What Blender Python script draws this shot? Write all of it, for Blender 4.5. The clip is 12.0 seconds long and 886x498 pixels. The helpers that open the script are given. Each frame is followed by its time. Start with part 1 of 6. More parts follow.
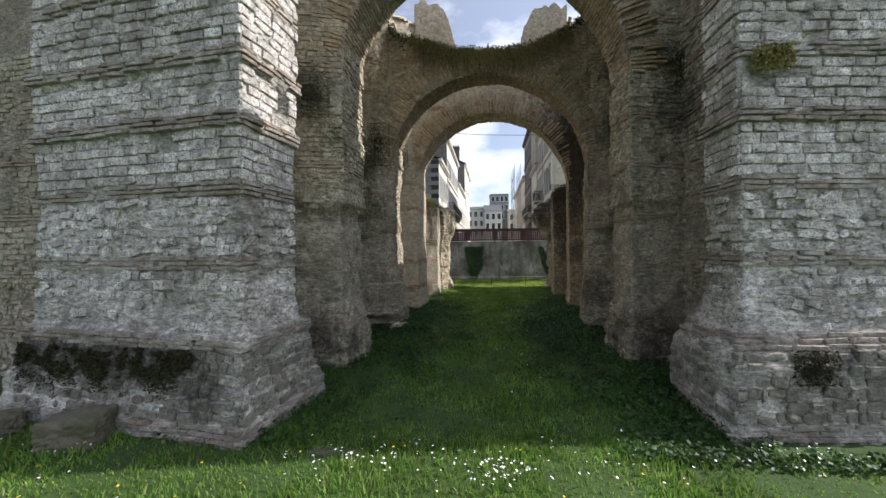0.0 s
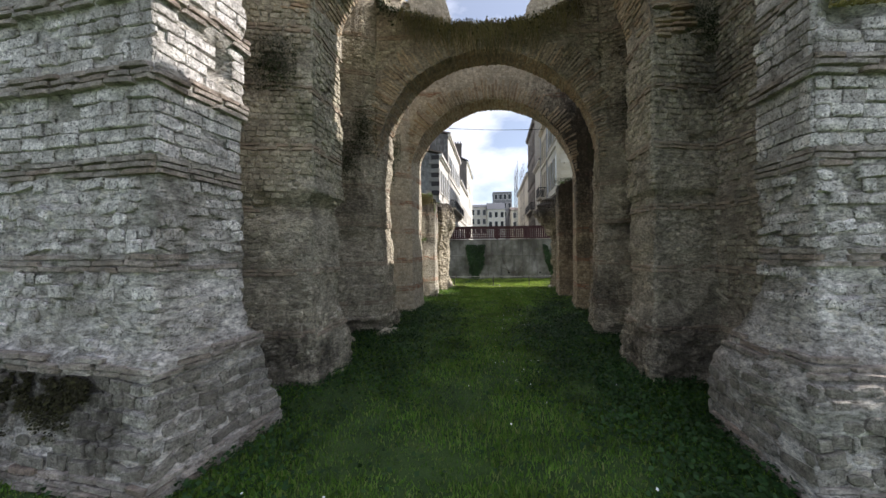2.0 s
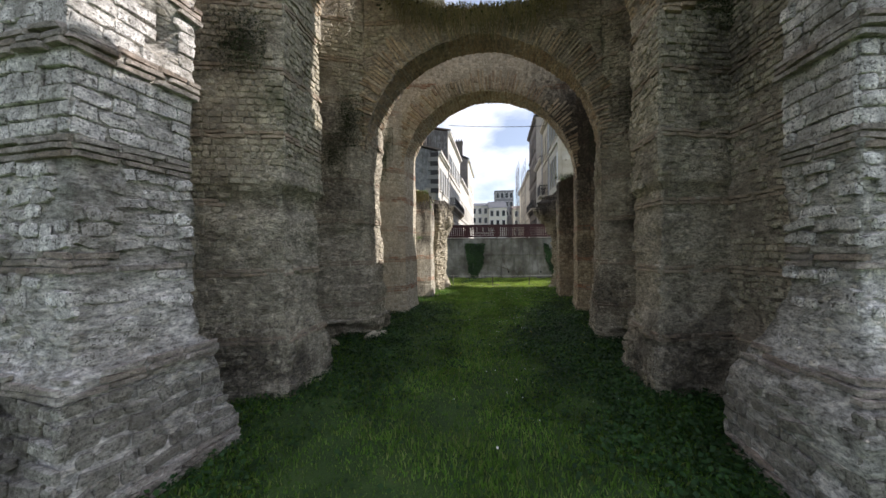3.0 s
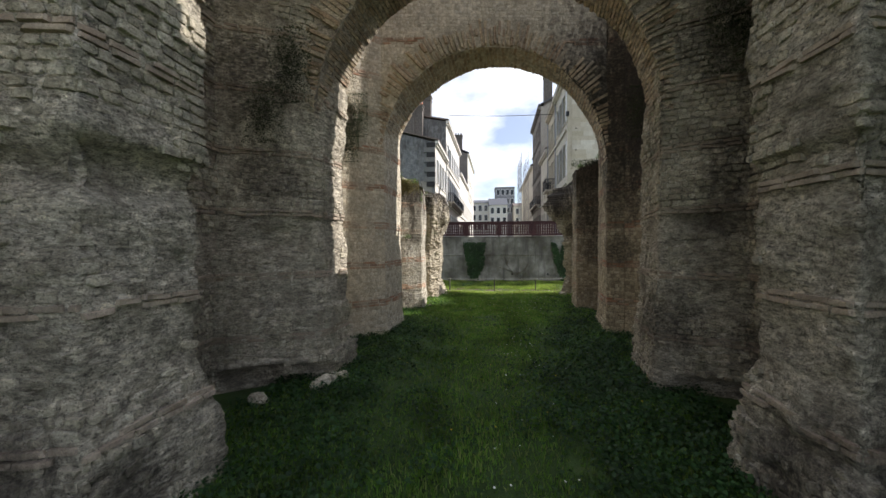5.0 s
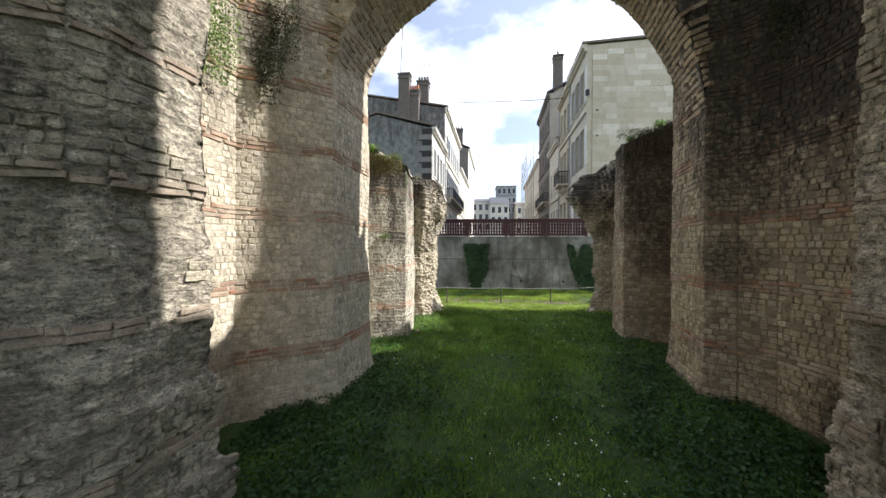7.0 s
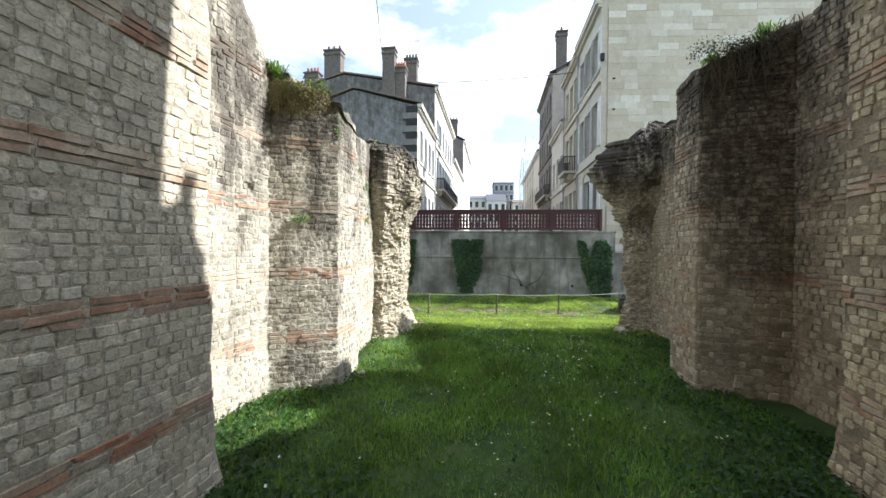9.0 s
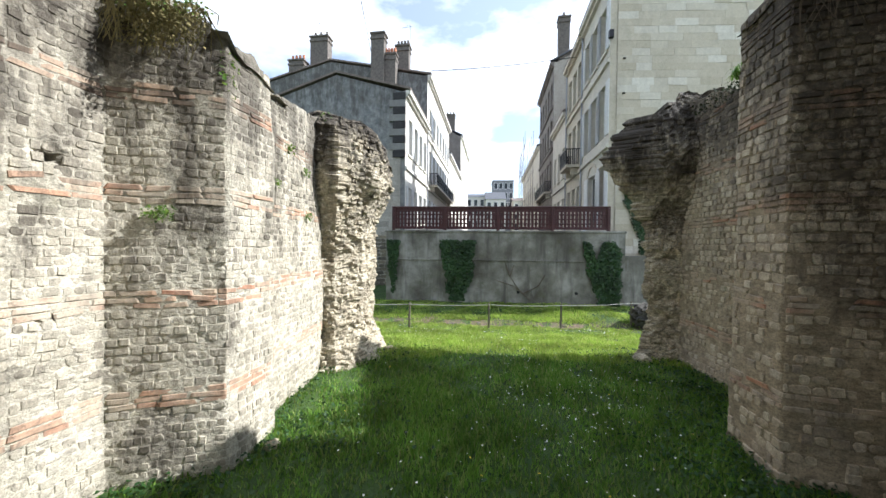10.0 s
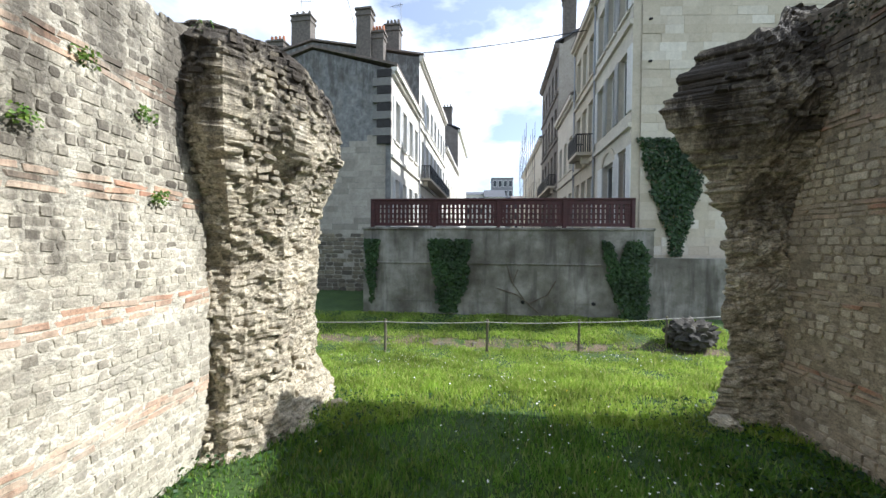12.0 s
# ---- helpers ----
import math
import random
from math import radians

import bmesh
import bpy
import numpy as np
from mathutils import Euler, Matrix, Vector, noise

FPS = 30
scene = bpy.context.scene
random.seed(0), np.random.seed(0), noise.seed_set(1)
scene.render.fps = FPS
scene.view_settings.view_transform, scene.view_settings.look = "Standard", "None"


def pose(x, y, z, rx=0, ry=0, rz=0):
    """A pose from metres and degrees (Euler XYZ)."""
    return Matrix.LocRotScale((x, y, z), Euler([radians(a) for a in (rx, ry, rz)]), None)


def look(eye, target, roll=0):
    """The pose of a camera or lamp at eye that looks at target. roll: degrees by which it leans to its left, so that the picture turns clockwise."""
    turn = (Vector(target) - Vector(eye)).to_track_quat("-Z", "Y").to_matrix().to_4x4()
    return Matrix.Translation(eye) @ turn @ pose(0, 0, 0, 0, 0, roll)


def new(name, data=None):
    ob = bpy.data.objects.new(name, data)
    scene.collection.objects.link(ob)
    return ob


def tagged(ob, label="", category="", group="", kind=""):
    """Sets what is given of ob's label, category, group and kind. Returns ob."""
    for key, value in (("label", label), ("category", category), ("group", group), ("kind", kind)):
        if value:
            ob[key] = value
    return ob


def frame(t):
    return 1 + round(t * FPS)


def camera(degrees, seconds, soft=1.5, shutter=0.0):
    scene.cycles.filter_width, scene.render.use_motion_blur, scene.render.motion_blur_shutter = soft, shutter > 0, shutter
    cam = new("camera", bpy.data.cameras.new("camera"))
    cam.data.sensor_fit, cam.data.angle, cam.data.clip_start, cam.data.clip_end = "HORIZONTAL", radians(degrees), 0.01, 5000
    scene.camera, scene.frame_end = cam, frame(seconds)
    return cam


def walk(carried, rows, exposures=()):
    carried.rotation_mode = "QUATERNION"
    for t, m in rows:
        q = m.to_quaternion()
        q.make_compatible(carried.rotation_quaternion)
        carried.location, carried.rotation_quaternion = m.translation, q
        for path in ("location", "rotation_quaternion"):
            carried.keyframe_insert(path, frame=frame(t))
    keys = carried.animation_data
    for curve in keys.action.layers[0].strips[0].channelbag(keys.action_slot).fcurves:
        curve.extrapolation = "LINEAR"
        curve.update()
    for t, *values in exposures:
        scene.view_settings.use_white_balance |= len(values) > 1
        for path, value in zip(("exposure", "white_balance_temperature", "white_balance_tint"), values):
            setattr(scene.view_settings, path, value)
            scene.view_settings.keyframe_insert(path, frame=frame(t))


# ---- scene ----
cam = camera(106.2, 12.0)
PATH = [
    (0, (0.054, 0.017, 2.451), (-0.121, 2.01, 2.469), -0.5),
    (0.5, (0.068, 0.319, 2.432), (-0.113, 2.31, 2.447), -0.5),
    (1, (0.077, 0.633, 2.424), (-0.11, 2.624, 2.437), -0.5),
    (1.5, (0.11, 0.895, 2.437), (-0.08, 2.886, 2.447), -0.5),
    (2, (0.238, 1.144, 2.428), (0.044, 3.134, 2.438), -0.5),
    (2.5, (0.408, 1.366, 2.434), (0.207, 3.355, 2.44), -0.4),
    (3, (0.474, 1.736, 2.42), (0.268, 3.726, 2.423), -0.4),
    (3.2, (0.457, 1.94, 2.418), (0.256, 3.93, 2.42), -0.4),
    (4.8, (0.489, 4.309, 2.524), (0.289, 6.299, 2.518), 0.2),
    (5, (0.458, 4.627, 2.578), (0.253, 6.616, 2.566), -0.2),
    (5.5, (0.29, 5.584, 2.586), (0.089, 7.573, 2.574), -0.1),
    (6, (0.232, 6.638, 2.689), (0.031, 8.628, 2.677), 0.0),
    (6.5, (0.182, 7.612, 2.725), (-0.019, 9.602, 2.713), 0.2),
    (7, (0.246, 8.625, 2.699), (0.044, 10.614, 2.686), 0.2),
    (7.2, (0.253, 8.973, 2.66), (0.054, 10.963, 2.651), 0.3),
    (8.8, (0.498, 12.157, 2.539), (0.316, 14.148, 2.52), 0.7),
    (9, (0.577, 12.59, 2.559), (0.393, 14.581, 2.54), 0.4),
    (9.5, (0.825, 13.606, 2.592), (0.639, 15.597, 2.568), 0.4),
    (10, (1.012, 14.777, 2.7), (0.828, 16.768, 2.673), 0.6),
    (10.5, (1.189, 15.761, 2.747), (1.008, 17.753, 2.719), 0.5),
    (11, (1.16, 16.62, 2.76), (0.979, 18.612, 2.725), 0.5),
    (11.5, (1.11, 17.254, 2.744), (0.93, 19.245, 2.71), 0.5),
    (12, (1.169, 17.635, 2.739), (0.99, 19.627, 2.707), 0.5),
]
EXPOSURES = [(0.0, 0.33, 6450, 15.0), (3.0, 0.38, 6450, 16.0), (5.0, 0.44, 6450, 15.0), (6.0, 0.55, 6450, 15.0), (7.2, 0.8, 6350, 13.0), (8.8, 1.08, 6100, 11.0), (10.0, 0.97, 6050, 11.0),
             (12.0, 0.75, 6000, 11.0)]
walk(cam, [(t, look(eye, target, roll)) for t, eye, target, roll in PATH], EXPOSURES)

# ---- sky, sun ----
SUN_EL, SUN_AZ = 39.4, 80.8          # degrees above the horizon; clockwise from +y
world = bpy.data.worlds.new("sky")
scene.world = world
world.use_nodes = True
wt = world.node_tree
wt.nodes.clear()
w_out = wt.nodes.new("ShaderNodeOutputWorld")
w_bg = wt.nodes.new("ShaderNodeBackground")
w_sky = wt.nodes.new("ShaderNodeTexSky")
w_sky.sky_type = "NISHITA"
w_sky.sun_disc = False
w_sky.sun_elevation = radians(SUN_EL)
w_sky.sun_rotation = radians(SUN_AZ)
w_sky.dust_density = 0.8
w_tc = wt.nodes.new("ShaderNodeTexCoord")
w_map = wt.nodes.new("ShaderNodeMapping")
w_map.inputs["Scale"].default_value = (1.0, 1.0, 2.2)
w_map.inputs["Location"].default_value = (0.35, 0.1, 0.2)
w_no = wt.nodes.new("ShaderNodeTexNoise")
w_no.inputs["Scale"].default_value = 2.1
w_no.inputs["Detail"].default_value = 7.0
w_no.inputs["Roughness"].default_value = 0.55
w_rp = wt.nodes.new("ShaderNodeMapRange")
w_rp.inputs["From Min"].default_value = 0.46
w_rp.inputs["From Max"].default_value = 0.66
w_rp.inputs["To Min"].default_value = 0.16
w_mx = wt.nodes.new("ShaderNodeMix")
w_mx.data_type = "RGBA"
# clouds glow towards the sun and are duller away from it
w_dot = wt.nodes.new("ShaderNodeVectorMath")
w_dot.operation = "DOT_PRODUCT"
w_dot.inputs[1].default_value = (math.sin(radians(SUN_AZ)) * math.cos(radians(SUN_EL)), math.cos(radians(SUN_AZ)) * math.cos(radians(SUN_EL)), math.sin(radians(SUN_EL)))
wt.links.new(w_tc.outputs["Generated"], w_dot.inputs[0])
w_glow = wt.nodes.new("ShaderNodeMapRange")
w_glow.interpolation_type = "SMOOTHSTEP"
for _key, _v in (("From Min", -0.3), ("From Max", 1.0), ("To Min", 0.85), ("To Max", 1.75)):
    w_glow.inputs[_key].default_value = _v
wt.links.new(w_dot.outputs["Value"], w_glow.inputs["Value"])
w_cloud = wt.nodes.new("ShaderNodeVectorMath")
w_cloud.operation = "SCALE"
w_cloud.inputs[0].default_value = (17.6, 18.2, 18.9)
wt.links.new(w_glow.outputs["Result"], w_cloud.inputs["Scale"])
wt.links.new(w_cloud.outputs["Vector"], w_mx.inputs["B"])
wt.links.new(w_tc.outputs["Generated"], w_map.inputs["Vector"])
wt.links.new(w_map.outputs["Vector"], w_no.inputs["Vector"])
wt.links.new(w_no.outputs["Fac"], w_rp.inputs["Value"])
wt.links.new(w_rp.outputs["Result"], w_mx.inputs["Factor"])
w_gain = wt.nodes.new("ShaderNodeVectorMath")
w_gain.operation = "SCALE"
w_gain.inputs["Scale"].default_value = 2.4
wt.links.new(w_sky.outputs["Color"], w_gain.inputs[0])
wt.links.new(w_gain.outputs["Vector"], w_mx.inputs["A"])
wt.links.new(w_mx.outputs["Result"], w_bg.inputs["Color"])
w_bg.inputs["Strength"].default_value = 0.055
wt.links.new(w_bg.outputs["Background"], w_out.inputs["Surface"])

sun = new("sun", bpy.data.lights.new("sun", "SUN"))
sun.data.energy = 5.0
sun.data.angle = radians(0.6)
sun.data.color = (1.0, 0.965, 0.90)
_e, _a = radians(SUN_EL), radians(SUN_AZ)
sun.matrix_basis = look((0, 0, 30), Vector((0, 0, 30)) - Vector((math.sin(_a) * math.cos(_e), math.cos(_a) * math.cos(_e), math.sin(_e))))


# ---- materials ----
def base_material(name, rough=0.9, metal=0.0):
    m = bpy.data.materials.new(name)
    m.use_nodes = True
    b = m.node_tree.nodes["Principled BSDF"]
    b.inputs["Roughness"].default_value = rough
    b.inputs["Metallic"].default_value = metal
    return m, m.node_tree, b


def noise_node(t, vec, scale, detail=4.0, rough=0.6, stretch=None):
    n = t.nodes.new("ShaderNodeTexNoise")
    n.inputs["Scale"].default_value = scale
    n.inputs["Detail"].default_value = detail
    n.inputs["Roughness"].default_value = rough
    if stretch:
        mp = t.nodes.new("ShaderNodeMapping")
        mp.inputs["Scale"].default_value = stretch
        t.links.new(vec, mp.inputs["Vector"])
        vec = mp.outputs["Vector"]
    t.links.new(vec, n.inputs["Vector"])
    return n.outputs["Fac"]


def span(t, value, a, b, lo=0.0, hi=1.0):
    n = t.nodes.new("ShaderNodeMapRange")
    for key, v in (("From Min", a), ("From Max", b), ("To Min", lo), ("To Max", hi)):
        n.inputs[key].default_value = v
    t.links.new(value, n.inputs["Value"])
    return n.outputs["Result"]


def calc(t, op, a, b=None):
    n = t.nodes.new("ShaderNodeMath")
    n.operation = op
    for k, v in enumerate((a, b)):
        if v is None:
            continue
        if isinstance(v, (int, float)):
            n.inputs[k].default_value = v
        else:
            t.links.new(v, n.inputs[k])
    return n.outputs["Value"]


def blend(t, fac, a, b, mode="MIX"):
    n = t.nodes.new("ShaderNodeMix")
    n.data_type = "RGBA"
    n.blend_type = mode
    for key, v in (("Factor", fac), ("A", a), ("B", b)):
        if isinstance(v, tuple):
            n.inputs[key].default_value = (*v, 1)
        elif isinstance(v, (int, float)):
            n.inputs[key].default_value = v
        else:
            t.links.new(v, n.inputs[key])
    return n.outputs["Result"]


def ramp(t, fac, stops):
    n = t.nodes.new("ShaderNodeValToRGB")
    r = n.color_ramp
    while len(r.elements) < len(stops):
        r.elements.new(0.5)
    for e, (p, c) in zip(r.elements, stops):
        e.position, e.color = p, (*c, 1)
    t.links.new(fac, n.inputs["Fac"])
    return n.outputs["Color"]


def piece_random(t):
    """A number for each piece, be it an object of its own or an island of a joined mesh."""
    a, g = t.nodes.new("ShaderNodeObjectInfo"), t.nodes.new("ShaderNodeNewGeometry")
    return calc(t, "FRACT", calc(t, "ADD", a.outputs["Random"], calc(t, "MULTIPLY", g.outputs["Random Per Island"], 7.31)))


def place(t):
    return t.nodes.new("ShaderNodeNewGeometry").outputs["Position"]


def relief(t, b, vec, scales, strength=0.4, distance=0.01, more=None):
    total = more
    for s, w in scales:
        v = calc(t, "MULTIPLY", noise_node(t, vec, s, 5.0, 0.65), w)
        total = v if total is None else calc(t, "ADD", total, v)
    n = t.nodes.new("ShaderNodeBump")
    n.inputs["Strength"].default_value = strength
    n.inputs["Distance"].default_value = distance
    t.links.new(total, n.inputs["Height"])
    t.links.new(n.outputs["Normal"], b.inputs["Normal"])


CRUST_AND_SHADE = (0.040, 0.032, 0.024)
MOSS = (0.045, 0.058, 0.016)


def stone_material(name, tones, stain=0.5, crust=0.0, crust_z=(3.0, 5.0), moss=0.15, spread=True, spots=(), bump=0.5, smear=None, contrast=1.0, cobble=0.0, pit=0.60, chips=0.0):
    """Weathered masonry: a tone for each piece, grain, large stains, black crust and moss in blotches.
    smear: colour and amount of old render left over pieces and joints alike. spots: (x, y, z, radius) of dark growth
    and painted shade."""
    m, t, b = base_material(name, 0.93)
    p = place(t)
    if spread:
        col = ramp(t, piece_random(t), [(k / (len(tones) - 1), c) for k, c in enumerate(tones)])
    else:
        col = ramp(t, noise_node(t, p, 2.3, 6.0), [(0.3 + 0.4 * k / (len(tones) - 1), c) for k, c in enumerate(tones)])
    grain = span(t, noise_node(t, p, 48.0, 5.0, 0.75), 0.25, 0.75, 1 - 0.42 * contrast, 1 + 0.32 * contrast)
    col = blend(t, 1.0, col, grain, "MULTIPLY")
    if smear:
        keep = span(t, noise_node(t, p, 1.1, 5.0, 0.6), 0.62 - 0.3 * smear[1], 0.78 - 0.3 * smear[1])
        col = blend(t, calc(t, "MULTIPLY", keep, 0.8), col, smear[0])
    mottle = span(t, noise_node(t, p, 7.0, 6.0, 0.7), 0.3, 0.7, 1 - 0.34 * contrast, 1 + 0.28 * contrast)
    col = blend(t, 1.0, col, mottle, "MULTIPLY")
    edge = None
    if cobble:
        # small rounded rubble set here and there in the mortar
        warp = t.nodes.new("ShaderNodeMix")
        warp.data_type = "RGBA"
        warp.inputs["Factor"].default_value = 0.07
        nz = t.nodes.new("ShaderNodeTexNoise")
        nz.inputs["Scale"].default_value = 5.0
        t.links.new(p, nz.inputs["Vector"])
        t.links.new(p, warp.inputs["A"])
        t.links.new(nz.outputs["Color"], warp.inputs["B"])
        mp = t.nodes.new("ShaderNodeMapping")
        mp.inputs["Scale"].default_value = (1, 1, 1.7)
        t.links.new(warp.outputs["Result"], mp.inputs["Vector"])
        cells = t.nodes.new("ShaderNodeTexVoronoi")
        cells.inputs["Scale"].default_value = 9.0
        t.links.new(mp.outputs["Vector"], cells.inputs["Vector"])
        grey = t.nodes.new("ShaderNodeRGBToBW")
        t.links.new(cells.outputs["Color"], grey.inputs["Color"])
        show = span(t, noise_node(t, p, 0.9, 4.0), 0.38, 0.58)
        size = calc(t, "ADD", cells.outputs["Distance"], calc(t, "MULTIPLY", grey.outputs["Val"], -0.30))
        lump = calc(t, "MULTIPLY", span(t, size, 0.30, 0.12), show)
        col = blend(t, calc(t, "MULTIPLY", lump, 0.75 * cobble), col, blend(t, grey.outputs["Val"], (0.24, 0.21, 0.165), (0.60, 0.545, 0.45)))
        edge = calc(t, "MULTIPLY", lump, 1.3 * cobble)
    if chips:
        # broken chips in thin beds; the shade in the clefts between is painted dark
        bed = noise_node(t, p, 9.0, 7.0, 0.72, (1.0, 1.0, 2.8))
        fine = noise_node(t, p, 26.0, 4.0, 0.7, (1.0, 1.0, 2.0))
        rough_bed = calc(t, "ADD", calc(t, "MULTIPLY", bed, 0.7), calc(t, "MULTIPLY", fine, 0.3))
        col = blend(t, 1.0, col, span(t, rough_bed, 0.40, 0.57, 1 - 0.42 * chips, 1 + 0.62 * chips), "MULTIPLY")
        col = blend(t, calc(t, "MULTIPLY", span(t, rough_bed, 0.405, 0.365), 0.85 * chips), col, (0.055, 0.046, 0.034))
        ledge = calc(t, "MULTIPLY", span(t, rough_bed, 0.34, 0.56), 0.8 * chips)
        edge = ledge if edge is None else calc(t, "ADD", edge, ledge)
    pits = span(t, noise_node(t, p, 17.0, 4.0, 0.7), pit, pit + 0.08)
    col = blend(t, calc(t, "MULTIPLY", pits, min(0.9, 0.9 * stain)), col, (0.06, 0.052, 0.042))
    specks = span(t, noise_node(t, p, 38.0, 3.0, 0.6), 0.58, 0.64)
    col = blend(t, calc(t, "MULTIPLY", specks, 0.75 * stain * contrast), col, (0.08, 0.07, 0.056))
    wide = span(t, noise_node(t, p, 1.7, 6.0, 0.65, (1, 1, 0.55)), 0.48, 0.72)
    col = blend(t, calc(t, "MULTIPLY", wide, stain), col, (0.15, 0.13, 0.10))
    green = span(t, noise_node(t, p, 0.9, 7.0, 0.7), 0.60, 0.74)
    col = blend(t, calc(t, "MULTIPLY", green, min(1.0, moss * 2.2)), col, MOSS)
    if crust:
        sep = t.nodes.new("ShaderNodeSeparateXYZ")
        t.links.new(p, sep.inputs["Vector"])
        high = span(t, sep.outputs["Z"], crust_z[0], crust_z[1], -0.20, 0.16)
        run = calc(t, "ADD", span(t, noise_node(t, p, 1.3, 8.0, 0.72, (1.8, 1.8, 0.42)), 0.2, 0.8, 0.05, 0.95), high)
        if spread:
            run = calc(t, "ADD", run, calc(t, "MULTIPLY", calc(t, "SUBTRACT", piece_random(t), 0.55), 0.22))
        col = blend(t, calc(t, "MULTIPLY", span(t, run, 0.44, 0.68), crust), col, CRUST_AND_SHADE)
    blotch = noise_node(t, p, 4.2, 8.0, 0.8, (1.5, 1.5, 0.7)) if spots else None
    patchy = span(t, noise_node(t, p, 11.0, 5.0, 0.7, (1, 1, 1.6)), 0.40, 0.60, 0.82, 0.40) if spots else None
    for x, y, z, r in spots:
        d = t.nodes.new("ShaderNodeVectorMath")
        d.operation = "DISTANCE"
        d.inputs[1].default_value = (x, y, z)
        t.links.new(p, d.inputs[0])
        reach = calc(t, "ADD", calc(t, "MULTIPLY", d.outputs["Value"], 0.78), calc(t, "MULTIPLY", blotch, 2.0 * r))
        col = blend(t, calc(t, "MULTIPLY", span(t, reach, 1.86 * r, 1.42 * r), patchy), col, CRUST_AND_SHADE)
    t.links.new(col, b.inputs["Base Color"])
    relief(t, b, p, ((70.0, 0.35), (16.0, 0.8)), bump, 0.02, edge)
    return m


def plain_material(name, colour, rough=0.6, metal=0.0, vary=0.25, scale=6.0, bump=0.15):
    m, t, b = base_material(name, rough, metal)
    p = place(t)
    dark = tuple(c * (1 - vary) for c in colour)
    light = tuple(min(1, c * (1 + vary)) for c in colour)
    col = ramp(t, noise_node(t, p, scale, 6.0, 0.65), [(0.3, dark), (0.7, light)])
    col = blend(t, 1.0, col, span(t, noise_node(t, p, scale * 9, 4.0), 0.3, 0.7, 0.85, 1.12), "MULTIPLY")
    t.links.new(col, b.inputs["Base Color"])
    if bump:
        relief(t, b, p, ((scale * 6, 1.0),), bump, 0.01)
    return m


def leaf_material(name, tones, rough=0.55, through_light=0.35):
    m, t, b = base_material(name, rough)
    b.inputs["Specular IOR Level"].default_value = 0.25
    col = ramp(t, piece_random(t), [(k / (len(tones) - 1), c) for k, c in enumerate(tones)])
    col = blend(t, 1.0, col, span(t, noise_node(t, place(t), 0.9, 6.0, 0.65), 0.33, 0.67, 0.55, 1.3), "MULTIPLY")
    t.links.new(col, b.inputs["Base Color"])
    tr = t.nodes.new("ShaderNodeBsdfTranslucent")
    t.links.new(col, tr.inputs["Color"])
    mx = t.nodes.new("ShaderNodeMixShader")
    mx.inputs["Fac"].default_value = through_light
    out = t.nodes["Material Output"]
    t.links.new(b.outputs["BSDF"], mx.inputs[1])
    t.links.new(tr.outputs["BSDF"], mx.inputs[2])
    t.links.new(mx.outputs["Shader"], out.inputs["Surface"])
    return m


BRICK_TONES = ((0.36, 0.17, 0.10), (0.42, 0.24, 0.15), (0.32, 0.22, 0.16), (0.46, 0.30, 0.20), (0.38, 0.31, 0.23), (0.40, 0.34, 0.27))
WHITE_TONES = ((0.54, 0.51, 0.47), (0.71, 0.675, 0.635), (0.605, 0.575, 0.53), (0.78, 0.745, 0.71), (0.45, 0.42, 0.38))
BEIGE_TONES = ((0.32, 0.265, 0.19), (0.48, 0.41, 0.30), (0.38, 0.315, 0.225), (0.54, 0.47, 0.355), (0.28, 0.23, 0.17))
GREY_TONES = ((0.31, 0.295, 0.26), (0.38, 0.365, 0.33), (0.34, 0.32, 0.28), (0.42, 0.405, 0.37), (0.26, 0.245, 0.215))
RUBBLE_TONES = ((0.32, 0.275, 0.195), (0.48, 0.43, 0.325), (0.40, 0.345, 0.25), (0.55, 0.50, 0.39))

SPOTS_FACADE = tuple((-6.9 + 0.42 * k, 4.62 - 0.045 * k, 0.96 - 0.03 * (k % 3), 0.40 + 0.08 * (k % 2)) for k in range(8)) + ((-3.55, 4.15, 0.62, 0.36), (4.4, 4.6, 0.85, 0.35), (4.75, 4.6, 1.1, 0.35), (5.4, 4.6, 0.95, 0.3))
M_FACADE = stone_material("facade_stone", WHITE_TONES, 0.85, moss=0.10, bump=1.0, smear=((0.52, 0.50, 0.475), 0.15), contrast=1.5, pit=0.555, chips=0.45)
M_FACADE_MORTAR = stone_material("facade_mortar", ((0.27, 0.255, 0.222), (0.52, 0.49, 0.445)), 0.6, moss=0.2, spread=False, bump=1.0, cobble=0.9, smear=((0.66, 0.63, 0.59), 0.6), spots=SPOTS_FACADE, chips=1.0)
M_PLINTH = stone_material("plinth_stone", ((0.20, 0.185, 0.155), (0.32, 0.30, 0.26), (0.26, 0.24, 0.20), (0.38, 0.36, 0.32)), 0.8, moss=0.45, bump=1.0, spots=SPOTS_FACADE, pit=0.55, contrast=1.3, chips=0.6)
M_FACADE_BRICK = stone_material("facade_brick", ((0.27, 0.21, 0.165), (0.35, 0.30, 0.255), (0.31, 0.27, 0.235), (0.42, 0.385, 0.34)), 0.7, moss=0.25, smear=((0.48, 0.45, 0.41), 0.4), bump=1.0, chips=0.7)
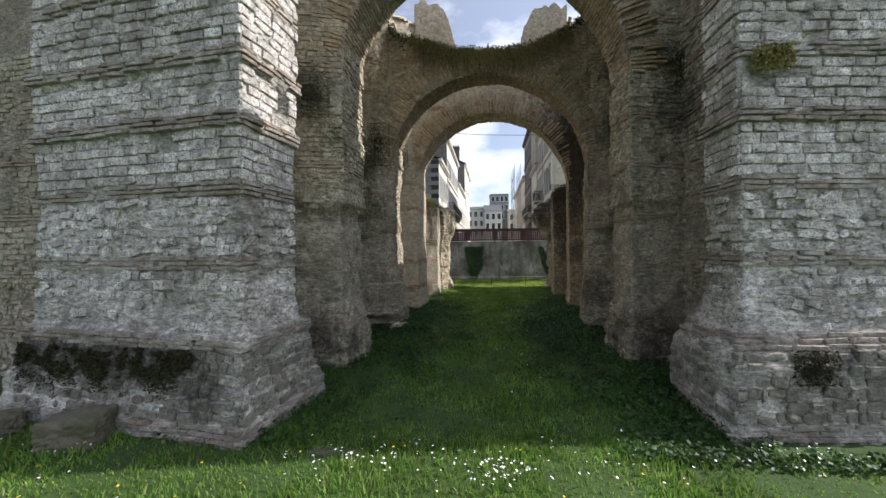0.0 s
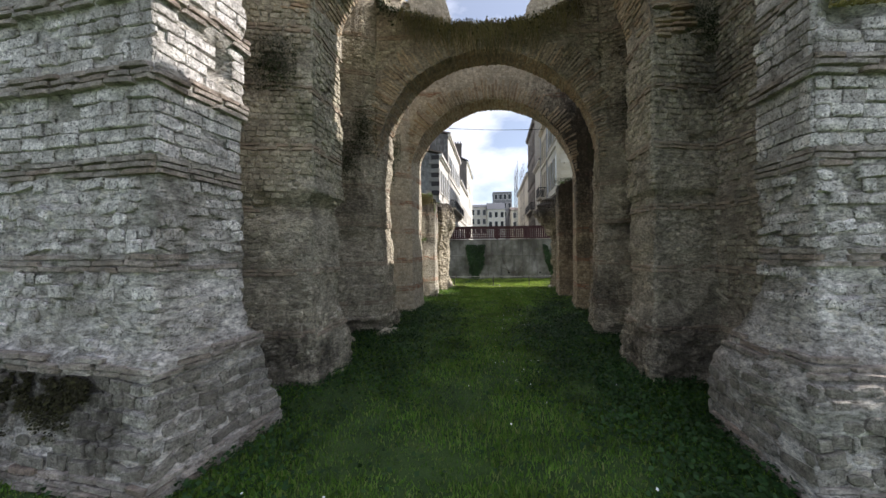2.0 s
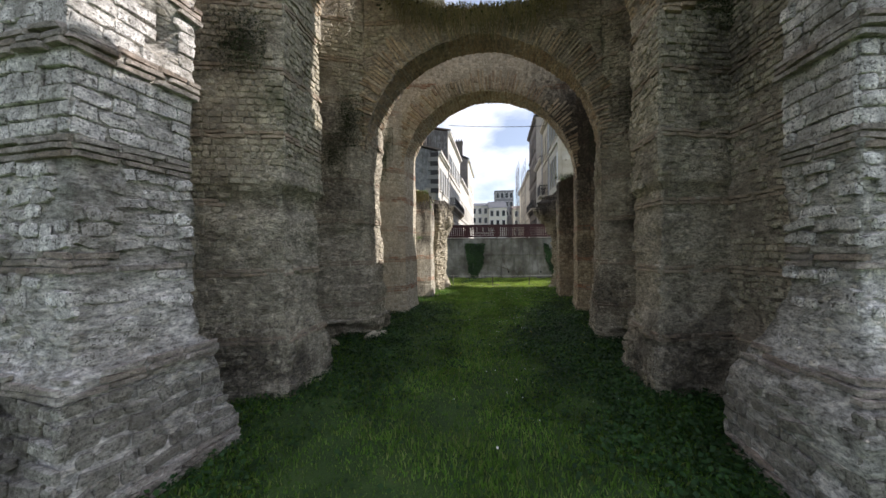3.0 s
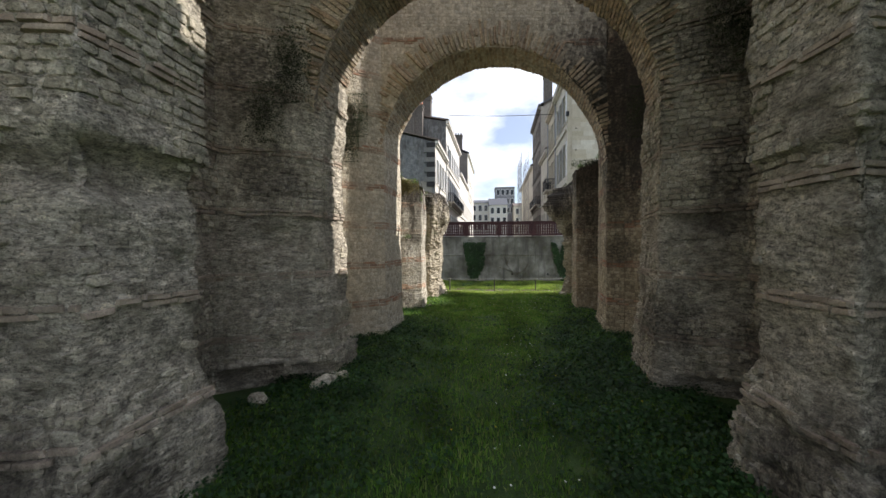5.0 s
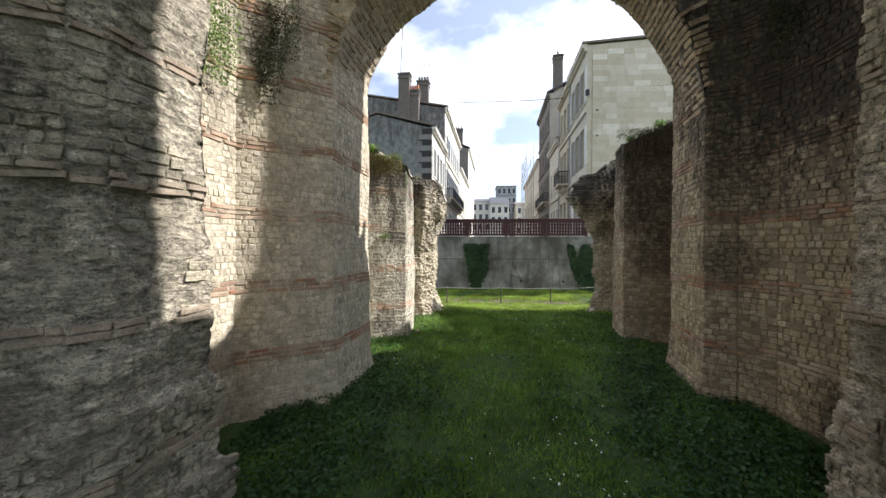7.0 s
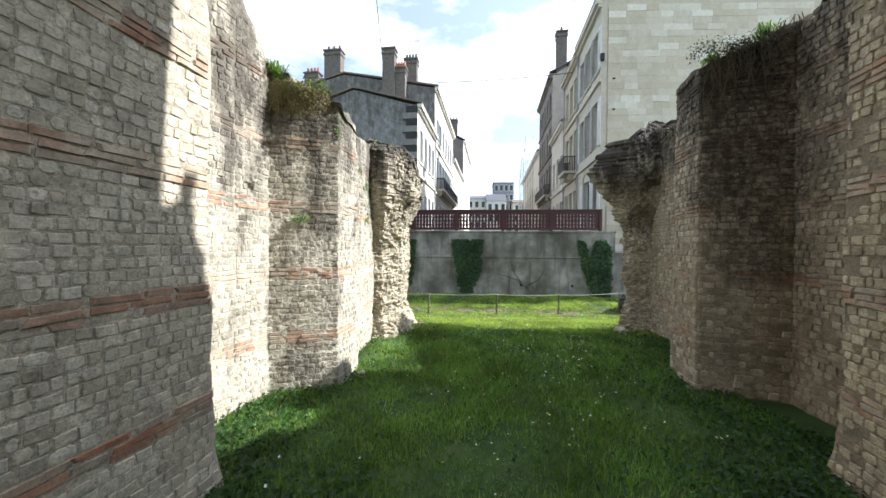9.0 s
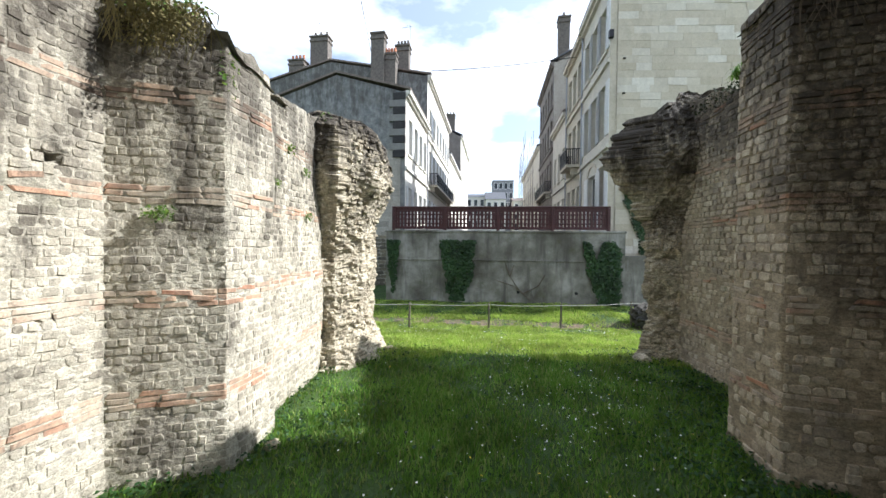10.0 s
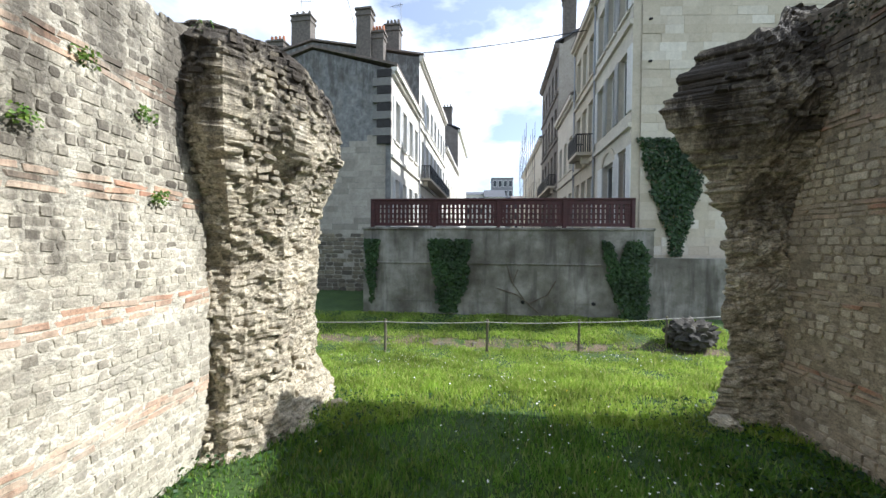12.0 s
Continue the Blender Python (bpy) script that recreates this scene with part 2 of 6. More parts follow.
# moss and stains, plus shade painted on turned-away east faces and the undercut
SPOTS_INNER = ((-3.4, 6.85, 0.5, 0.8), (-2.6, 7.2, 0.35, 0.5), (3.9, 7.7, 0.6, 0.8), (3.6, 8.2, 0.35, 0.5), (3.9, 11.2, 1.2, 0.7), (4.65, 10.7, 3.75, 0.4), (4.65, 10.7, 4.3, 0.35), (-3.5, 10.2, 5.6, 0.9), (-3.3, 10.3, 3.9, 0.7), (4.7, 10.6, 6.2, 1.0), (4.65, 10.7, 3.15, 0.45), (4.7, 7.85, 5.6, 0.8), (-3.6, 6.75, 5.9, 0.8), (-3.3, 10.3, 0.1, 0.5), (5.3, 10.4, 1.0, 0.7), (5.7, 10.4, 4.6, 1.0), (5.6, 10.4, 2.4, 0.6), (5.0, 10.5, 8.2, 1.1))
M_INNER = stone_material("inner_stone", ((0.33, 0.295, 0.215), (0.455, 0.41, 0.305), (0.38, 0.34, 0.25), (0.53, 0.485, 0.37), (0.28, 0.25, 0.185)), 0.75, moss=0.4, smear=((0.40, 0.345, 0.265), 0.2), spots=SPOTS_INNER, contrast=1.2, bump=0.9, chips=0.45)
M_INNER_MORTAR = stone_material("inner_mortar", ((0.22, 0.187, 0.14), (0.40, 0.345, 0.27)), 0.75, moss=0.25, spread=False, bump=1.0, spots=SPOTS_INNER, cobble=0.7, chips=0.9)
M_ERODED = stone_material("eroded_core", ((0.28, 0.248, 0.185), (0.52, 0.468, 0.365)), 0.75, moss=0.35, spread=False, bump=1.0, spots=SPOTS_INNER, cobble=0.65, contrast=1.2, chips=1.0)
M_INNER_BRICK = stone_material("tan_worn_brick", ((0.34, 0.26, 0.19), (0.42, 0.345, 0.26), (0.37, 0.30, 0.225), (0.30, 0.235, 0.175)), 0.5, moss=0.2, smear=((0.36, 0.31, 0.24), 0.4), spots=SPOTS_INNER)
M_VOUSSOIR = stone_material("arch_brick", ((0.40, 0.30, 0.19), (0.50, 0.40, 0.27), (0.43, 0.34, 0.24), (0.34, 0.24, 0.155), (0.54, 0.46, 0.34), (0.30, 0.25, 0.18)), 0.6, moss=0.2, bump=0.9, contrast=1.2, chips=0.5)
SPOTS_WEST = ((-2.1, 18.35, 3.0, 0.35), (-2.3, 18.25, 4.7, 0.55), (-2.9, 17.8, 4.9, 0.5), (-2.5, 18.15, 0.5, 0.4))
M_WEST_BRICK = stone_material("west_brick", ((0.42, 0.21, 0.13), (0.50, 0.33, 0.22), (0.48, 0.38, 0.28), (0.44, 0.26, 0.17), (0.52, 0.36, 0.25)), 0.45, crust=0.8, crust_z=(1.6, 4.8), moss=0.05, smear=((0.48, 0.43, 0.34), 0.62))
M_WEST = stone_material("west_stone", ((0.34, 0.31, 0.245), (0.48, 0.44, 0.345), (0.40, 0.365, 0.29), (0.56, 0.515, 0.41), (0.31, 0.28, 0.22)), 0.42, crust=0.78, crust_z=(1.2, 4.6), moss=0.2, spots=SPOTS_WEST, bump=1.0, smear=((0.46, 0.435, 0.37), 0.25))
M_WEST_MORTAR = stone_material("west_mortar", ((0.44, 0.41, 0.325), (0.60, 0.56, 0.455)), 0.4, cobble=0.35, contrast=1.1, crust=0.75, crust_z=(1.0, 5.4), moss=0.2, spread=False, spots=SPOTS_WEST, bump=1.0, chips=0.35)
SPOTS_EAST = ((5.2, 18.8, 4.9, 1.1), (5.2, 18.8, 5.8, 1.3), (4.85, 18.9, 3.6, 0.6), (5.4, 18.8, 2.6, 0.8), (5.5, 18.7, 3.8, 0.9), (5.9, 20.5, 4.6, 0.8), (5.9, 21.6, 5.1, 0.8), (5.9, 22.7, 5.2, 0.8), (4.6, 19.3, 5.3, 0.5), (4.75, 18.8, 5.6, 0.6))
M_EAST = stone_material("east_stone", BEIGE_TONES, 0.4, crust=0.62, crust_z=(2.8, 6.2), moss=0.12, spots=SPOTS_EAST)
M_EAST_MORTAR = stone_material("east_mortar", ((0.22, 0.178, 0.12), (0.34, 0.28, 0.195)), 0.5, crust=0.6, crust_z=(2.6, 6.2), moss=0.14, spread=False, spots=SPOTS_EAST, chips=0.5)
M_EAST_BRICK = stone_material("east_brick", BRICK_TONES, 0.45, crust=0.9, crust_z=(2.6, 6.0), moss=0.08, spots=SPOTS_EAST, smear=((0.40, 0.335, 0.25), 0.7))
SPOTS_END = ((5.2, 23.1, 4.7, 0.9), (5.6, 23.1, 5.9, 1.0), (5.8, 23.1, 3.4, 0.6), (-1.9, 22.0, 5.2, 0.7), (-1.3, 22.6, 4.8, 0.5))
M_RUBBLE = stone_material("rubble_core", RUBBLE_TONES, 0.5, spots=SPOTS_END, crust=0.95, crust_z=(2.9, 5.2), moss=0.10, spread=False, bump=1.0, contrast=1.3, chips=0.7)
M_RUBBLE_STONE = stone_material("rubble_stone", RUBBLE_TONES, 0.35, spots=SPOTS_END, crust=0.95, crust_z=(2.7, 5.2), moss=0.08, bump=1.0, chips=0.5)
# black growth, and the shade of the alcove beside the pier as colour
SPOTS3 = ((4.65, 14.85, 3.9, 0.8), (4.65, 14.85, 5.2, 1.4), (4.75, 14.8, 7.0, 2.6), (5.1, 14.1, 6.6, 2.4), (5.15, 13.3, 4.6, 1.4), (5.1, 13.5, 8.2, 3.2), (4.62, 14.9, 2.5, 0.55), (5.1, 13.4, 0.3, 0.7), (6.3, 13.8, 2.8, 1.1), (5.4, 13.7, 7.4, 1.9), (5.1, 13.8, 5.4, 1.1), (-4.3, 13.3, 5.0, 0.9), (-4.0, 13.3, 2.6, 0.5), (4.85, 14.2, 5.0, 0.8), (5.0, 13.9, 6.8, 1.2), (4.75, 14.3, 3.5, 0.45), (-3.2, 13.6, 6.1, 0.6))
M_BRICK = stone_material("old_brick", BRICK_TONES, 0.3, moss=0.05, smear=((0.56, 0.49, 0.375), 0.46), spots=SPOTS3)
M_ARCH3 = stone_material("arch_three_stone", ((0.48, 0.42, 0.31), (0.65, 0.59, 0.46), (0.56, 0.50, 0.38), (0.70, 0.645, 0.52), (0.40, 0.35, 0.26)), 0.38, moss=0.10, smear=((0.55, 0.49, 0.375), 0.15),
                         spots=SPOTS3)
# browner than the west side's stone, and darkened to hold the east side's shade
M_OCHRE_SHADED = stone_material("ochre_shaded_limestone", ((0.36, 0.295, 0.195), (0.50, 0.42, 0.29), (0.42, 0.35, 0.235), (0.56, 0.485, 0.345), (0.29, 0.235, 0.155)), 0.5, moss=0.15, smear=((0.42, 0.345, 0.235), 0.2), spots=SPOTS3, chips=0.3)
M_OCHRE_SHADED_MORTAR = stone_material("ochre_shaded_mortar", ((0.22, 0.178, 0.12), (0.34, 0.28, 0.19)), 0.5, moss=0.15, spread=False, bump=0.8, spots=SPOTS3, chips=0.4)
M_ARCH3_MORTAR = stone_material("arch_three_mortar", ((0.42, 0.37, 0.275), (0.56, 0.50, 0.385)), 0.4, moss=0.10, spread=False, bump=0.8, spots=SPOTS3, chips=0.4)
M_LOOSE = stone_material("fallen_stone", ((0.09, 0.085, 0.055), (0.16, 0.145, 0.10)), 0.6, moss=0.7, spread=False, bump=1.0)


# ---- masonry ----
rng = np.random.default_rng(11)


def mesh_object(name, verts, faces, material, parent=None, label="", smooth=False):
    me = bpy.data.meshes.new(name)
    me.from_pydata([tuple(v) for v in verts], [], [tuple(f) for f in faces])
    for m in (material if isinstance(material, (list, tuple)) else [material]):
        me.materials.append(m)
    if smooth:
        me.polygons.foreach_set("use_smooth", [True] * len(me.polygons))
    me.update()
    ob = new(name, me)
    if parent:
        ob.parent = parent
    return tagged(ob, label) if label else ob


def part(name, bm, material, parent, label=""):
    me = bpy.data.meshes.new(name)
    bmesh.ops.recalc_face_normals(bm, faces=bm.faces)
    bm.to_mesh(me)
    bm.free()
    for m in (material if isinstance(material, (list, tuple)) else [material]):
        me.materials.append(m)
    ob = new(name, me)
    if parent:
        ob.parent = parent
    return tagged(ob, label) if label else ob


def ring_piece(outline, depths, scales, r, jitter, cap):
    """A stone of one by one, its face towards +y, built of rings from its back to its worn face."""
    k = len(outline)
    v, f = [], []
    centre = r.uniform(-0.05, 0.05, 2)
    base = outline + r.uniform(-jitter, jitter, outline.shape)
    for j, (d, s) in enumerate(zip(depths, scales)):
        ring = base * s + centre * (1 - s) * 3
        v += [(x, d + (r.uniform(-0.18, 0.18) if j else 0), z) for x, z in ring]
        if j:
            o = (j - 1) * k
            f += [(o + i, o + k + i, o + k + (i + 1) % k, o + (i + 1) % k) for i in range(k)]
    o = (len(depths) - 1) * k
    if cap:
        v.append((*centre[:1], depths[-1] + cap + r.uniform(-0.1, 0.15), centre[1]))
        f += [(o + i, len(v) - 1, o + (i + 1) % k) for i in range(k)]
    else:
        f.append(tuple(range(o + k - 1, o - 1, -1)))
    return np.array(v), f


SQUARE = np.array([(-0.5, -0.5), (0.5, -0.5), (0.5, 0.5), (-0.5, 0.5)])
OCTAGON = np.array([(-0.5, -0.27), (-0.3, -0.5), (0.3, -0.5), (0.5, -0.27), (0.5, 0.27), (0.3, 0.5), (-0.3, 0.5), (-0.5, 0.27)])
SQUARED = [ring_piece(SQUARE, (-1.4, 0.25, 1.0), (1, 1, 0.86), rng, 0.07, 0) for _ in range(12)]
ROUNDED = [ring_piece(OCTAGON, (-1.6, 0.0, 0.65), (1, 1, 0.84), rng, 0.07, 0.15) for _ in range(12)]
ASHLAR = ring_piece(SQUARE, (-1.4, 1.0), (1, 0.995), np.random.default_rng(1), 0.0, 0)
ASHLAR[0][:, 1] = np.where(ASHLAR[0][:, 1] > 0, 1.0, -1.4)
UNITS = SQUARED + ROUNDED + [ASHLAR]


class Masonry:
    """The pieces of one wall, gathered first and then linked: some as objects, the rest joined."""

    def __init__(self):
        self.items = []

    def add(self, p, u, n, w, h, d, material, name, up=(0, 0, 1), tilt=0.0, rounded=False, cut=False):
        u, n, up = (np.array(q, float) for q in (u, n, up))
        if np.dot(np.cross(u, n), up) < 0:
            u = -u
        if tilt:
            c, s = math.cos(tilt), math.sin(tilt)
            u, up = u * c + up * s, up * c - u * s
        self.items.append((np.array(p, float), np.array((u * w, n * d, up * h)), len(UNITS) - 1 if cut else int(rng.integers(len(SQUARED), len(UNITS) - 1) if rounded else rng.integers(len(SQUARED))), material, name))

    def finish(self, wall, near, limit=260, label="small squared stones and bricks in mortar"):
        order = sorted(range(len(self.items)), key=lambda k: (self.items[k][0][0] - near[0]) ** 2 + (self.items[k][0][1] - near[1]) ** 2
                       + (self.items[k][0][2] - near[2]) ** 2)
        chosen = set(order[:limit])
        shared = {}
        groups = {}
        for k, (p, axes, unit, material, name) in enumerate(self.items):
            if k in chosen:
                if (unit, material.name) not in shared:
                    me = bpy.data.meshes.new(name)
                    me.from_pydata([tuple(q) for q in UNITS[unit][0]], [], UNITS[unit][1])
                    me.materials.append(material)
                    shared[unit, material.name] = me
                ob = new(name, shared[unit, material.name])
                ob.parent = wall
                m = Matrix.Identity(4)
                for c in range(3):
                    for r in range(3):
                        m[r][c] = axes[c][r]
                    m[c][3] = p[c]
                ob.matrix_basis = m
                ob.matrix_parent_inverse = wall.matrix_basis.inverted()
            else:
                groups.setdefault(material.name, (material, []))[1].append(k)
        verts, faces, slots, mats, total = [], [], [], [], 0
        for slot, (material, ks) in enumerate(groups.values()):
            mats.append(material)
            for k in ks:
                p, axes, unit, _, _ = self.items[k]
                base = total
                verts.append(UNITS[unit][0] @ axes + p)
                total += len(UNITS[unit][0])
                faces += [tuple(base + i for i in f) for f in UNITS[unit][1]]
                slots += [slot] * len(UNITS[unit][1])
        if verts:
            ob = mesh_object("masonry", np.concatenate(verts), faces, mats, wall, label)
            ob.data.polygons.foreach_set("material_index", slots)
            ob.matrix_parent_inverse = wall.matrix_basis.inverted()
            tagged(ob, kind="stuff")


def low(x, y, z, amp):
    q = Vector((x, y, z))
    return amp * (noise.noise(q * 0.8) + 0.5 * noise.noise(q * 2.1 + Vector((7, 3, 1))))


def crags(x, y, z, layer):
    """Broken rubble: ledges that run along the courses, with pits between."""
    if layer < 2:
        w = z / 0.11 + 0.9 * noise.noise(Vector((x, y, z)) * 1.1) + 0.8 * noise.noise(Vector((x, y, z)) * 5.0)
        k = math.floor(w)
        a = 0.6 * noise.noise(Vector((x * 4, y * 4, k * 7.3))) + 0.45 * noise.cell(Vector((x * 6 + k * 0.37, y * 6, k * 3.1))) - 0.22 + 0.35 * noise.noise(Vector((x * 13, y * 13, k * 3.1)))
        b = noise.noise(Vector((x * 1.4, y * 1.4, z * 2.6)))
        c = noise.noise(Vector((x * 9, y * 9, z * 17))) + 0.7 * noise.noise(Vector((x * 20, y * 20, z * 31)))
        f = w - k
        return a + 1.0 * b + 0.4 * min(1.0, 3.5 * f) * (1 - 0.5 * f) - 0.3 + 0.4 * c
    q = Vector((x * 2.2, y * 2.2, z * 2.2 * layer))
    a = noise.fractal(q, 0.55, 2.1, 5)
    b = noise.noise(Vector((x * 1.5, y * 1.5, z * 3.6 * layer)) + Vector((11, 5, 2)))
    c = noise.noise(Vector((x * 9, y * 9, z * 11)))
    return 0.75 * a + 0.9 * b * abs(b) + 0.35 * c


def courses(z0, z1, levels, height, rows=3, pitch=0.07):
    """Courses from the foot up: (middle, height, is brick). Brick bands stand at the given levels."""
    out, z = [], z0
    todo = sorted(v for v in levels if z0 < v < z1)
    while z < z1:
        if todo:
            foot = todo[0] - rows * pitch / 2
            gap = foot - z
            if gap < height * 0.5:
                for k in range(rows):
                    out.append((z + (k + 0.5) * pitch, pitch, True))
                z += rows * pitch
                todo.pop(0)
                continue
            n = max(1, round(gap / height))
            for k in range(n):
                out.append((z + (k + 0.5) * gap / n, gap / n, False))
            z = foot
        else:
            out.append((z + height / 2, height, False))
            z += height
    return out


LEVELS = (0.95, 2.06, 3.22, 4.33, 5.42, 6.5, 7.6, 8.7)


class Style:
    def __init__(self, stone, mortar, brick, height=0.125, width=(0.13, 0.27), proud=0.022, joint=0.02, missing=0.03, rough=0.04,
                 levels=LEVELS, rows=3, brick_width=(0.20, 0.42), brick_proud=0.028, tilt=0.03, eaten=0.0,
                 rounded=0.0, rubble_below=-1.0, crag=0.02, layer=2.5, low=(-9, None), flush=-0.006, cut=False, bare=()):
        self.stone, self.mortar, self.brick, self.rounded, self.rubble_below = stone, mortar, brick, rounded, rubble_below
        self.crag, self.layer, self.low, self.flush, self.cut, self.bare = crag, layer, low, flush, cut, bare
        self.height, self.width, self.proud, self.joint, self.missing, self.rough = height, width, proud, joint, missing, rough
        self.levels, self.rows, self.brick_width, self.brick_proud, self.tilt, self.eaten = levels, rows, brick_width, brick_proud, tilt, eaten


def flat(v):
    return lambda *_: v


def dent(dents, x, y, z):
    """How deep the wall is broken in at a point."""
    return sum(d * max(0.0, min(1.0, 1.6 * (1 - math.sqrt(((x - a) ** 2 + (y - b) ** 2) / rx ** 2 + (z - c) ** 2 / rz ** 2)))) for a, b, c, rx, rz, d in dents)


def lay_face(mas, a, b, n, style, off, top, z0=-0.1, keep=None, zmax=12.0, dents=(), turn=(1.0, 1.0)):
    """Courses of pieces on the upright face from a to b (plan points) with the outward normal n."""
    a, b, n = np.array(a), np.array(b), np.array(n)
    length = np.linalg.norm(b - a)
    u = (b - a) / length
    beds = []
    for zc, h, brick in courses(z0, zmax, style.levels, style.height, style.rows):
        beds.append((zc, h, brick))
    for zc, h, brick in beds:
        o = off(zc)
        first, end = -o * turn[0], length + o * turn[1]
        s = first - (rng.uniform(0, 0.1) if brick else rng.uniform(0, 0.12))
        while s < end - 0.02:
            w = rng.uniform(*(style.brick_width if brick else style.width)) * (1 if brick else max(0.75, min(1.15, h / 0.125)))
            if not brick and zc < style.rubble_below:
                w *= rng.uniform(0.35, 0.95)
            if end - (s + w) < 0.08:
                w = end - s
            s0, s = s, s + w
            if s0 < first:
                w -= first - s0
                s0 = first
            if w < 0.05:
                continue
            q = a + u * (s0 + w / 2)
            x, y = q
            if zc + h * 0.3 > top(x, y) or (keep and not keep(x, y, zc)):
                continue
            gone = style.missing
            hole = dent(dents, x, y, zc)
            if hole > 0.05:
                continue
            rubble = zc < style.rubble_below and not brick
            if not brick:
                gone += sum(p for lo, hi, p in style.bare if lo < zc < hi)
            if style.eaten and not (brick and style.height < 0.11):
                gone += style.eaten * max(0.0, 2.2 * noise.noise(Vector((x, y, zc)) * 0.7 + Vector((3, 9, 5))) + 0.15)
            if rng.random() < gone:
                continue
            d = style.brick_proud if brick else style.proud
            d *= rng.uniform(0.2, 2.0) if rubble else rng.uniform(0.55, 1.45)
            f = o + low(x, y, zc, style.rough)
            if style.crag < 0.05:
                f += 0.85 * style.crag * (1.6 if zc < style.rubble_below else 1.0) * crags(x, y, zc, style.layer)
            gap = style.joint * (1.1 if brick else rng.uniform(0.6, 1.5))
            shrink = rng.uniform(0.65, 1.1) if rubble else 1.0
            mas.add((x + n[0] * f, y + n[1] * f, zc + rng.uniform(-0.006, 0.006) * (4 if rubble else 1)), (u[0], u[1], 0), (n[0], n[1], 0), max(0.03, w - gap),
                    max(0.02, (h - gap) * shrink), d, style.brick if brick else style.low[1] if zc < style.low[0] else style.stone, "brick" if brick else "stone",
                    tilt=rng.normal(0, style.tilt * (5 if rubble else 1)), rounded=not brick and rng.random() < (0.45 if rubble else style.rounded), cut=style.cut)


def within(pts, x, y):
    """Whether a plan point lies inside a polygon."""
    odd = False
    for p, q in zip(pts, pts[1:] + pts[:1]):
        if (p[1] > y) != (q[1] > y) and x < p[0] + (y - p[1]) * (q[0] - p[0]) / (q[1] - p[1]):
            odd = not odd
    return odd


def wall(name, poly, style, top, off=flat(0.0), label="", span_x=(-6.95, 7.45), near=(0, 0, 2), limit=260, z0=-0.15, faces=True, fine=0.075, keep=None, dents=(),
         lay_top=12.0, category="wall"):
    """A wall that stands on the plan poly: an uneven core of mortar and rubble, faced with pieces where it can be seen."""
    pts = [np.array(p, float) for p in poly]
    if sum(p[0] * q[1] - q[0] * p[1] for p, q in zip(pts, pts[1:] + pts[:1])) < 0:
        pts.reverse()
    count = len(pts)
    normals = []
    for k in range(count):
        d = pts[(k + 1) % count] - pts[k]
        d = d / np.linalg.norm(d)
        normals.append(np.array((d[1], -d[0])))
    # how far an offset face runs on at each corner
    bend = []
    for k in range(count):
        p, q = normals[k - 1], normals[k]
        bend.append(max(-1.2, min(1.2, math.tan(math.atan2(p[0] * q[1] - p[1] * q[0], float(np.dot(p, q))) / 2))))
    ring = []
    for k in range(count):
        a, b = pts[k], pts[(k + 1) % count]
        seen = normals[k][1] < 0.5 and max(a[0], b[0]) > span_x[0] and min(a[0], b[0]) < span_x[1]
        steps = max(1, int(np.linalg.norm(b - a) / (fine if seen else 0.6)))
        if seen and style.crag > 0.05:
            steps = max(steps, 14)
        for j in range(steps):
            if j == 0:
                m = normals[k - 1] + normals[k]
                m = m / max(0.5, np.dot(m, normals[k]))
            else:
                m = normals[k]
            ring.append((a + (b - a) * j / steps, m))
    tops = [max(0.4, top(p[0], p[1])) for p, _ in ring]
    tall = max(tops) - z0
    close = min(1.0, 9.5 / tall)
    dense = int(tall * close / fine) + 1
    rows = dense if close == 1.0 else dense + 10
    verts, quads = [], []
    size = len(ring)
    for r in range(rows + 1):
        for (p, m), t in zip(ring, tops):
            z = z0 + (t - z0) * (close * r / dense if r <= dense else close + (1 - close) * (r - dense) / 10)
            q = Vector((p[0], p[1], z))
            out = off(z) if style.crag > 0.05 else 0.0
            f = off(z) + low(p[0], p[1], z, style.rough) + style.flush + 0.010 * noise.noise(q * 13) + style.crag * (1.6 if z < style.rubble_below else 1.0) * crags(p[0] + m[0] * out, p[1] + m[1] * out, z, style.layer) - (dent(dents, p[0], p[1], z) if dents else 0.0)
            if r == rows:
                z += 0.10 * noise.noise(q * 2.6) + 0.05 * noise.noise(q * 7)
            verts.append((p[0] + m[0] * f, p[1] + m[1] * f, z))
    for r in range(rows):
        for k in range(size):
            j = (k + 1) % size
            quads.append((r * size + k, r * size + j, (r + 1) * size + j, (r + 1) * size + k))
    # the rim turns inwards, and a rough lid lies behind it
    inset = 0.05 if style.crag > 0.05 else 0.14
    for k, (p, m) in enumerate(ring):
        x, y, z = verts[rows * size + k]
        verts.append((x - m[0] * inset, y - m[1] * inset, z - 0.06 + 0.10 * noise.noise(Vector((x, y, 3)) * 3.1)))
        j = (k + 1) % size
        quads.append((rows * size + k, rows * size + j, (rows + 1) * size + j, (rows + 1) * size + k))
    cell = 0.15
    x0, y0 = min(p[0] for p in pts), min(p[1] for p in pts)
    nx, ny = int((max(p[0] for p in pts) - x0) / cell) + 1, int((max(p[1] for p in pts) - y0) / cell) + 1
    made = {}

    def lid_vertex(i, j):
        if (i, j) not in made:
            x, y = x0 + i * cell, y0 + j * cell
            made[i, j] = len(verts)
            verts.append((x, y, max(0.4, top(x, y)) - 0.14 + 0.12 * noise.noise(Vector((x, y, 5)) * 2.4)))
        return made[i, j]
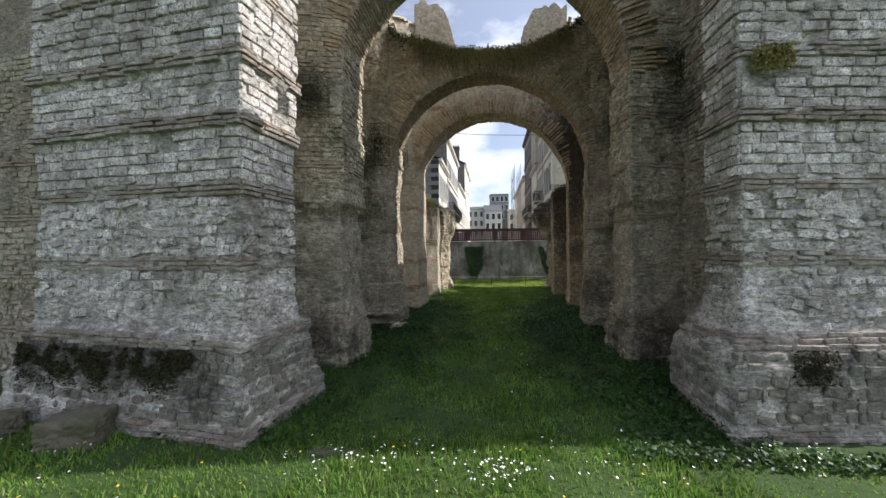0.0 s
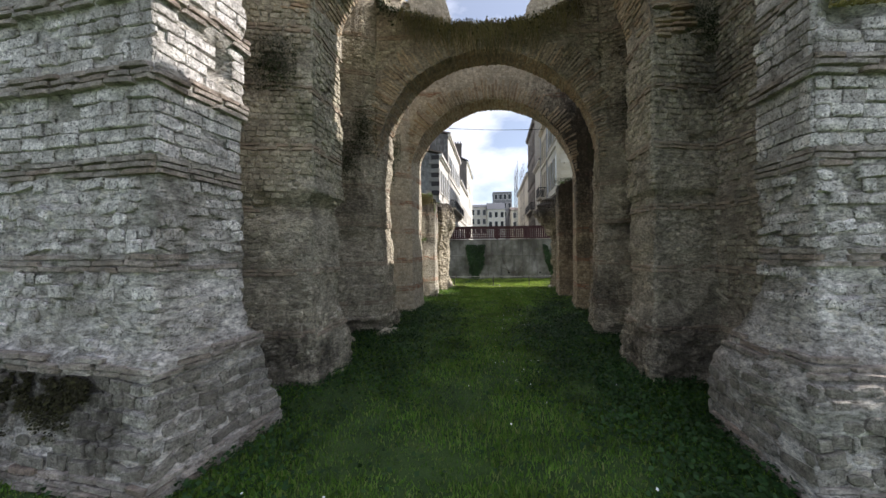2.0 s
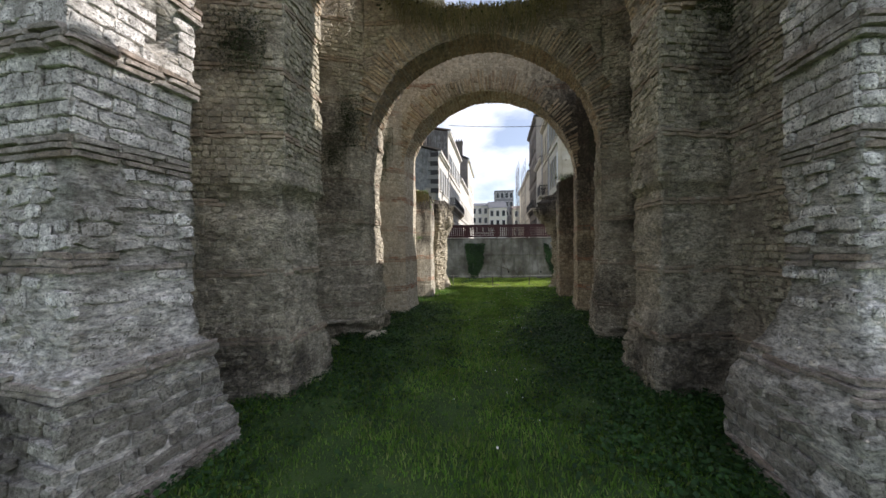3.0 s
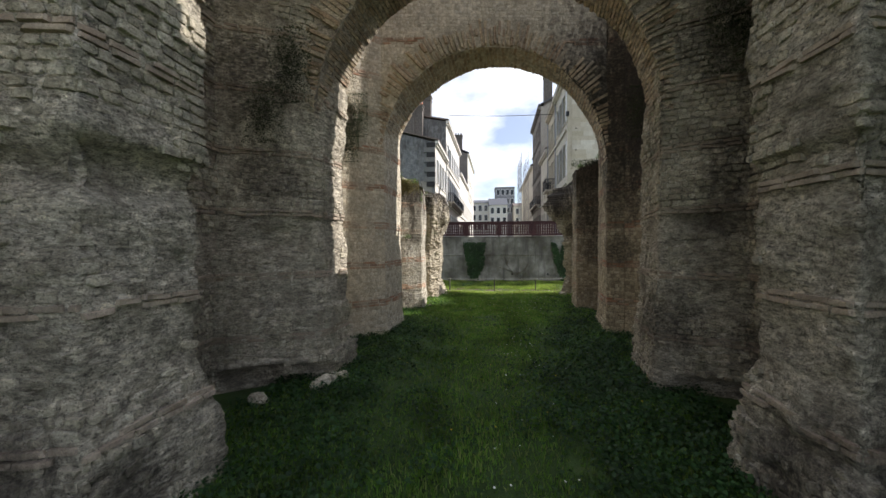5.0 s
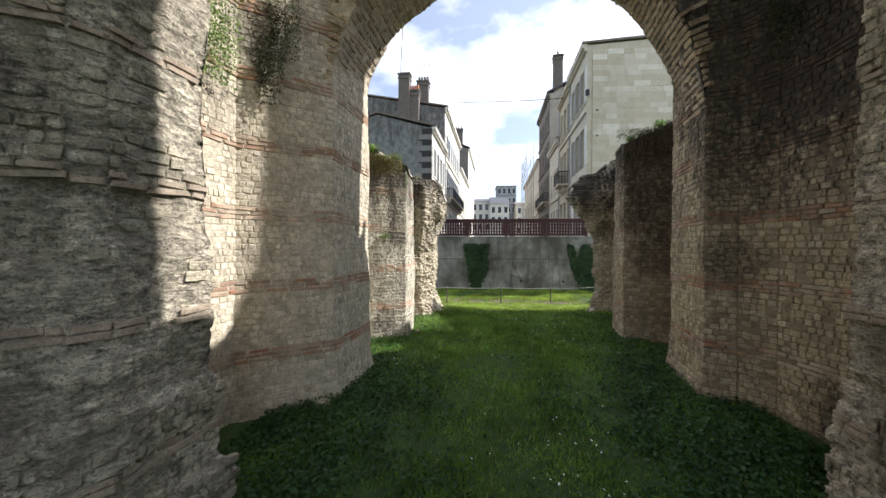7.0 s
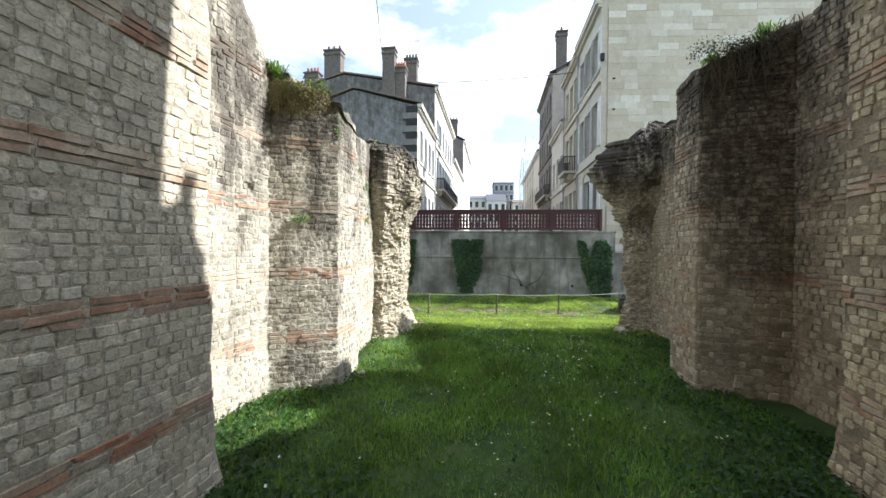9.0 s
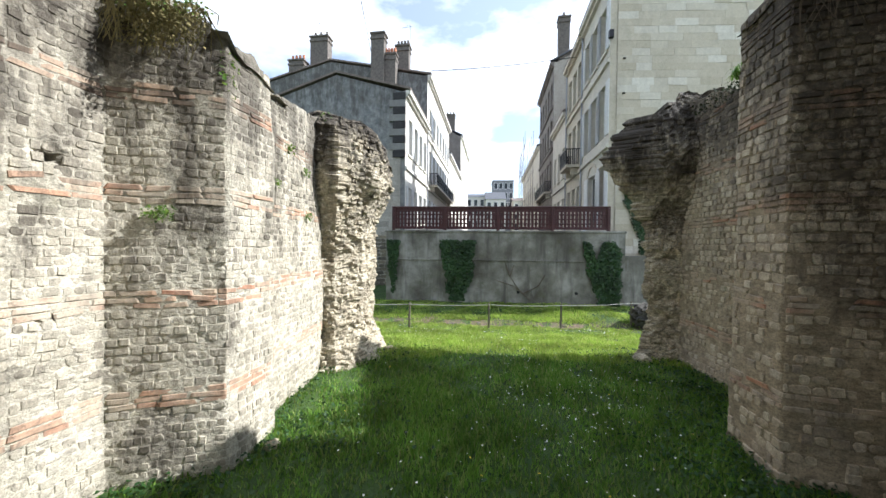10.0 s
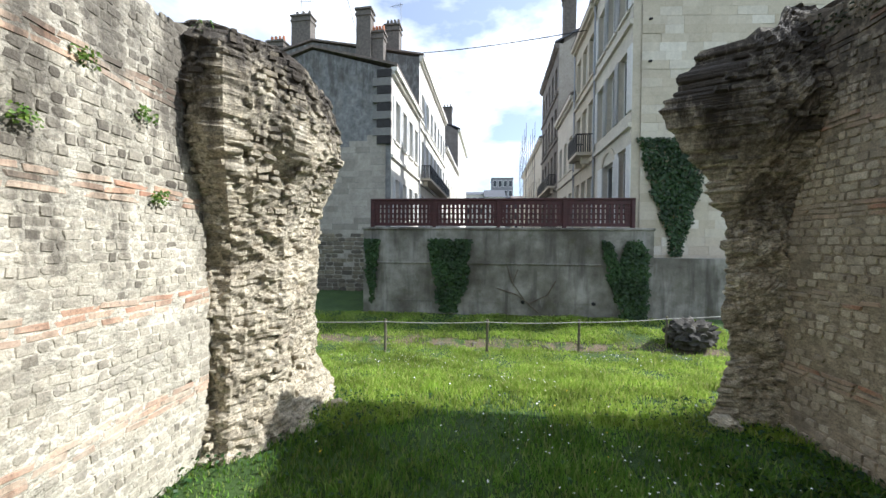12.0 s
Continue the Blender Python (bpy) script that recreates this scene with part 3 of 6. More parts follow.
    for i in range(nx):
        for j in range(ny):
            if within(pts, x0 + (i + 0.5) * cell, y0 + (j + 0.5) * cell):
                quads.append((lid_vertex(i, j), lid_vertex(i + 1, j), lid_vertex(i + 1, j + 1), lid_vertex(i, j + 1)))
    ob = mesh_object(name, verts, quads, style.mortar, smooth=style.crag < 0.05)
    tagged(ob, label, category, kind="structure")
    if faces:
        mas = Masonry()
        inside = keep or (lambda x, y, z: span_x[0] < x < span_x[1])
        for k in range(count):
            if normals[k][1] < 0.5:
                lay_face(mas, pts[k], pts[(k + 1) % count], normals[k], style, off, top, keep=inside, zmax=lay_top, dents=dents, turn=(bend[k], bend[(k + 1) % count]))
        mas.finish(ob, near, limit)
    return ob


def arch(name, lf, rf, lr, rr, spring, top, style, ring=0.8, label="", near=(0, 0, 7), limit=240, pitch=0.085, rise=1.0, voussoir=None, keep=None, lay_top=12.0):
    """A round arch between two piers, front edge lf to rf, back edge lr to rr, with the wall above it up to top(x)."""
    lf, rf, lr, rr = (np.array(p, float) for p in (lf, rf, lr, rr))
    cf, hf, cr, hr = (lf + rf) / 2, (rf - lf) / 2, (lr + rr) / 2, (rr - lr) / 2
    radf, radr = np.linalg.norm(hf), np.linalg.norm(hr)
    steps, deep, rows = 72, 8, 16
    ang = [math.pi * k / steps for k in range(steps + 1)]
    verts, faces = [], []

    def soffit(a, s):
        c, h = cf + (cr - cf) * s, hf + (hr - hf) * s
        r = np.linalg.norm(h)
        q = c - h * math.cos(a)
        z = spring + r * math.sin(a) * rise
        e = low(q[0], q[1], z, 0.06) + 0.02 * noise.noise(Vector((q[0], q[1], z)) * 6)
        return Vector((q[0] - e * math.cos(a) * h[0] / r, q[1] - e * math.cos(a) * h[1] / r, z + e * math.sin(a)))

    # soffit
    for k in range(steps + 1):
        for j in range(deep + 1):
            verts.append(soffit(ang[k], j / deep))
    for k in range(steps):
        for j in range(deep):
            i = k * (deep + 1) + j
            faces.append((i, i + 1, i + deep + 2, i + deep + 1))
    # front and back faces, from the arch up to the broken top
    for s in (0.0, 1.0):
        start = len(verts)
        for k in range(steps + 1):
            q = soffit(ang[k], s)
            crest = max(q.z + 0.3, top(q.x))
            for j in range(rows + 1):
                z = q.z + (crest - q.z) * j / rows
                e = low(q.x, q.y, z, style.rough) if 0 < j else 0.0
                verts.append(Vector((q.x, q.y - (e if s == 0 else -e), z + (0.12 * noise.noise(Vector((q.x, q.y, z)) * 2.2) if j == rows else 0))))
        for k in range(steps):
            for j in range(rows):
                i = start + k * (rows + 1) + j
                f = (i, i + rows + 1, i + rows + 2, i + 1)
                faces.append(f if s == 0 else f[::-1])
        if s == 0:
            front = start
        else:
            for k in range(steps):
                a, b = front + k * (rows + 1) + rows, start + k * (rows + 1) + rows
                faces.append((a, a + rows + 1, b + rows + 1, b))
    ob = mesh_object(name, verts, faces, style.mortar)
    tagged(ob, label, "arch", kind="structure")
    mas = Masonry()
    stone = voussoir or M_VOUSSOIR
    axis = np.array((hf[0] / radf, hf[1] / radf, 0))
    n = np.array((axis[1], -axis[0], 0))
    count = int(math.pi * radf / pitch)
    for k in range(count):
        a = math.pi * (k + 0.5) / count
        rad = -axis * math.cos(a) + np.array((0, 0, math.sin(a)))
        tan = axis * math.sin(a) + np.array((0, 0, math.cos(a)))
        long = ring * rng.uniform(0.72, 1.08)
        two = rng.random() < 0.45
        cut = rng.uniform(0.35, 0.65)
        for s0, s1 in (((0, cut), (cut, 1)) if two else ((0, 1),)):
            m = radf + long * (s0 + s1) / 2 + 0.01
            p = np.array((cf[0], cf[1], spring)) + rad * m
            if p[2] > top(p[0]) - 0.05 or rng.random() < style.missing + 0.06 or (keep and not keep(*p)):
                continue
            wide = pitch * (m / radf) * rng.uniform(0.46, 0.86)
            e = low(p[0], p[1], p[2], style.rough) + rng.uniform(-0.03, 0.015)
            mas.add(p + n * e, tan, n, wide, long * (s1 - s0) - 0.02, 0.045 * rng.uniform(0.5, 1.4), stone, "voussoir", up=rad, tilt=rng.normal(0, 0.035))
    # soffit pieces
    thick = np.linalg.norm(cr - cf)
    for k in range(count):
        a = math.pi * (k + 0.5) / count
        s = 0.0
        while s < thick - 0.05:
            w = min(rng.uniform(0.22, 0.46), thick - s)
            if rng.random() > style.missing * 1.5:
                f = (s + w / 2) / thick
                q = soffit(a, f)
                h = hf + (hr - hf) * f
                hu = np.array((h[0], h[1], 0)) / np.linalg.norm(h)
                rad = -hu * math.cos(a) + np.array((0, 0, math.sin(a)))
                tan = hu * math.sin(a) + np.array((0, 0, math.cos(a)))
                if not keep or keep(*q):
                    mas.add(np.array(q), np.array((*(cr - cf), 0)) / thick, -rad, w - 0.02, pitch * rng.uniform(0.6, 0.8),
                            0.016 * rng.uniform(0.4, 1.8), stone, "brick", up=tan)
            s += w

    def clear(x, y, z):
        d = (np.array((x, y)) - cf) @ axis[:2]
        return abs(d) < radf + 0.02 and math.hypot(d, (z - spring)) > radf + ring + 0.04 and z > spring and (not keep or keep(x, y, z))
    lay_face(mas, lf, rf, n[:2], style, flat(0.0), lambda x, y: top(x) - 0.05, z0=spring, keep=clear, zmax=lay_top)
    mas.finish(ob, near, limit, "radial brick voussoirs and squared stones")
    return ob


# ---- ground and grass ----
def ground_z(x, y):
    z = float(np.interp(y, (-50, 22.5, 24.5, 27.0, 28.2, 28.6, 29.2, 31.0, 60), (0.0, 0.0, -0.12, -0.5, -0.56, -0.62, -0.42, -0.1, 0.1)))
    q = Vector((x, y, 0))
    return z + 0.05 * noise.noise(q * 0.35) + 0.025 * noise.noise(q * 1.4)


def soil_material():
    m, t, b = base_material("turf_soil", 0.97)
    p = place(t)
    col = ramp(t, noise_node(t, p, 1.3, 7.0, 0.7), [(0.35, (0.028, 0.062, 0.011)), (0.58, (0.048, 0.095, 0.017)), (0.78, (0.09, 0.105, 0.032))])
    sep = t.nodes.new("ShaderNodeSeparateXYZ")
    t.links.new(p, sep.inputs["Vector"])
    trench = calc(t, "ABSOLUTE", calc(t, "SUBTRACT", calc(t, "ADD", sep.outputs["Y"], calc(t, "MULTIPLY", noise_node(t, p, 0.8, 5.0), 0.9)), 29.1))
    bare = calc(t, "MULTIPLY", span(t, trench, 0.75, 0.15), span(t, noise_node(t, p, 1.9, 6.0, 0.7), 0.40, 0.56))
    col = blend(t, bare, col, blend(t, noise_node(t, p, 9.0, 5.0), (0.075, 0.052, 0.032), (0.23, 0.175, 0.115)))
    col = blend(t, 1.0, col, span(t, noise_node(t, p, 40.0, 4.0, 0.7), 0.25, 0.75, 0.5, 1.4), "MULTIPLY")
    t.links.new(col, b.inputs["Base Color"])
    relief(t, b, p, ((45.0, 1.0), (9.0, 1.2)), 0.7, 0.03)
    return m


M_SOIL = soil_material()
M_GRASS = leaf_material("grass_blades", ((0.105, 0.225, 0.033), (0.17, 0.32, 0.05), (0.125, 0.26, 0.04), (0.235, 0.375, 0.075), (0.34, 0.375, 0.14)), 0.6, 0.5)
# lit copy of the grass: sunshine beyond the passage is put into its tones
M_GRASS_LIT = leaf_material("lit_grass_blades", ((0.22, 0.335, 0.05), (0.32, 0.45, 0.075), (0.26, 0.38, 0.058), (0.40, 0.51, 0.11), (0.48, 0.48, 0.18)), 0.6, 0.5)
# kept dark so the weeds also carry the passage's shade
M_SHADE_WEED = leaf_material("shade_weed_leaves", ((0.019, 0.054, 0.015), (0.029, 0.077, 0.02), (0.043, 0.103, 0.027)), 0.5, 0.25)

xs = sorted(set([-400, -200, -100, -60, -40, -28, -20] + [round(-14 + 0.4 * k, 2) for k in range(73)] + [20, 28, 40, 60, 100, 200, 400]))
ys = sorted(set([-200, -100, -50, -25, -12, -6] + [round(-3 + 0.4 * k, 2) for k in range(96)] + [40, 50, 70, 110, 180, 300, 500]))
verts = [(x, y, ground_z(x, y)) for y in ys for x in xs]
nx = len(xs)
ground = mesh_object("ground", verts, [(j * nx + i, j * nx + i + 1, (j + 1) * nx + i + 1, (j + 1) * nx + i) for j in range(len(ys) - 1) for i in range(nx - 1)], M_SOIL, smooth=True)
tagged(ground, "uneven turf ground of the ruin with bare earth patches", "ground", kind="structure")


def passage_limits(y):
    west = float(np.interp(y, (4, 5.3, 6.7, 8.1, 10, 11.7, 13.4, 15.8, 18.4, 21.6, 23.6, 24), (-2.8, -3.5, -3.2, -3.6, -3.2, -3.0, -2.9, -3.3, -2.5, -2.1, -1.4, -14)))
    east = float(np.interp(y, (4, 5.8, 7.6, 8.7, 11, 12.4, 14, 16.6, 19, 20.2, 23.3, 24.6, 25), (3.4, 4.3, 4.0, 4.4, 4.2, 4.6, 4.7, 5.1, 4.9, 5.9, 5.6, 5.5, 14)))
    return west, east


def scatter(count, y0, y1, x0, x1, r):
    """Random plan points between the walls."""
    y = r.uniform(y0, y1, count)
    x = r.uniform(x0, x1, count)
    lim = np.array([passage_limits(v) for v in ys_fine])
    w, e = np.interp(y, ys_fine, lim[:, 0]), np.interp(y, ys_fine, lim[:, 1])
    ok = ((x > w - 0.15) & (x < e + 0.15)) | (y < 4.3)
    return x[ok], y[ok]


ys_fine = np.linspace(-1, 34, 300)
_gx, _gy = np.linspace(-16, 16, 161), np.linspace(-1, 34, 176)
_gz = np.array([[ground_z(x, y) for x in _gx] for y in _gy])
_gn = np.array([[noise.noise(Vector((x, y, 5)) * 0.9) + 0.6 * noise.noise(Vector((x, y, 9)) * 2.7) for x in _gx] for y in _gy])


def lookup(grid, x, y):
    i = np.clip((x - _gx[0]) / (_gx[1] - _gx[0]), 0, len(_gx) - 1.001)
    j = np.clip((y - _gy[0]) / (_gy[1] - _gy[0]), 0, len(_gy) - 1.001)
    a, b = i.astype(int), j.astype(int)
    f, g = i - a, j - b
    return grid[b, a] * (1 - f) * (1 - g) + grid[b, a + 1] * f * (1 - g) + grid[b + 1, a] * (1 - f) * g + grid[b + 1, a + 1] * f * g


def joined(name, verts, faces, material, parent=None):
    me = bpy.data.meshes.new(name)
    me.vertices.add(len(verts))
    me.vertices.foreach_set("co", np.asarray(verts, np.float32).ravel())
    faces = np.asarray(faces, np.int32)
    me.loops.add(faces.size)
    me.loops.foreach_set("vertex_index", faces.ravel())
    me.polygons.add(len(faces))
    me.polygons.foreach_set("loop_start", np.arange(0, faces.size, faces.shape[1], dtype=np.int32))
    me.materials.append(material)
    me.update(calc_edges=True)
    me.validate()
    ob = new(name, me)
    ob.parent = parent
    return ob


def grass_blades(x, y, height, width, r):
    n = len(x)
    z = lookup(_gz, x, y) - 0.01
    a = r.uniform(0, 2 * math.pi, n)
    lean = r.uniform(0.1, 0.75, n) * height
    la = r.uniform(0, 2 * math.pi, n)
    base = np.stack((x, y, z), 1)
    side = np.stack((np.cos(a), np.sin(a), 0 * a), 1) * (width / 2)[:, None]
    mid = base + np.stack((np.cos(la) * lean * 0.35, np.sin(la) * lean * 0.35, height * 0.6), 1)
    tip = base + np.stack((np.cos(la) * lean, np.sin(la) * lean, height), 1)
    v = np.stack((base - side, base + side, mid + side * 0.7, mid - side * 0.7, tip), 1).reshape(-1, 3)
    k = np.arange(n)[:, None] * 5
    return v, np.concatenate((k + [0, 1, 2], k + [0, 2, 3], k + [3, 2, 4]))


gr = np.random.default_rng(5)
gx, gy = [], []
for count, y0, y1, x0, x1 in ((70000, 0.6, 4.6, -8, 8), (70000, 4.0, 13, -4.2, 5.2), (140000, 12, 24.5, -3.6, 6.2), (115000, 24, 31.0, -7, 10)):
    a, b = scatter(count, y0, y1, x0, x1, gr)
    gx.append(a)
    gy.append(b)
gx, gy = np.concatenate(gx), np.concatenate(gy)
patch = lookup(_gn, gx, gy)
keep = (gr.uniform(-0.7, 0.7, len(gx)) < patch + np.where(gy < 4.6, 0.6, 0.5)) & ~((np.abs(gy - 28.6 + 0.25 * patch) < 0.42) & (gr.random(len(gx)) < np.where(np.sin(gx * 1.7) + patch > 0.1, 0.93, 0.55)))
gx, gy, patch = gx[keep], gy[keep], patch[keep]
tall = np.clip(0.075 + 0.06 * patch + 0.05 * np.interp(gy, (4, 12, 20, 23.5, 26), (0, 0.1, 0.5, 1.0, 0.0)), 0.03, 0.24) * gr.uniform(0.55, 1.35, len(gx))
wide = gr.uniform(0.010, 0.020, len(gx)) * np.interp(gy, (4, 14, 24, 28), (1.1, 1.1, 1.5, 1.8))
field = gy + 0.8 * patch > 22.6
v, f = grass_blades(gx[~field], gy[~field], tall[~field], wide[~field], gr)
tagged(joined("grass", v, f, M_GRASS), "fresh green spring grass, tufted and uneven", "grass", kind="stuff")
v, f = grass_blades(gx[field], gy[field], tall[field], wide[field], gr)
tagged(joined("meadow_grass", v, f, M_GRASS_LIT), "short yellow-green grass before the concrete wall, lightened to look sunlit", "grass", kind="stuff")


def leaves(x, y, z, size, normal, r, tilt=0.5, vec=None):
    """Small pointed leaves: two triangles folded along the rib."""
    n = len(x)
    nrm = np.tile(np.array(normal, float), (n, 1)) + r.normal(0, tilt, (n, 3))
    nrm /= np.linalg.norm(nrm, axis=1)[:, None]
    d = r.normal(0, 1, (n, 3))
    d -= nrm * np.sum(d * nrm, 1)[:, None]
    d /= np.linalg.norm(d, axis=1)[:, None]
    s = np.cross(nrm, d)
    p = np.stack((x, y, z), 1)
    q = size[:, None]
    v = np.stack((p - d * q * 0.5, p + s * q * 0.42 + nrm * q * 0.10, p + d * q * 0.55, p - s * q * 0.42 + nrm * q * 0.10), 1).reshape(-1, 3)
    k = np.arange(n)[:, None] * 4
    return v, np.concatenate((k + [0, 1, 2], k + [0, 2, 3]))


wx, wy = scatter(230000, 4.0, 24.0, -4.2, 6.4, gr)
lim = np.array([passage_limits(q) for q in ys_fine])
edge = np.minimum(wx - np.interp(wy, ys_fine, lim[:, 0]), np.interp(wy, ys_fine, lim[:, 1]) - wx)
# thickened over the dim passage floor: dark leaves stand in for shaded grass
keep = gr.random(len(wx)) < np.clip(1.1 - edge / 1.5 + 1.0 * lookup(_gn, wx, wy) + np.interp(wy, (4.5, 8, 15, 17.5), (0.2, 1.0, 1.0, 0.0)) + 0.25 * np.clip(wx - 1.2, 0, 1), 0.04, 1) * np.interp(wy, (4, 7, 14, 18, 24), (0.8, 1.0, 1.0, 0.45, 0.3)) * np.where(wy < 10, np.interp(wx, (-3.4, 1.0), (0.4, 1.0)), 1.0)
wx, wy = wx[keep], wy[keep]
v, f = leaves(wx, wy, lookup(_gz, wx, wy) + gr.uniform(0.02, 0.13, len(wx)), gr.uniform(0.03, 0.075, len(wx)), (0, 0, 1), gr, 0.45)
tagged(joined("ground_weeds", v, f, M_SHADE_WEED), "low dark green leafy weeds along the walls, thickened over the passage floor as its shade", "weeds", kind="stuff")


# ---- the ruin: piers, walls and arches, from the facade inwards ----
S_FACADE = Style(M_FACADE, M_FACADE_MORTAR, M_FACADE_BRICK, height=0.145, width=(0.17, 0.40), proud=0.018, joint=0.014, missing=0.055, rough=0.045,
                 levels=(0.12, 1.24, 2.32, 3.38, 4.33, 5.24, 6.3, 7.4, 8.5), brick_width=(0.3, 0.5), brick_proud=0.026, eaten=0.20, rounded=0.3, rubble_below=3.3, low=(1.18, M_PLINTH), flush=-0.018, crag=0.026,
                 bare=((1.36, 1.75, 0.7), (1.75, 2.2, 0.3), (2.45, 3.25, 0.12)))
S_INNER = Style(M_INNER, M_INNER_MORTAR, M_INNER_BRICK, height=0.108, joint=0.018, proud=0.018, missing=0.07, rough=0.07, eaten=0.55, rows=2, width=(0.12, 0.28), rounded=0.5, brick_proud=0.024, flush=-0.012, crag=0.026, layer=2.0,
                rubble_below=2.2, tilt=0.04)
S_ERODED = Style(M_INNER, M_ERODED, M_INNER_BRICK, height=0.108, joint=0.018, proud=0.016, missing=0.10, rough=0.08, eaten=0.9, rows=2, width=(0.10, 0.26), rounded=0.6, brick_proud=0.022, flush=-0.010, crag=0.036, layer=2.0,
                 rubble_below=1.5, tilt=0.05, bare=((1.3, 3.25, 0.6),))
S_PLASTER = Style(M_INNER, M_ERODED, M_INNER_BRICK, height=0.108, joint=0.018, proud=0.014, missing=0.12, rough=0.08, eaten=1.2, rows=2, width=(0.10, 0.26), rounded=0.6, brick_proud=0.016, flush=-0.008, crag=0.036, layer=2.0,
                  rubble_below=1.4, tilt=0.05, bare=((1.3, 3.25, 0.7), (3.6, 6.5, 0.35)))
S_ARCH3 = Style(M_ARCH3, M_ARCH3_MORTAR, M_BRICK, flush=0.0, joint=0.015, height=0.100, width=(0.09, 0.20), proud=0.009, missing=0.03, rough=0.03, eaten=0.2, rounded=0.45, brick_proud=0.015, crag=0.006, tilt=0.035)
S_OCHRE_SHADED = Style(M_OCHRE_SHADED, M_OCHRE_SHADED_MORTAR, M_BRICK, flush=-0.006, joint=0.016, height=0.104, width=(0.10, 0.21), proud=0.011, missing=0.05, rough=0.04, eaten=0.35, rounded=0.5, brick_proud=0.013, crag=0.008, tilt=0.04)
S_WEST = Style(M_WEST, M_WEST_MORTAR, M_WEST_BRICK, height=0.098, width=(0.09, 0.20), proud=0.010, joint=0.015, missing=0.05, rough=0.05, rounded=0.6, brick_proud=0.010, flush=0.003, crag=0.005, eaten=0.12, tilt=0.05)
S_EAST = Style(M_EAST, M_EAST_MORTAR, M_EAST_BRICK, height=0.115, width=(0.10, 0.22), proud=0.015, joint=0.019, missing=0.05, rough=0.04, eaten=0.25, rounded=0.6, brick_proud=0.015, flush=-0.006, crag=0.006, tilt=0.04, bare=((-0.2, 1.5, 0.35),))
S_RUBBLE = Style(M_RUBBLE_STONE, M_RUBBLE, M_RUBBLE_STONE, height=0.085, width=(0.08, 0.30), proud=0.03, joint=0.02, missing=0.68, rough=0.14, levels=(), tilt=0.10, eaten=0.4, rounded=0.3, crag=0.07, layer=1.9, flush=0.02)


def steps_of(*knots):
    """A profile: offset by height, straight between the knots."""
    zs, vs = [k[0] for k in knots], [k[1] for k in knots]
    return lambda z: float(np.interp(z, zs, vs))


OFF_FACADE = steps_of((0, 0.34), (0.3, 0.30), (1.15, 0.13), (1.2, 0.16), (1.32, 0.16), (1.36, 0.06), (1.9, 0.0), (4.22, 0.0), (4.24, 0.06), (4.4, 0.06), (4.44, 0.02),
                      (5.14, 0.02), (5.16, 0.08), (5.3, 0.08), (5.34, 0.04))
# upper height is unseen, raised to shut sky light out of the passage
wall("wall_facade_west", [(-6.95, 4.78), (-3.12, 4.34), (-2.95, 5.42), (-4.3, 5.5), (-6.95, 5.7)], S_FACADE, flat(15.0), OFF_FACADE,
     "weathered grey limestone facade pier with brick string courses and mossy plinth", near=(-3.0, 4.3, 2.0), limit=300, lay_top=7.0,
     dents=((-2.93, 5.05, 4.82, 0.24, 0.26, 0.28), (-4.75, 4.55, 4.62, 0.09, 0.08, 0.15), (-3.35, 4.1, 0.62, 0.34, 0.2, 0.16)))
OFF_FACADE_E = steps_of((0, 0.42), (1.0, 0.38), (1.25, 0.22), (1.45, 0.10), (2.0, 0.0), (4.22, 0.0), (4.26, 0.05), (4.4, 0.05), (4.44, 0.0))
wall("wall_facade_east", [(3.78, 4.98), (7.6, 5.32), (7.6, 6.3), (3.82, 5.76)], S_FACADE, flat(10.2), OFF_FACADE_E,
     "weathered grey limestone facade pier with patches of plaster and moss", near=(3.7, 5.0, 2.0), limit=300, lay_top=7.0, dents=((5.15, 4.98, 5.1, 0.12, 0.12, 0.2), (4.2, 4.98, 4.95, 0.35, 0.3, 0.12)))
# height above view added for the same shade
wall("wall_side_west_1", [(-5.2, 5.4), (-4.15, 5.4), (-4.1, 6.9), (-5.2, 6.9)], S_INNER, flat(15.5), label="rough inner passage wall of old masonry", near=(-4, 6, 2), limit=60, lay_top=7.5)
wall("wall_side_east_1", [(4.75, 5.9), (5.6, 5.9), (5.6, 8.0), (4.75, 8.0)], S_INNER, flat(10.6), label="rough inner passage wall of old masonry", near=(4.7, 7, 2), limit=60, lay_top=7.5)

OFF_1 = steps_of((0, 0.18), (0.9, 0.10), (1.3, 0.0), (3.2, -0.04), (3.42, -0.06), (3.55, 0.04), (3.8, 0.03), (6.0, 0.0), (12, -0.05))
# tops of both first piers lie out of view, raised to block light
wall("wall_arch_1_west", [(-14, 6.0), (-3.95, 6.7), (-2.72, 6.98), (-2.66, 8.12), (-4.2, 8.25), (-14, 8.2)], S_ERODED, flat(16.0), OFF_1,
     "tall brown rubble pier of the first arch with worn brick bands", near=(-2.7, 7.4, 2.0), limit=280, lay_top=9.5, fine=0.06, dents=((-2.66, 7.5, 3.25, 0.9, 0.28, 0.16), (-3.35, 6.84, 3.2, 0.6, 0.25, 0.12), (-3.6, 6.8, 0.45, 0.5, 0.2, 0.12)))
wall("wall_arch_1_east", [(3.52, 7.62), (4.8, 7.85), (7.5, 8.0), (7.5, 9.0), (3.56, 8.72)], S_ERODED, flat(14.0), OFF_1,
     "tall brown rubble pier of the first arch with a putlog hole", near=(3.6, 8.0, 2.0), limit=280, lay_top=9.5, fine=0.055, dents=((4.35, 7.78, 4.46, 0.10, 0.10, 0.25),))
# unseen crest, raised to darken the passage below
TOP_1 = flat(13.5)
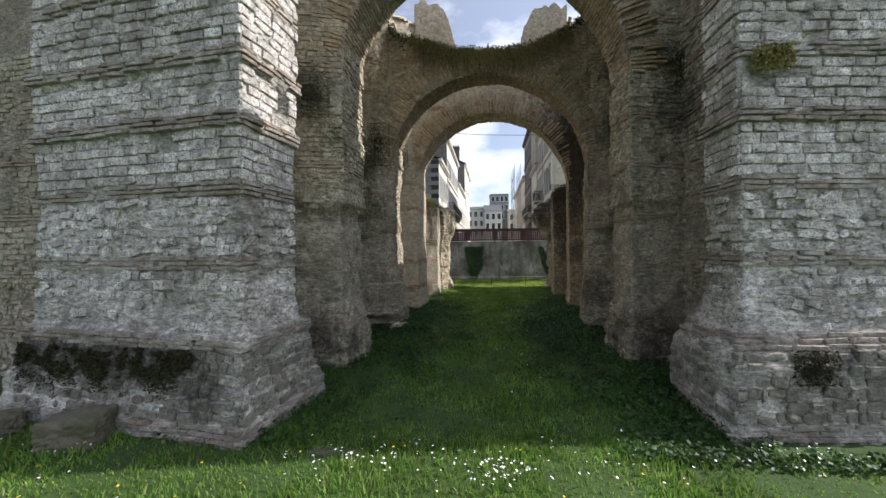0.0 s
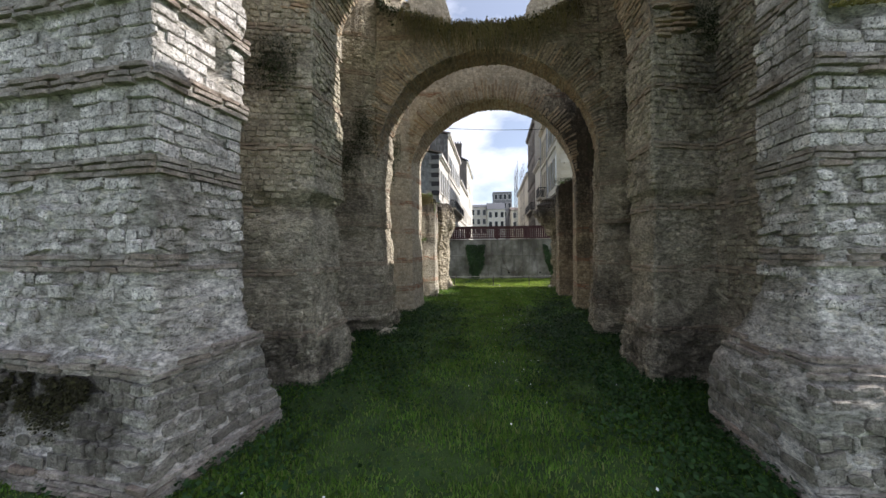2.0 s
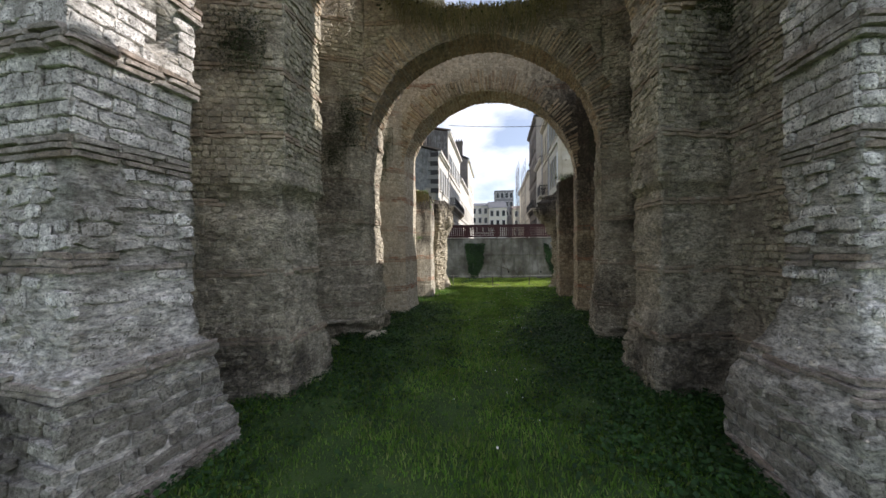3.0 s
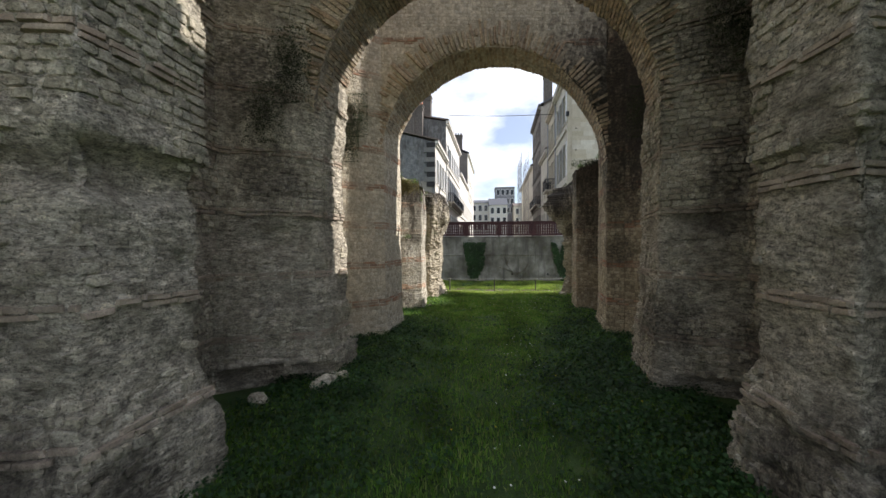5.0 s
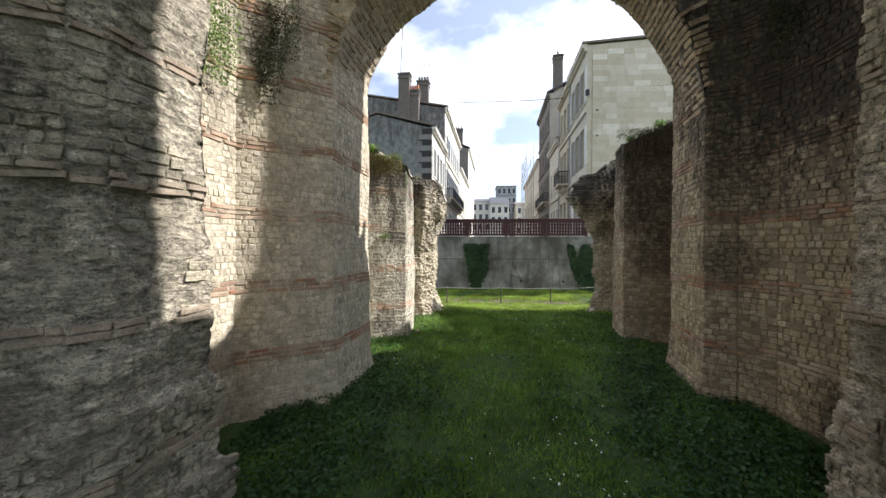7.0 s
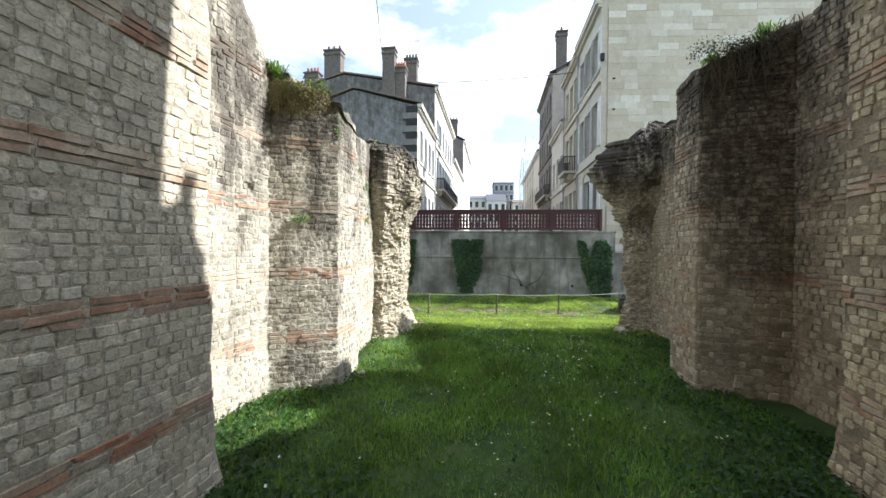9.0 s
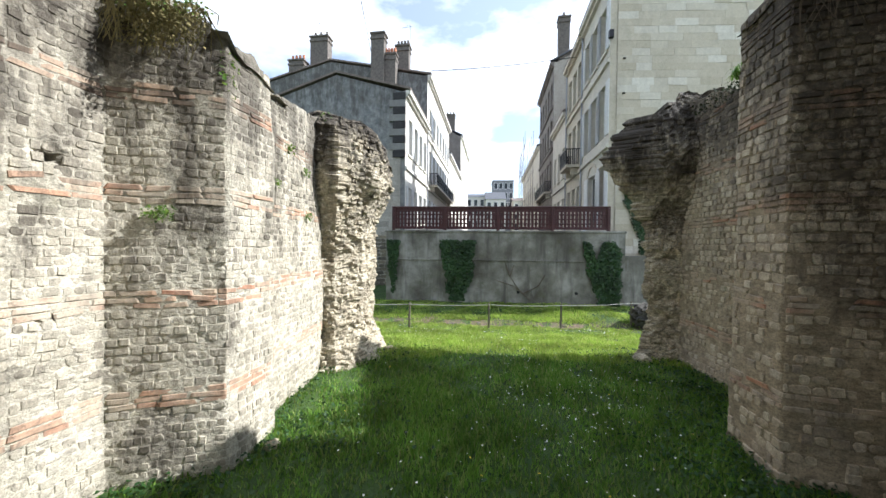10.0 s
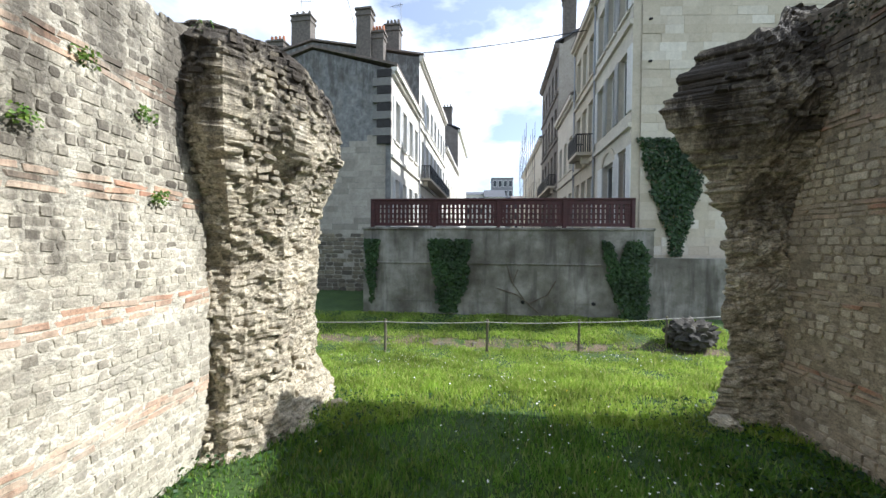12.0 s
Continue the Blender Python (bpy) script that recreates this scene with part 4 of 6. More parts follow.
arch("wall_arch_1", (-2.76, 6.98), (3.56, 7.62), (-2.7, 8.12), (3.6, 8.72), 6.35, TOP_1, S_INNER, ring=0.8, label="first round arch of brick voussoirs over the passage", near=(3, 7.5, 7.5), lay_top=11.2)

# unseen upper part added to hold back sky light
wall("wall_side_west_2", [(-5.4, 8.1), (-4.15, 8.1), (-4.1, 10.1), (-5.4, 10.1)], S_INNER, flat(15.5), label="rough inner passage wall of old masonry", near=(-4, 9, 2), limit=60, lay_top=9)
wall("wall_side_east_2", [(4.9, 8.7), (5.9, 8.7), (5.9, 10.6), (4.9, 10.6)], S_INNER, flat(11.0), label="rough inner passage wall of old masonry", near=(4.9, 9.5, 2), limit=60, lay_top=9)

OFF_2 = steps_of((0, 0.10), (0.5, 0.12), (0.55, 0.02), (1.4, 0.04), (1.47, -0.02), (3.1, -0.10), (3.22, -0.05), (3.4, -0.05), (3.52, -0.09), (4.2, -0.12), (5.0, -0.06), (7, -0.06))
# west of x -4 the unseen top is raised to block sky light
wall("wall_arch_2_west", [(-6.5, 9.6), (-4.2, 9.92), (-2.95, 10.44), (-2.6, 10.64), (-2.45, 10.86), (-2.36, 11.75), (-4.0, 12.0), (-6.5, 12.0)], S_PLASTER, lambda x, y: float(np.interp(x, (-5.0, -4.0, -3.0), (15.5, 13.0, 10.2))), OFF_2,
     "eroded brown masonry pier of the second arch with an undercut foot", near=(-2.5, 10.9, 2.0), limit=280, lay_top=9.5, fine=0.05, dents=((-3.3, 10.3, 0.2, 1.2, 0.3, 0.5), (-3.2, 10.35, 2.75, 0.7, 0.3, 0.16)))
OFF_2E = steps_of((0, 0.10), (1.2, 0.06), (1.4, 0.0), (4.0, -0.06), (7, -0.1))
# unseen top and rear bulge are added to set the sun patch opposite
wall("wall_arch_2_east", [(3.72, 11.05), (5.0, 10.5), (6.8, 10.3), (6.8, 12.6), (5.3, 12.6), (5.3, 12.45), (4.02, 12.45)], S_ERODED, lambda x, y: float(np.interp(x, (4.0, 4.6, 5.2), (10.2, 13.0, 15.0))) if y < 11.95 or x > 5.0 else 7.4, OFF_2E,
     "eroded brown masonry pier of the second arch, stained and mossy, its shade partly painted", near=(3.8, 11.4, 2.0), limit=280, lay_top=9.5, fine=0.05, dents=((4.7, 10.62, 0.12, 0.95, 0.24, 0.35), (4.3, 10.8, 3.0, 0.5, 0.22, 0.12)))


def top_2(x):
    return float(np.interp(x, (-3.2, -2.2, -0.5, 0.8, 2.0, 3.2, 4.2), (10.2, 9.6, 9.05, 9.0, 9.1, 9.7, 10.4)))


arch("wall_arch_2", (-2.62, 10.68), (3.8, 11.05), (-2.58, 11.75), (4.06, 12.02), 5.05, top_2, S_INNER, ring=0.85, label="second round brick arch with a broken overgrown top", near=(0.7, 11, 8), lay_top=10.6)
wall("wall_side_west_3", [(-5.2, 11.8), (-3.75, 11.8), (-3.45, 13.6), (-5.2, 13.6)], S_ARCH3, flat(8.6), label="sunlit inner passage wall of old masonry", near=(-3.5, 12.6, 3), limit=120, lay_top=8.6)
wall("wall_side_east_3", [(5.0, 12.3), (6.0, 12.3), (6.0, 13.8), (5.15, 13.8)], S_OCHRE_SHADED, flat(8.25), label="inner passage wall of old masonry", near=(5.1, 13, 2), limit=60, lay_top=8.6)

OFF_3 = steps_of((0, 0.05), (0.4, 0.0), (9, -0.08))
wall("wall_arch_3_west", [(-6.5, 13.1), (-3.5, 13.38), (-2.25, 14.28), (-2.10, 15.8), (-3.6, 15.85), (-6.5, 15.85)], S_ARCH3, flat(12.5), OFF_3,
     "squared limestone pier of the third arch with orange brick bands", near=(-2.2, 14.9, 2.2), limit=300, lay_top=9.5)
wall("wall_arch_3_east", [(4.28, 15.02), (4.74, 14.86), (5.04, 14.45), (5.13, 13.5), (6.8, 13.9), (6.8, 16.8), (4.6, 16.65)], S_OCHRE_SHADED, lambda x, y: float(np.interp(max((x - 4.75) / 0.3, (15.02 - y) / 0.2), (0.0, 1.0), (12.8, 8.45))) if y < 16.2 else 8.6, OFF_3,
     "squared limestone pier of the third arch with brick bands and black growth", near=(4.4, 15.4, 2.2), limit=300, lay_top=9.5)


def top_3(x):
    return float(np.interp(x, (-2.6, -1.1, -0.75, -0.45, 0.6, 1.6, 2.1, 2.4, 2.8, 4.6), (13.4, 13.2, 12.2, 10.9, 10.5, 10.5, 10.9, 12.0, 13.2, 13.4))) + 0.5 * noise.noise(Vector((x * 2.3, 4, 0))) + 0.12 * noise.noise(Vector((x * 7, 1, 0)))


arch("wall_arch_3", (-2.34, 14.28), (4.32, 15.08), (-2.3, 15.8), (4.58, 16.3), 5.2, top_3, S_ARCH3, ring=0.75, label="third round brick arch with ragged remains of wall above", near=(1.0, 14.7, 8), lay_top=13, pitch=0.12)


def top_west(x, y):
    z = float(np.interp(y, (15.8, 16.6, 17.3, 17.9, 18.4, 19.3, 20.4, 21.6), (8.4, 7.6, 6.4, 5.75, 5.1, 4.95, 5.15, 5.25)))
    return z + 0.12 * noise.noise(Vector((x, y, 1)) * 1.7)


wall("wall_radial_west", [(-3.2, 15.8), (-3.02, 17.3), (-2.92, 17.98), (-1.86, 18.42), (-1.82, 19.2), (-2.16, 19.26), (-2.2, 21.6), (-4.2, 21.6), (-4.2, 15.8)], S_WEST, top_west,
     steps_of((0, 0.03), (0.6, 0.02), (0.7, 0.0)), "sunlit radial wall of squared stones with orange brick bands", near=(-2.0, 19.6, 2.2), limit=300, dents=((-2.97, 17.6, 3.5, 0.10, 0.09, 0.2), (-2.9, 17.55, 1.95, 0.16, 0.05, 0.12), (-2.18, 21.3, 1.0, 0.07, 0.06, 0.15)))


def top_east(x, y):
    z = float(np.interp(y, (16.4, 17.0, 17.35, 18.2, 20.0, 20.4, 21.1, 22.0, 23.4), (9.2, 8.4, 7.2, 6.3, 5.3, 5.35, 5.6, 5.85, 6.2)))
    if 18.4 < y < 20.0:
        z = float(np.interp(x, (4.5, 5.0, 5.9), (5.72, 5.95, 6.3)))
    return z + 0.12 * noise.noise(Vector((x, y, 4)) * 1.7)


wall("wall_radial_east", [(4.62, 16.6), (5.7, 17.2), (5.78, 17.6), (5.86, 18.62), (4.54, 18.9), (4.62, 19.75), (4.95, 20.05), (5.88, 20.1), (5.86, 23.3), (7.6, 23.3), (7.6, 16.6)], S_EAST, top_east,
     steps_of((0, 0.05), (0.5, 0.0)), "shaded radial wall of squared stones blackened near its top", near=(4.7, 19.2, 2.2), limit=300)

OFF_EL = steps_of((0, 0.30), (0.25, 0.20), (0.7, 0.02), (1.6, -0.05), (2.3, 0.0), (3.0, 0.10), (3.8, 0.32), (4.6, 0.45), (5.1, 0.30), (5.6, 0.0))
wall("wall_end_west", [(-2.3, 21.62), (-1.95, 21.66), (-1.55, 22.2), (-1.5, 23.0), (-1.9, 23.7), (-3.8, 23.8), (-3.8, 21.62)], S_RUBBLE,
     lambda x, y: 5.45 + 0.2 * noise.noise(Vector((x, y, 2)) * 2) - 0.35 * max(0, x + 2.0), OFF_EL, "eroded rubble core of a broken wall end, overhanging at its top",
     near=(-1.7, 22.2, 2.5), limit=260, fine=0.034)
OFF_ER = steps_of((0, 0.16), (0.5, 0.10), (1.0, 0.0), (2.4, 0.0), (3.2, 0.12), (4.0, 0.44), (4.7, 0.68), (5.2, 0.56), (6.3, 0.12))
# back thinned out of the camera's view so its shadow edge falls right
wall("wall_end_east", [(5.2, 23.25), (5.9, 23.12), (7.6, 23.12), (7.6, 23.32), (5.7, 23.36), (5.32, 23.36)], S_RUBBLE,
     lambda x, y: 6.3 + 0.25 * noise.noise(Vector((x, y, 6)) * 2) - 1.3 * max(0, 5.75 - x), OFF_ER, "eroded rubble core of a broken wall end, dark and overhanging",
     near=(5.3, 23.6, 2.5), limit=260, fine=0.036)

wall("wall_facade_far_west", [(-16, 6.35), (-7.6, 5.95), (-6.6, 5.85), (-6.6, 6.5), (-16, 6.9)], S_INNER, flat(9.0), label="recessed dark brick and stone facade wall", span_x=(-12, -6.5), near=(-7, 6, 2), limit=60, lay_top=6.5)


# ---- retaining wall, railing, fence ----
def concrete_material():
    m, t, b = base_material("stained_concrete", 0.88)
    p = place(t)
    col = ramp(t, noise_node(t, p, 0.7, 7.0, 0.65), [(0.34, (0.085, 0.076, 0.06)), (0.5, (0.18, 0.17, 0.145)), (0.64, (0.32, 0.305, 0.275))])
    runs = span(t, noise_node(t, p, 2.2, 5.0, 0.6, (1.0, 1.0, 0.12)), 0.50, 0.68)
    col = blend(t, calc(t, "MULTIPLY", runs, 0.8), col, (0.06, 0.054, 0.045))
    pale = span(t, noise_node(t, p, 1.6, 5.0, 0.6, (1.0, 1.0, 0.25)), 0.60, 0.72)
    col = blend(t, calc(t, "MULTIPLY", pale, 0.4), col, (0.42, 0.41, 0.39))
    col = blend(t, calc(t, "MULTIPLY", span(t, noise_node(t, p, 1.1, 6.0, 0.7), 0.55, 0.70), 0.65), col, (0.075, 0.078, 0.035))
    t.links.new(col, b.inputs["Base Color"])
    relief(t, b, p, ((30.0, 0.6), (5.0, 0.8)), 0.3, 0.02)
    return m


M_CONCRETE = concrete_material()
M_RAIL = plain_material("oxblood_painted_wood", (0.055, 0.014, 0.014), 0.6, vary=0.3, scale=4)
M_POST = plain_material("grey_weathered_wood", (0.13, 0.115, 0.08), 0.85, vary=0.35, scale=14)
M_ROPE = plain_material("pale_rope", (0.34, 0.33, 0.29), 0.8, vary=0.2, scale=30, bump=0)
M_IVY = leaf_material("ivy_leaves", ((0.018, 0.042, 0.014), (0.030, 0.068, 0.020), (0.045, 0.085, 0.026)), 0.42, 0.12)
M_STEM = plain_material("ivy_stem", (0.11, 0.085, 0.06), 0.9, vary=0.3, scale=20)
M_ASPHALT = plain_material("street_asphalt", (0.06, 0.06, 0.06), 0.9, vary=0.25, scale=3)


def box(bm, x0, x1, y0, y1, z0, z1, bevel=0.0):
    made = bmesh.ops.create_cube(bm, size=1.0, matrix=Matrix.Translation(((x0 + x1) / 2, (y0 + y1) / 2, (z0 + z1) / 2)) @ Matrix.Diagonal((abs(x1 - x0), abs(y1 - y0), abs(z1 - z0), 1)))
    if bevel:
        vs = set(made["verts"])
        bmesh.ops.bevel(bm, geom=[e for e in bm.edges if e.verts[0] in vs and e.verts[1] in vs], offset=bevel, segments=1, affect="EDGES")


def slab(name, pts, z0, z1, material, parent=None, label=""):
    """An upright prism on plan points."""
    bm = bmesh.new()
    lo = [bm.verts.new((x, y, z0)) for x, y in pts]
    hi = [bm.verts.new((x, y, z1)) for x, y in pts]
    bm.faces.new(lo)
    bm.faces.new(hi)
    for k in range(len(pts)):
        j = (k + 1) % len(pts)
        bm.faces.new((lo[k], lo[j], hi[j], hi[k]))
    return part(name, bm, material, parent, label)


STREET_Z = 3.30
RW0, RW1 = -3.1, 8.05
ret = slab("wall_retaining", [(RW0 - 0.22, 31.0), (RW1, 31.0), (RW1, 31.7), (RW0 + 0.5, 32.0), (RW0 + 0.2, 37.0), (RW0 - 0.6, 37.0)], -0.6, STREET_Z, M_CONCRETE)
tagged(ret, "grey streaked concrete retaining wall with ivy patches", "wall", kind="structure")
bm = bmesh.new()
box(bm, RW0 - 0.28, RW1 + 0.04, 30.95, 31.75, STREET_Z + 0.002, STREET_Z + 0.10, 0.02)
part("coping", bm, M_CONCRETE, ret)
bm = bmesh.new()
box(bm, RW0 - 0.2, RW1, 30.955, 31.0, 1.93, 1.99, 0.012)
box(bm, RW0 - 0.2, RW1, 30.985, 31.0, 0.42, 0.45)
part("pour_line", bm, M_CONCRETE, ret)
low_wall = slab("wall_low_east", [(RW1, 31.15), (13.5, 31.15), (13.5, 31.8), (RW1, 31.8)], -0.5, 2.25, M_CONCRETE)
tagged(low_wall, "lower grey concrete wall beside the retaining wall", "wall", kind="structure")
M_DRAIN = plain_material("drain_dark", (0.01, 0.01, 0.01), 0.9, bump=0)
for dx in (3.15, 5.85):
    bm = bmesh.new()
    bmesh.ops.create_cone(bm, cap_ends=True, segments=14, radius1=0.07, radius2=0.07, depth=0.10, matrix=Matrix.Translation((dx, 31.0, 0.45)) @ Matrix.Rotation(radians(90), 4, "X"))
    part("drain_pipe", bm, M_DRAIN, ret)
street = slab("road", [(RW0 + 0.3, 31.75), (RW1, 31.75), (16.0, 200), (1.0, 200)], STREET_Z - 0.4, STREET_Z + 0.0, M_ASPHALT)
tagged(street, "grey asphalt street between the houses", "road", kind="structure")

# railing: four lattice panels between posts
RAIL_Y, RZ0, RZ1 = 31.2, STREET_Z + 0.10, STREET_Z + 1.22
rail_x = [-3.0 + k * (7.35 + 3.0) / 4 for k in range(5)]
railing = new("railing")
railing.location = (0, 0, 0)
tagged(railing, "dark oxblood wooden lattice railing along the bridge edge", "railing")
bm = bmesh.new()
box(bm, rail_x[0] - 0.08, rail_x[4] + 0.08, RAIL_Y - 0.08, RAIL_Y + 0.08, RZ1 - 0.02, RZ1 + 0.06, 0.015)
part("handrail", bm, M_RAIL, railing)
for x in rail_x:
    bm = bmesh.new()
    box(bm, x - 0.075, x + 0.075, RAIL_Y - 0.075, RAIL_Y + 0.075, RZ0, RZ1 - 0.02, 0.012)
    part("post", bm, M_RAIL, railing)
bar_mesh, rung_mesh = {}, {}
for k in range(4):
    a, b = rail_x[k] + 0.075, rail_x[k + 1] - 0.075
    for z, h in ((RZ0 + 0.13, 0.13), (RZ0 + 0.34, 0.06), (RZ0 + 0.56, 0.06), (RZ0 + 0.78, 0.06), (RZ1 - 0.11, 0.18)):
        bm = bmesh.new()
        box(bm, a, b, RAIL_Y - 0.03, RAIL_Y + 0.03, z - h / 2, z + h / 2, 0.006)
        part("rung", bm, M_RAIL, railing)
    bars = 14
    for j in range(bars + 1):
        x = a + (b - a) * j / bars
        if "bar" not in bar_mesh:
            bm = bmesh.new()
            box(bm, -0.058, 0.058, -0.022, 0.022, RZ0 + 0.12, RZ1 - 0.06, 0.005)
            ob = part("bar", bm, M_RAIL, railing)
            bar_mesh["bar"] = ob.data
        else:
            ob = new("bar", bar_mesh["bar"])
            ob.parent = railing
        ob.location = (min(max(x, a + 0.05), b - 0.05), RAIL_Y + 0.004, 0)


def rod(bm, p, q, r0, r1, segments=8):
    p, q = Vector(p), Vector(q)
    d = q - p
    m = Matrix.Translation((p + q) / 2) @ d.to_track_quat("Z", "Y").to_matrix().to_4x4()
    bmesh.ops.create_cone(bm, cap_ends=True, segments=segments, radius1=r0, radius2=r1, depth=d.length, matrix=m)


def tube(bm, pts, r, sides=6):
    """One unbroken round strand along the points."""
    rings = []
    for k, c in enumerate(pts):
        d = (pts[min(k + 1, len(pts) - 1)] - pts[max(k - 1, 0)]).normalized()
        a = d.cross(Vector((0, 0, 1))).normalized()
        b = a.cross(d)
        rings.append([bm.verts.new(c + (a * math.cos(2 * math.pi * j / sides) + b * math.sin(2 * math.pi * j / sides)) * r) for j in range(sides)])
    for u, w in zip(rings, rings[1:]):
        for j in range(sides):
            bm.faces.new((u[j], u[(j + 1) % sides], w[(j + 1) % sides], w[j]))
    bm.faces.new(rings[0][::-1])
    bm.faces.new(rings[-1])


# rope fence
fence = new("rope_fence")
tagged(fence, "low fence of grey wooden posts with a sagging pale rope", "fence")
posts = [(-7.5, 26.6), (-4.45, 26.95), (-1.42, 27.35), (1.62, 27.75), (4.48, 28.3), (7.4, 28.9), (10.4, 29.4)]
tops = []
for x, y in posts:
    z = ground_z(x, y)
    bm = bmesh.new()
    rod(bm, (x, y, z - 0.1), (x + 0.01, y, z + 1.0), 0.042, 0.038, 9)
    part("post", bm, M_POST, fence)
    tops.append(Vector((x, y - 0.05, z + 0.93)))
for p, q in zip(tops, tops[1:]):
    bm = bmesh.new()
    tube(bm, [p.lerp(q, k / 8) - Vector((0, 0, 0.035 * 4 * k / 8 * (1 - k / 8))) for k in range(9)], 0.013)
    part("rope", bm, M_ROPE, fence)


def ivy_patch(name, origin, u, n, outline, count, label, r, stem=True):
    """Ivy on an upright face: leaves within outline(s, z) of origin, u along, n outwards."""
    o, u, n = Vector(origin), Vector(u), Vector(n)
    s0, s1, z0, z1, inside = outline
    s, z = r.uniform(s0, s1, count), r.uniform(z0, z1, count)
    ok = np.array([inside(a, b) + 0.35 * noise.noise(Vector((a, b, 3)) * 1.9) > r.uniform(0, 0.35) for a, b in zip(s, z)])
    s, z = s[ok], z[ok]
    d = r.uniform(0.02, 0.16, len(s))
    p = np.array(o)[None] + s[:, None] * np.array(u)[None] + d[:, None] * np.array(n)[None]
    v, f = leaves(p[:, 0], p[:, 1], p[:, 2] + z, r.uniform(0.08, 0.15, len(s)), tuple(n + Vector((0, 0, 0.35))), r, 0.35)
    ob = joined(name, v, f, M_IVY)
    tagged(ob, label, "ivy", kind="stuff")
    return ob


ivr = np.random.default_rng(21)
ivy_patch("ivy", (0, 31.0, 0), (1, 0, 0), (0, -1, 0), (-0.9, 1.3, 0.0, 3.0, lambda s, z: min(1.0, 0.9 * (0.95 * np.interp(z, (0, 1.2, 2.9), (0.45, 0.75, 1.0)) - abs(s - 0.25)) * 2.5, (2.95 - z) * 6)), 5200,
          "dark green ivy hanging on the concrete wall", ivr)
ivy_patch("ivy", (0, 31.0, 0), (1, 0, 0), (0, -1, 0), (5.9, 8.2, -0.1, 2.95, lambda s, z: min(1.0, 2.6 * max(np.interp(z, (-0.1, 0.5, 1.8, 2.9), (0.0, 0.28, 0.34, 0.16)) - abs(s - 6.95 + 0.22 * z), np.interp(z, (-0.1, 1.0, 2.3, 2.9), (0.52, 0.62, 0.58, 0.3)) - abs(s - 7.32)), (2.9 - z) * 3)), 5600,
          "dark green ivy hanging on the concrete wall", ivr)
ivy_patch("ivy", (0, 31.0, 0), (1, 0, 0), (0, -1, 0), (-3.25, -2.5, 0.3, 2.9, lambda s, z: min(1.0, 3 * (np.interp(z, (0.3, 1.5, 2.9), (0.12, 0.25, 0.4)) - abs(s + 2.95)))), 1600,
          "thin strip of ivy on the concrete wall", ivr)

# dead creeper stems left on the concrete
bm = bmesh.new()
for pts in (((3.75, 0.05), (3.2, 0.55), (2.75, 1.2), (2.5, 1.95)), ((3.2, 0.55), (2.9, 0.75), (2.1, 1.0)), ((2.75, 1.2), (2.95, 1.75)), ((3.4, 0.4), (4.1, 0.75), (4.4, 1.3))):
    for (a, za), (b, zb) in zip(pts, pts[1:]):
        rod(bm, (a, 30.97, za), (b, 30.97, zb), 0.022, 0.014, 5)
tagged(part("creeper_stem", bm, M_STEM, None), "dead brown creeper stems clinging to the concrete", "plant", kind="stuff")


# ---- the street beyond the bridge ----
M_PALE = stone_material("pale_ashlar", ((0.47, 0.41, 0.31), (0.55, 0.49, 0.385), (0.50, 0.44, 0.34), (0.68, 0.64, 0.555), (0.53, 0.47, 0.365), (0.60, 0.55, 0.46)), 0.2, moss=0.0, bump=0.12, contrast=0.3)
M_PALE_WALL = stone_material("pale_wall", ((0.47, 0.415, 0.32), (0.55, 0.49, 0.39)), 0.2, moss=0.0, spread=False, bump=0.12, contrast=0.3)
M_GREY_RENDER = stone_material("grey_render", ((0.13, 0.135, 0.135), (0.21, 0.215, 0.21), (0.30, 0.30, 0.285)), 0.4, crust=0.6, crust_z=(9.0, 14.5), moss=0.0, spread=False, bump=0.3, contrast=0.8)
M_GREY_STONE = stone_material("grey_ashlar", ((0.28, 0.262, 0.22), (0.42, 0.39, 0.33), (0.35, 0.325, 0.275)), 0.4, moss=0.0, bump=0.2, contrast=0.5)
M_LOWWALL = stone_material("old_basement_stone", ((0.10, 0.09, 0.07), (0.17, 0.15, 0.11), (0.26, 0.23, 0.16)), 0.6, moss=0.3)
M_BRIGHT = plain_material("cream_facade", (0.66, 0.63, 0.56), 0.85, vary=0.10, scale=1.5)
M_SOOT = plain_material("sooty_facade", (0.17, 0.15, 0.13), 0.9, vary=0.3, scale=1.2)
M_YELLOW = plain_material("ochre_cream_facade", (0.54, 0.50, 0.42), 0.85, vary=0.12, scale=1.5)
M_BLACKSTONE = plain_material("black_quoin", (0.035, 0.033, 0.032), 0.9, vary=0.3, scale=5)
M_WHITESTONE = plain_material("pale_quoin", (0.20, 0.195, 0.18), 0.85, vary=0.15, scale=5)
M_TILE = plain_material("old_roof_tiles", (0.16, 0.13, 0.11), 0.9, vary=0.4, scale=5, bump=0.6)
M_SLATE = plain_material("slate_roof", (0.09, 0.095, 0.105), 0.6, vary=0.25, scale=6)
M_SHUTTER = plain_material("pale_shutter_paint", (0.60, 0.60, 0.58), 0.6, vary=0.08, scale=9)
M_FRAME = plain_material("white_window_paint", (0.70, 0.69, 0.66), 0.5, vary=0.06, scale=9)
M_IRON = plain_material("black_iron", (0.02, 0.02, 0.022), 0.5, 0.6, vary=0.2, scale=20)
M_POT = plain_material("terracotta_pots", (0.42, 0.17, 0.09), 0.85, vary=0.3, scale=8)
M_CHIM = plain_material("chimney_masonry", (0.125, 0.11, 0.095), 0.9, vary=0.35, scale=5, bump=0.4)
M_ZINC = plain_material("zinc_pipe", (0.30, 0.31, 0.32), 0.5, 0.7, vary=0.15, scale=12)


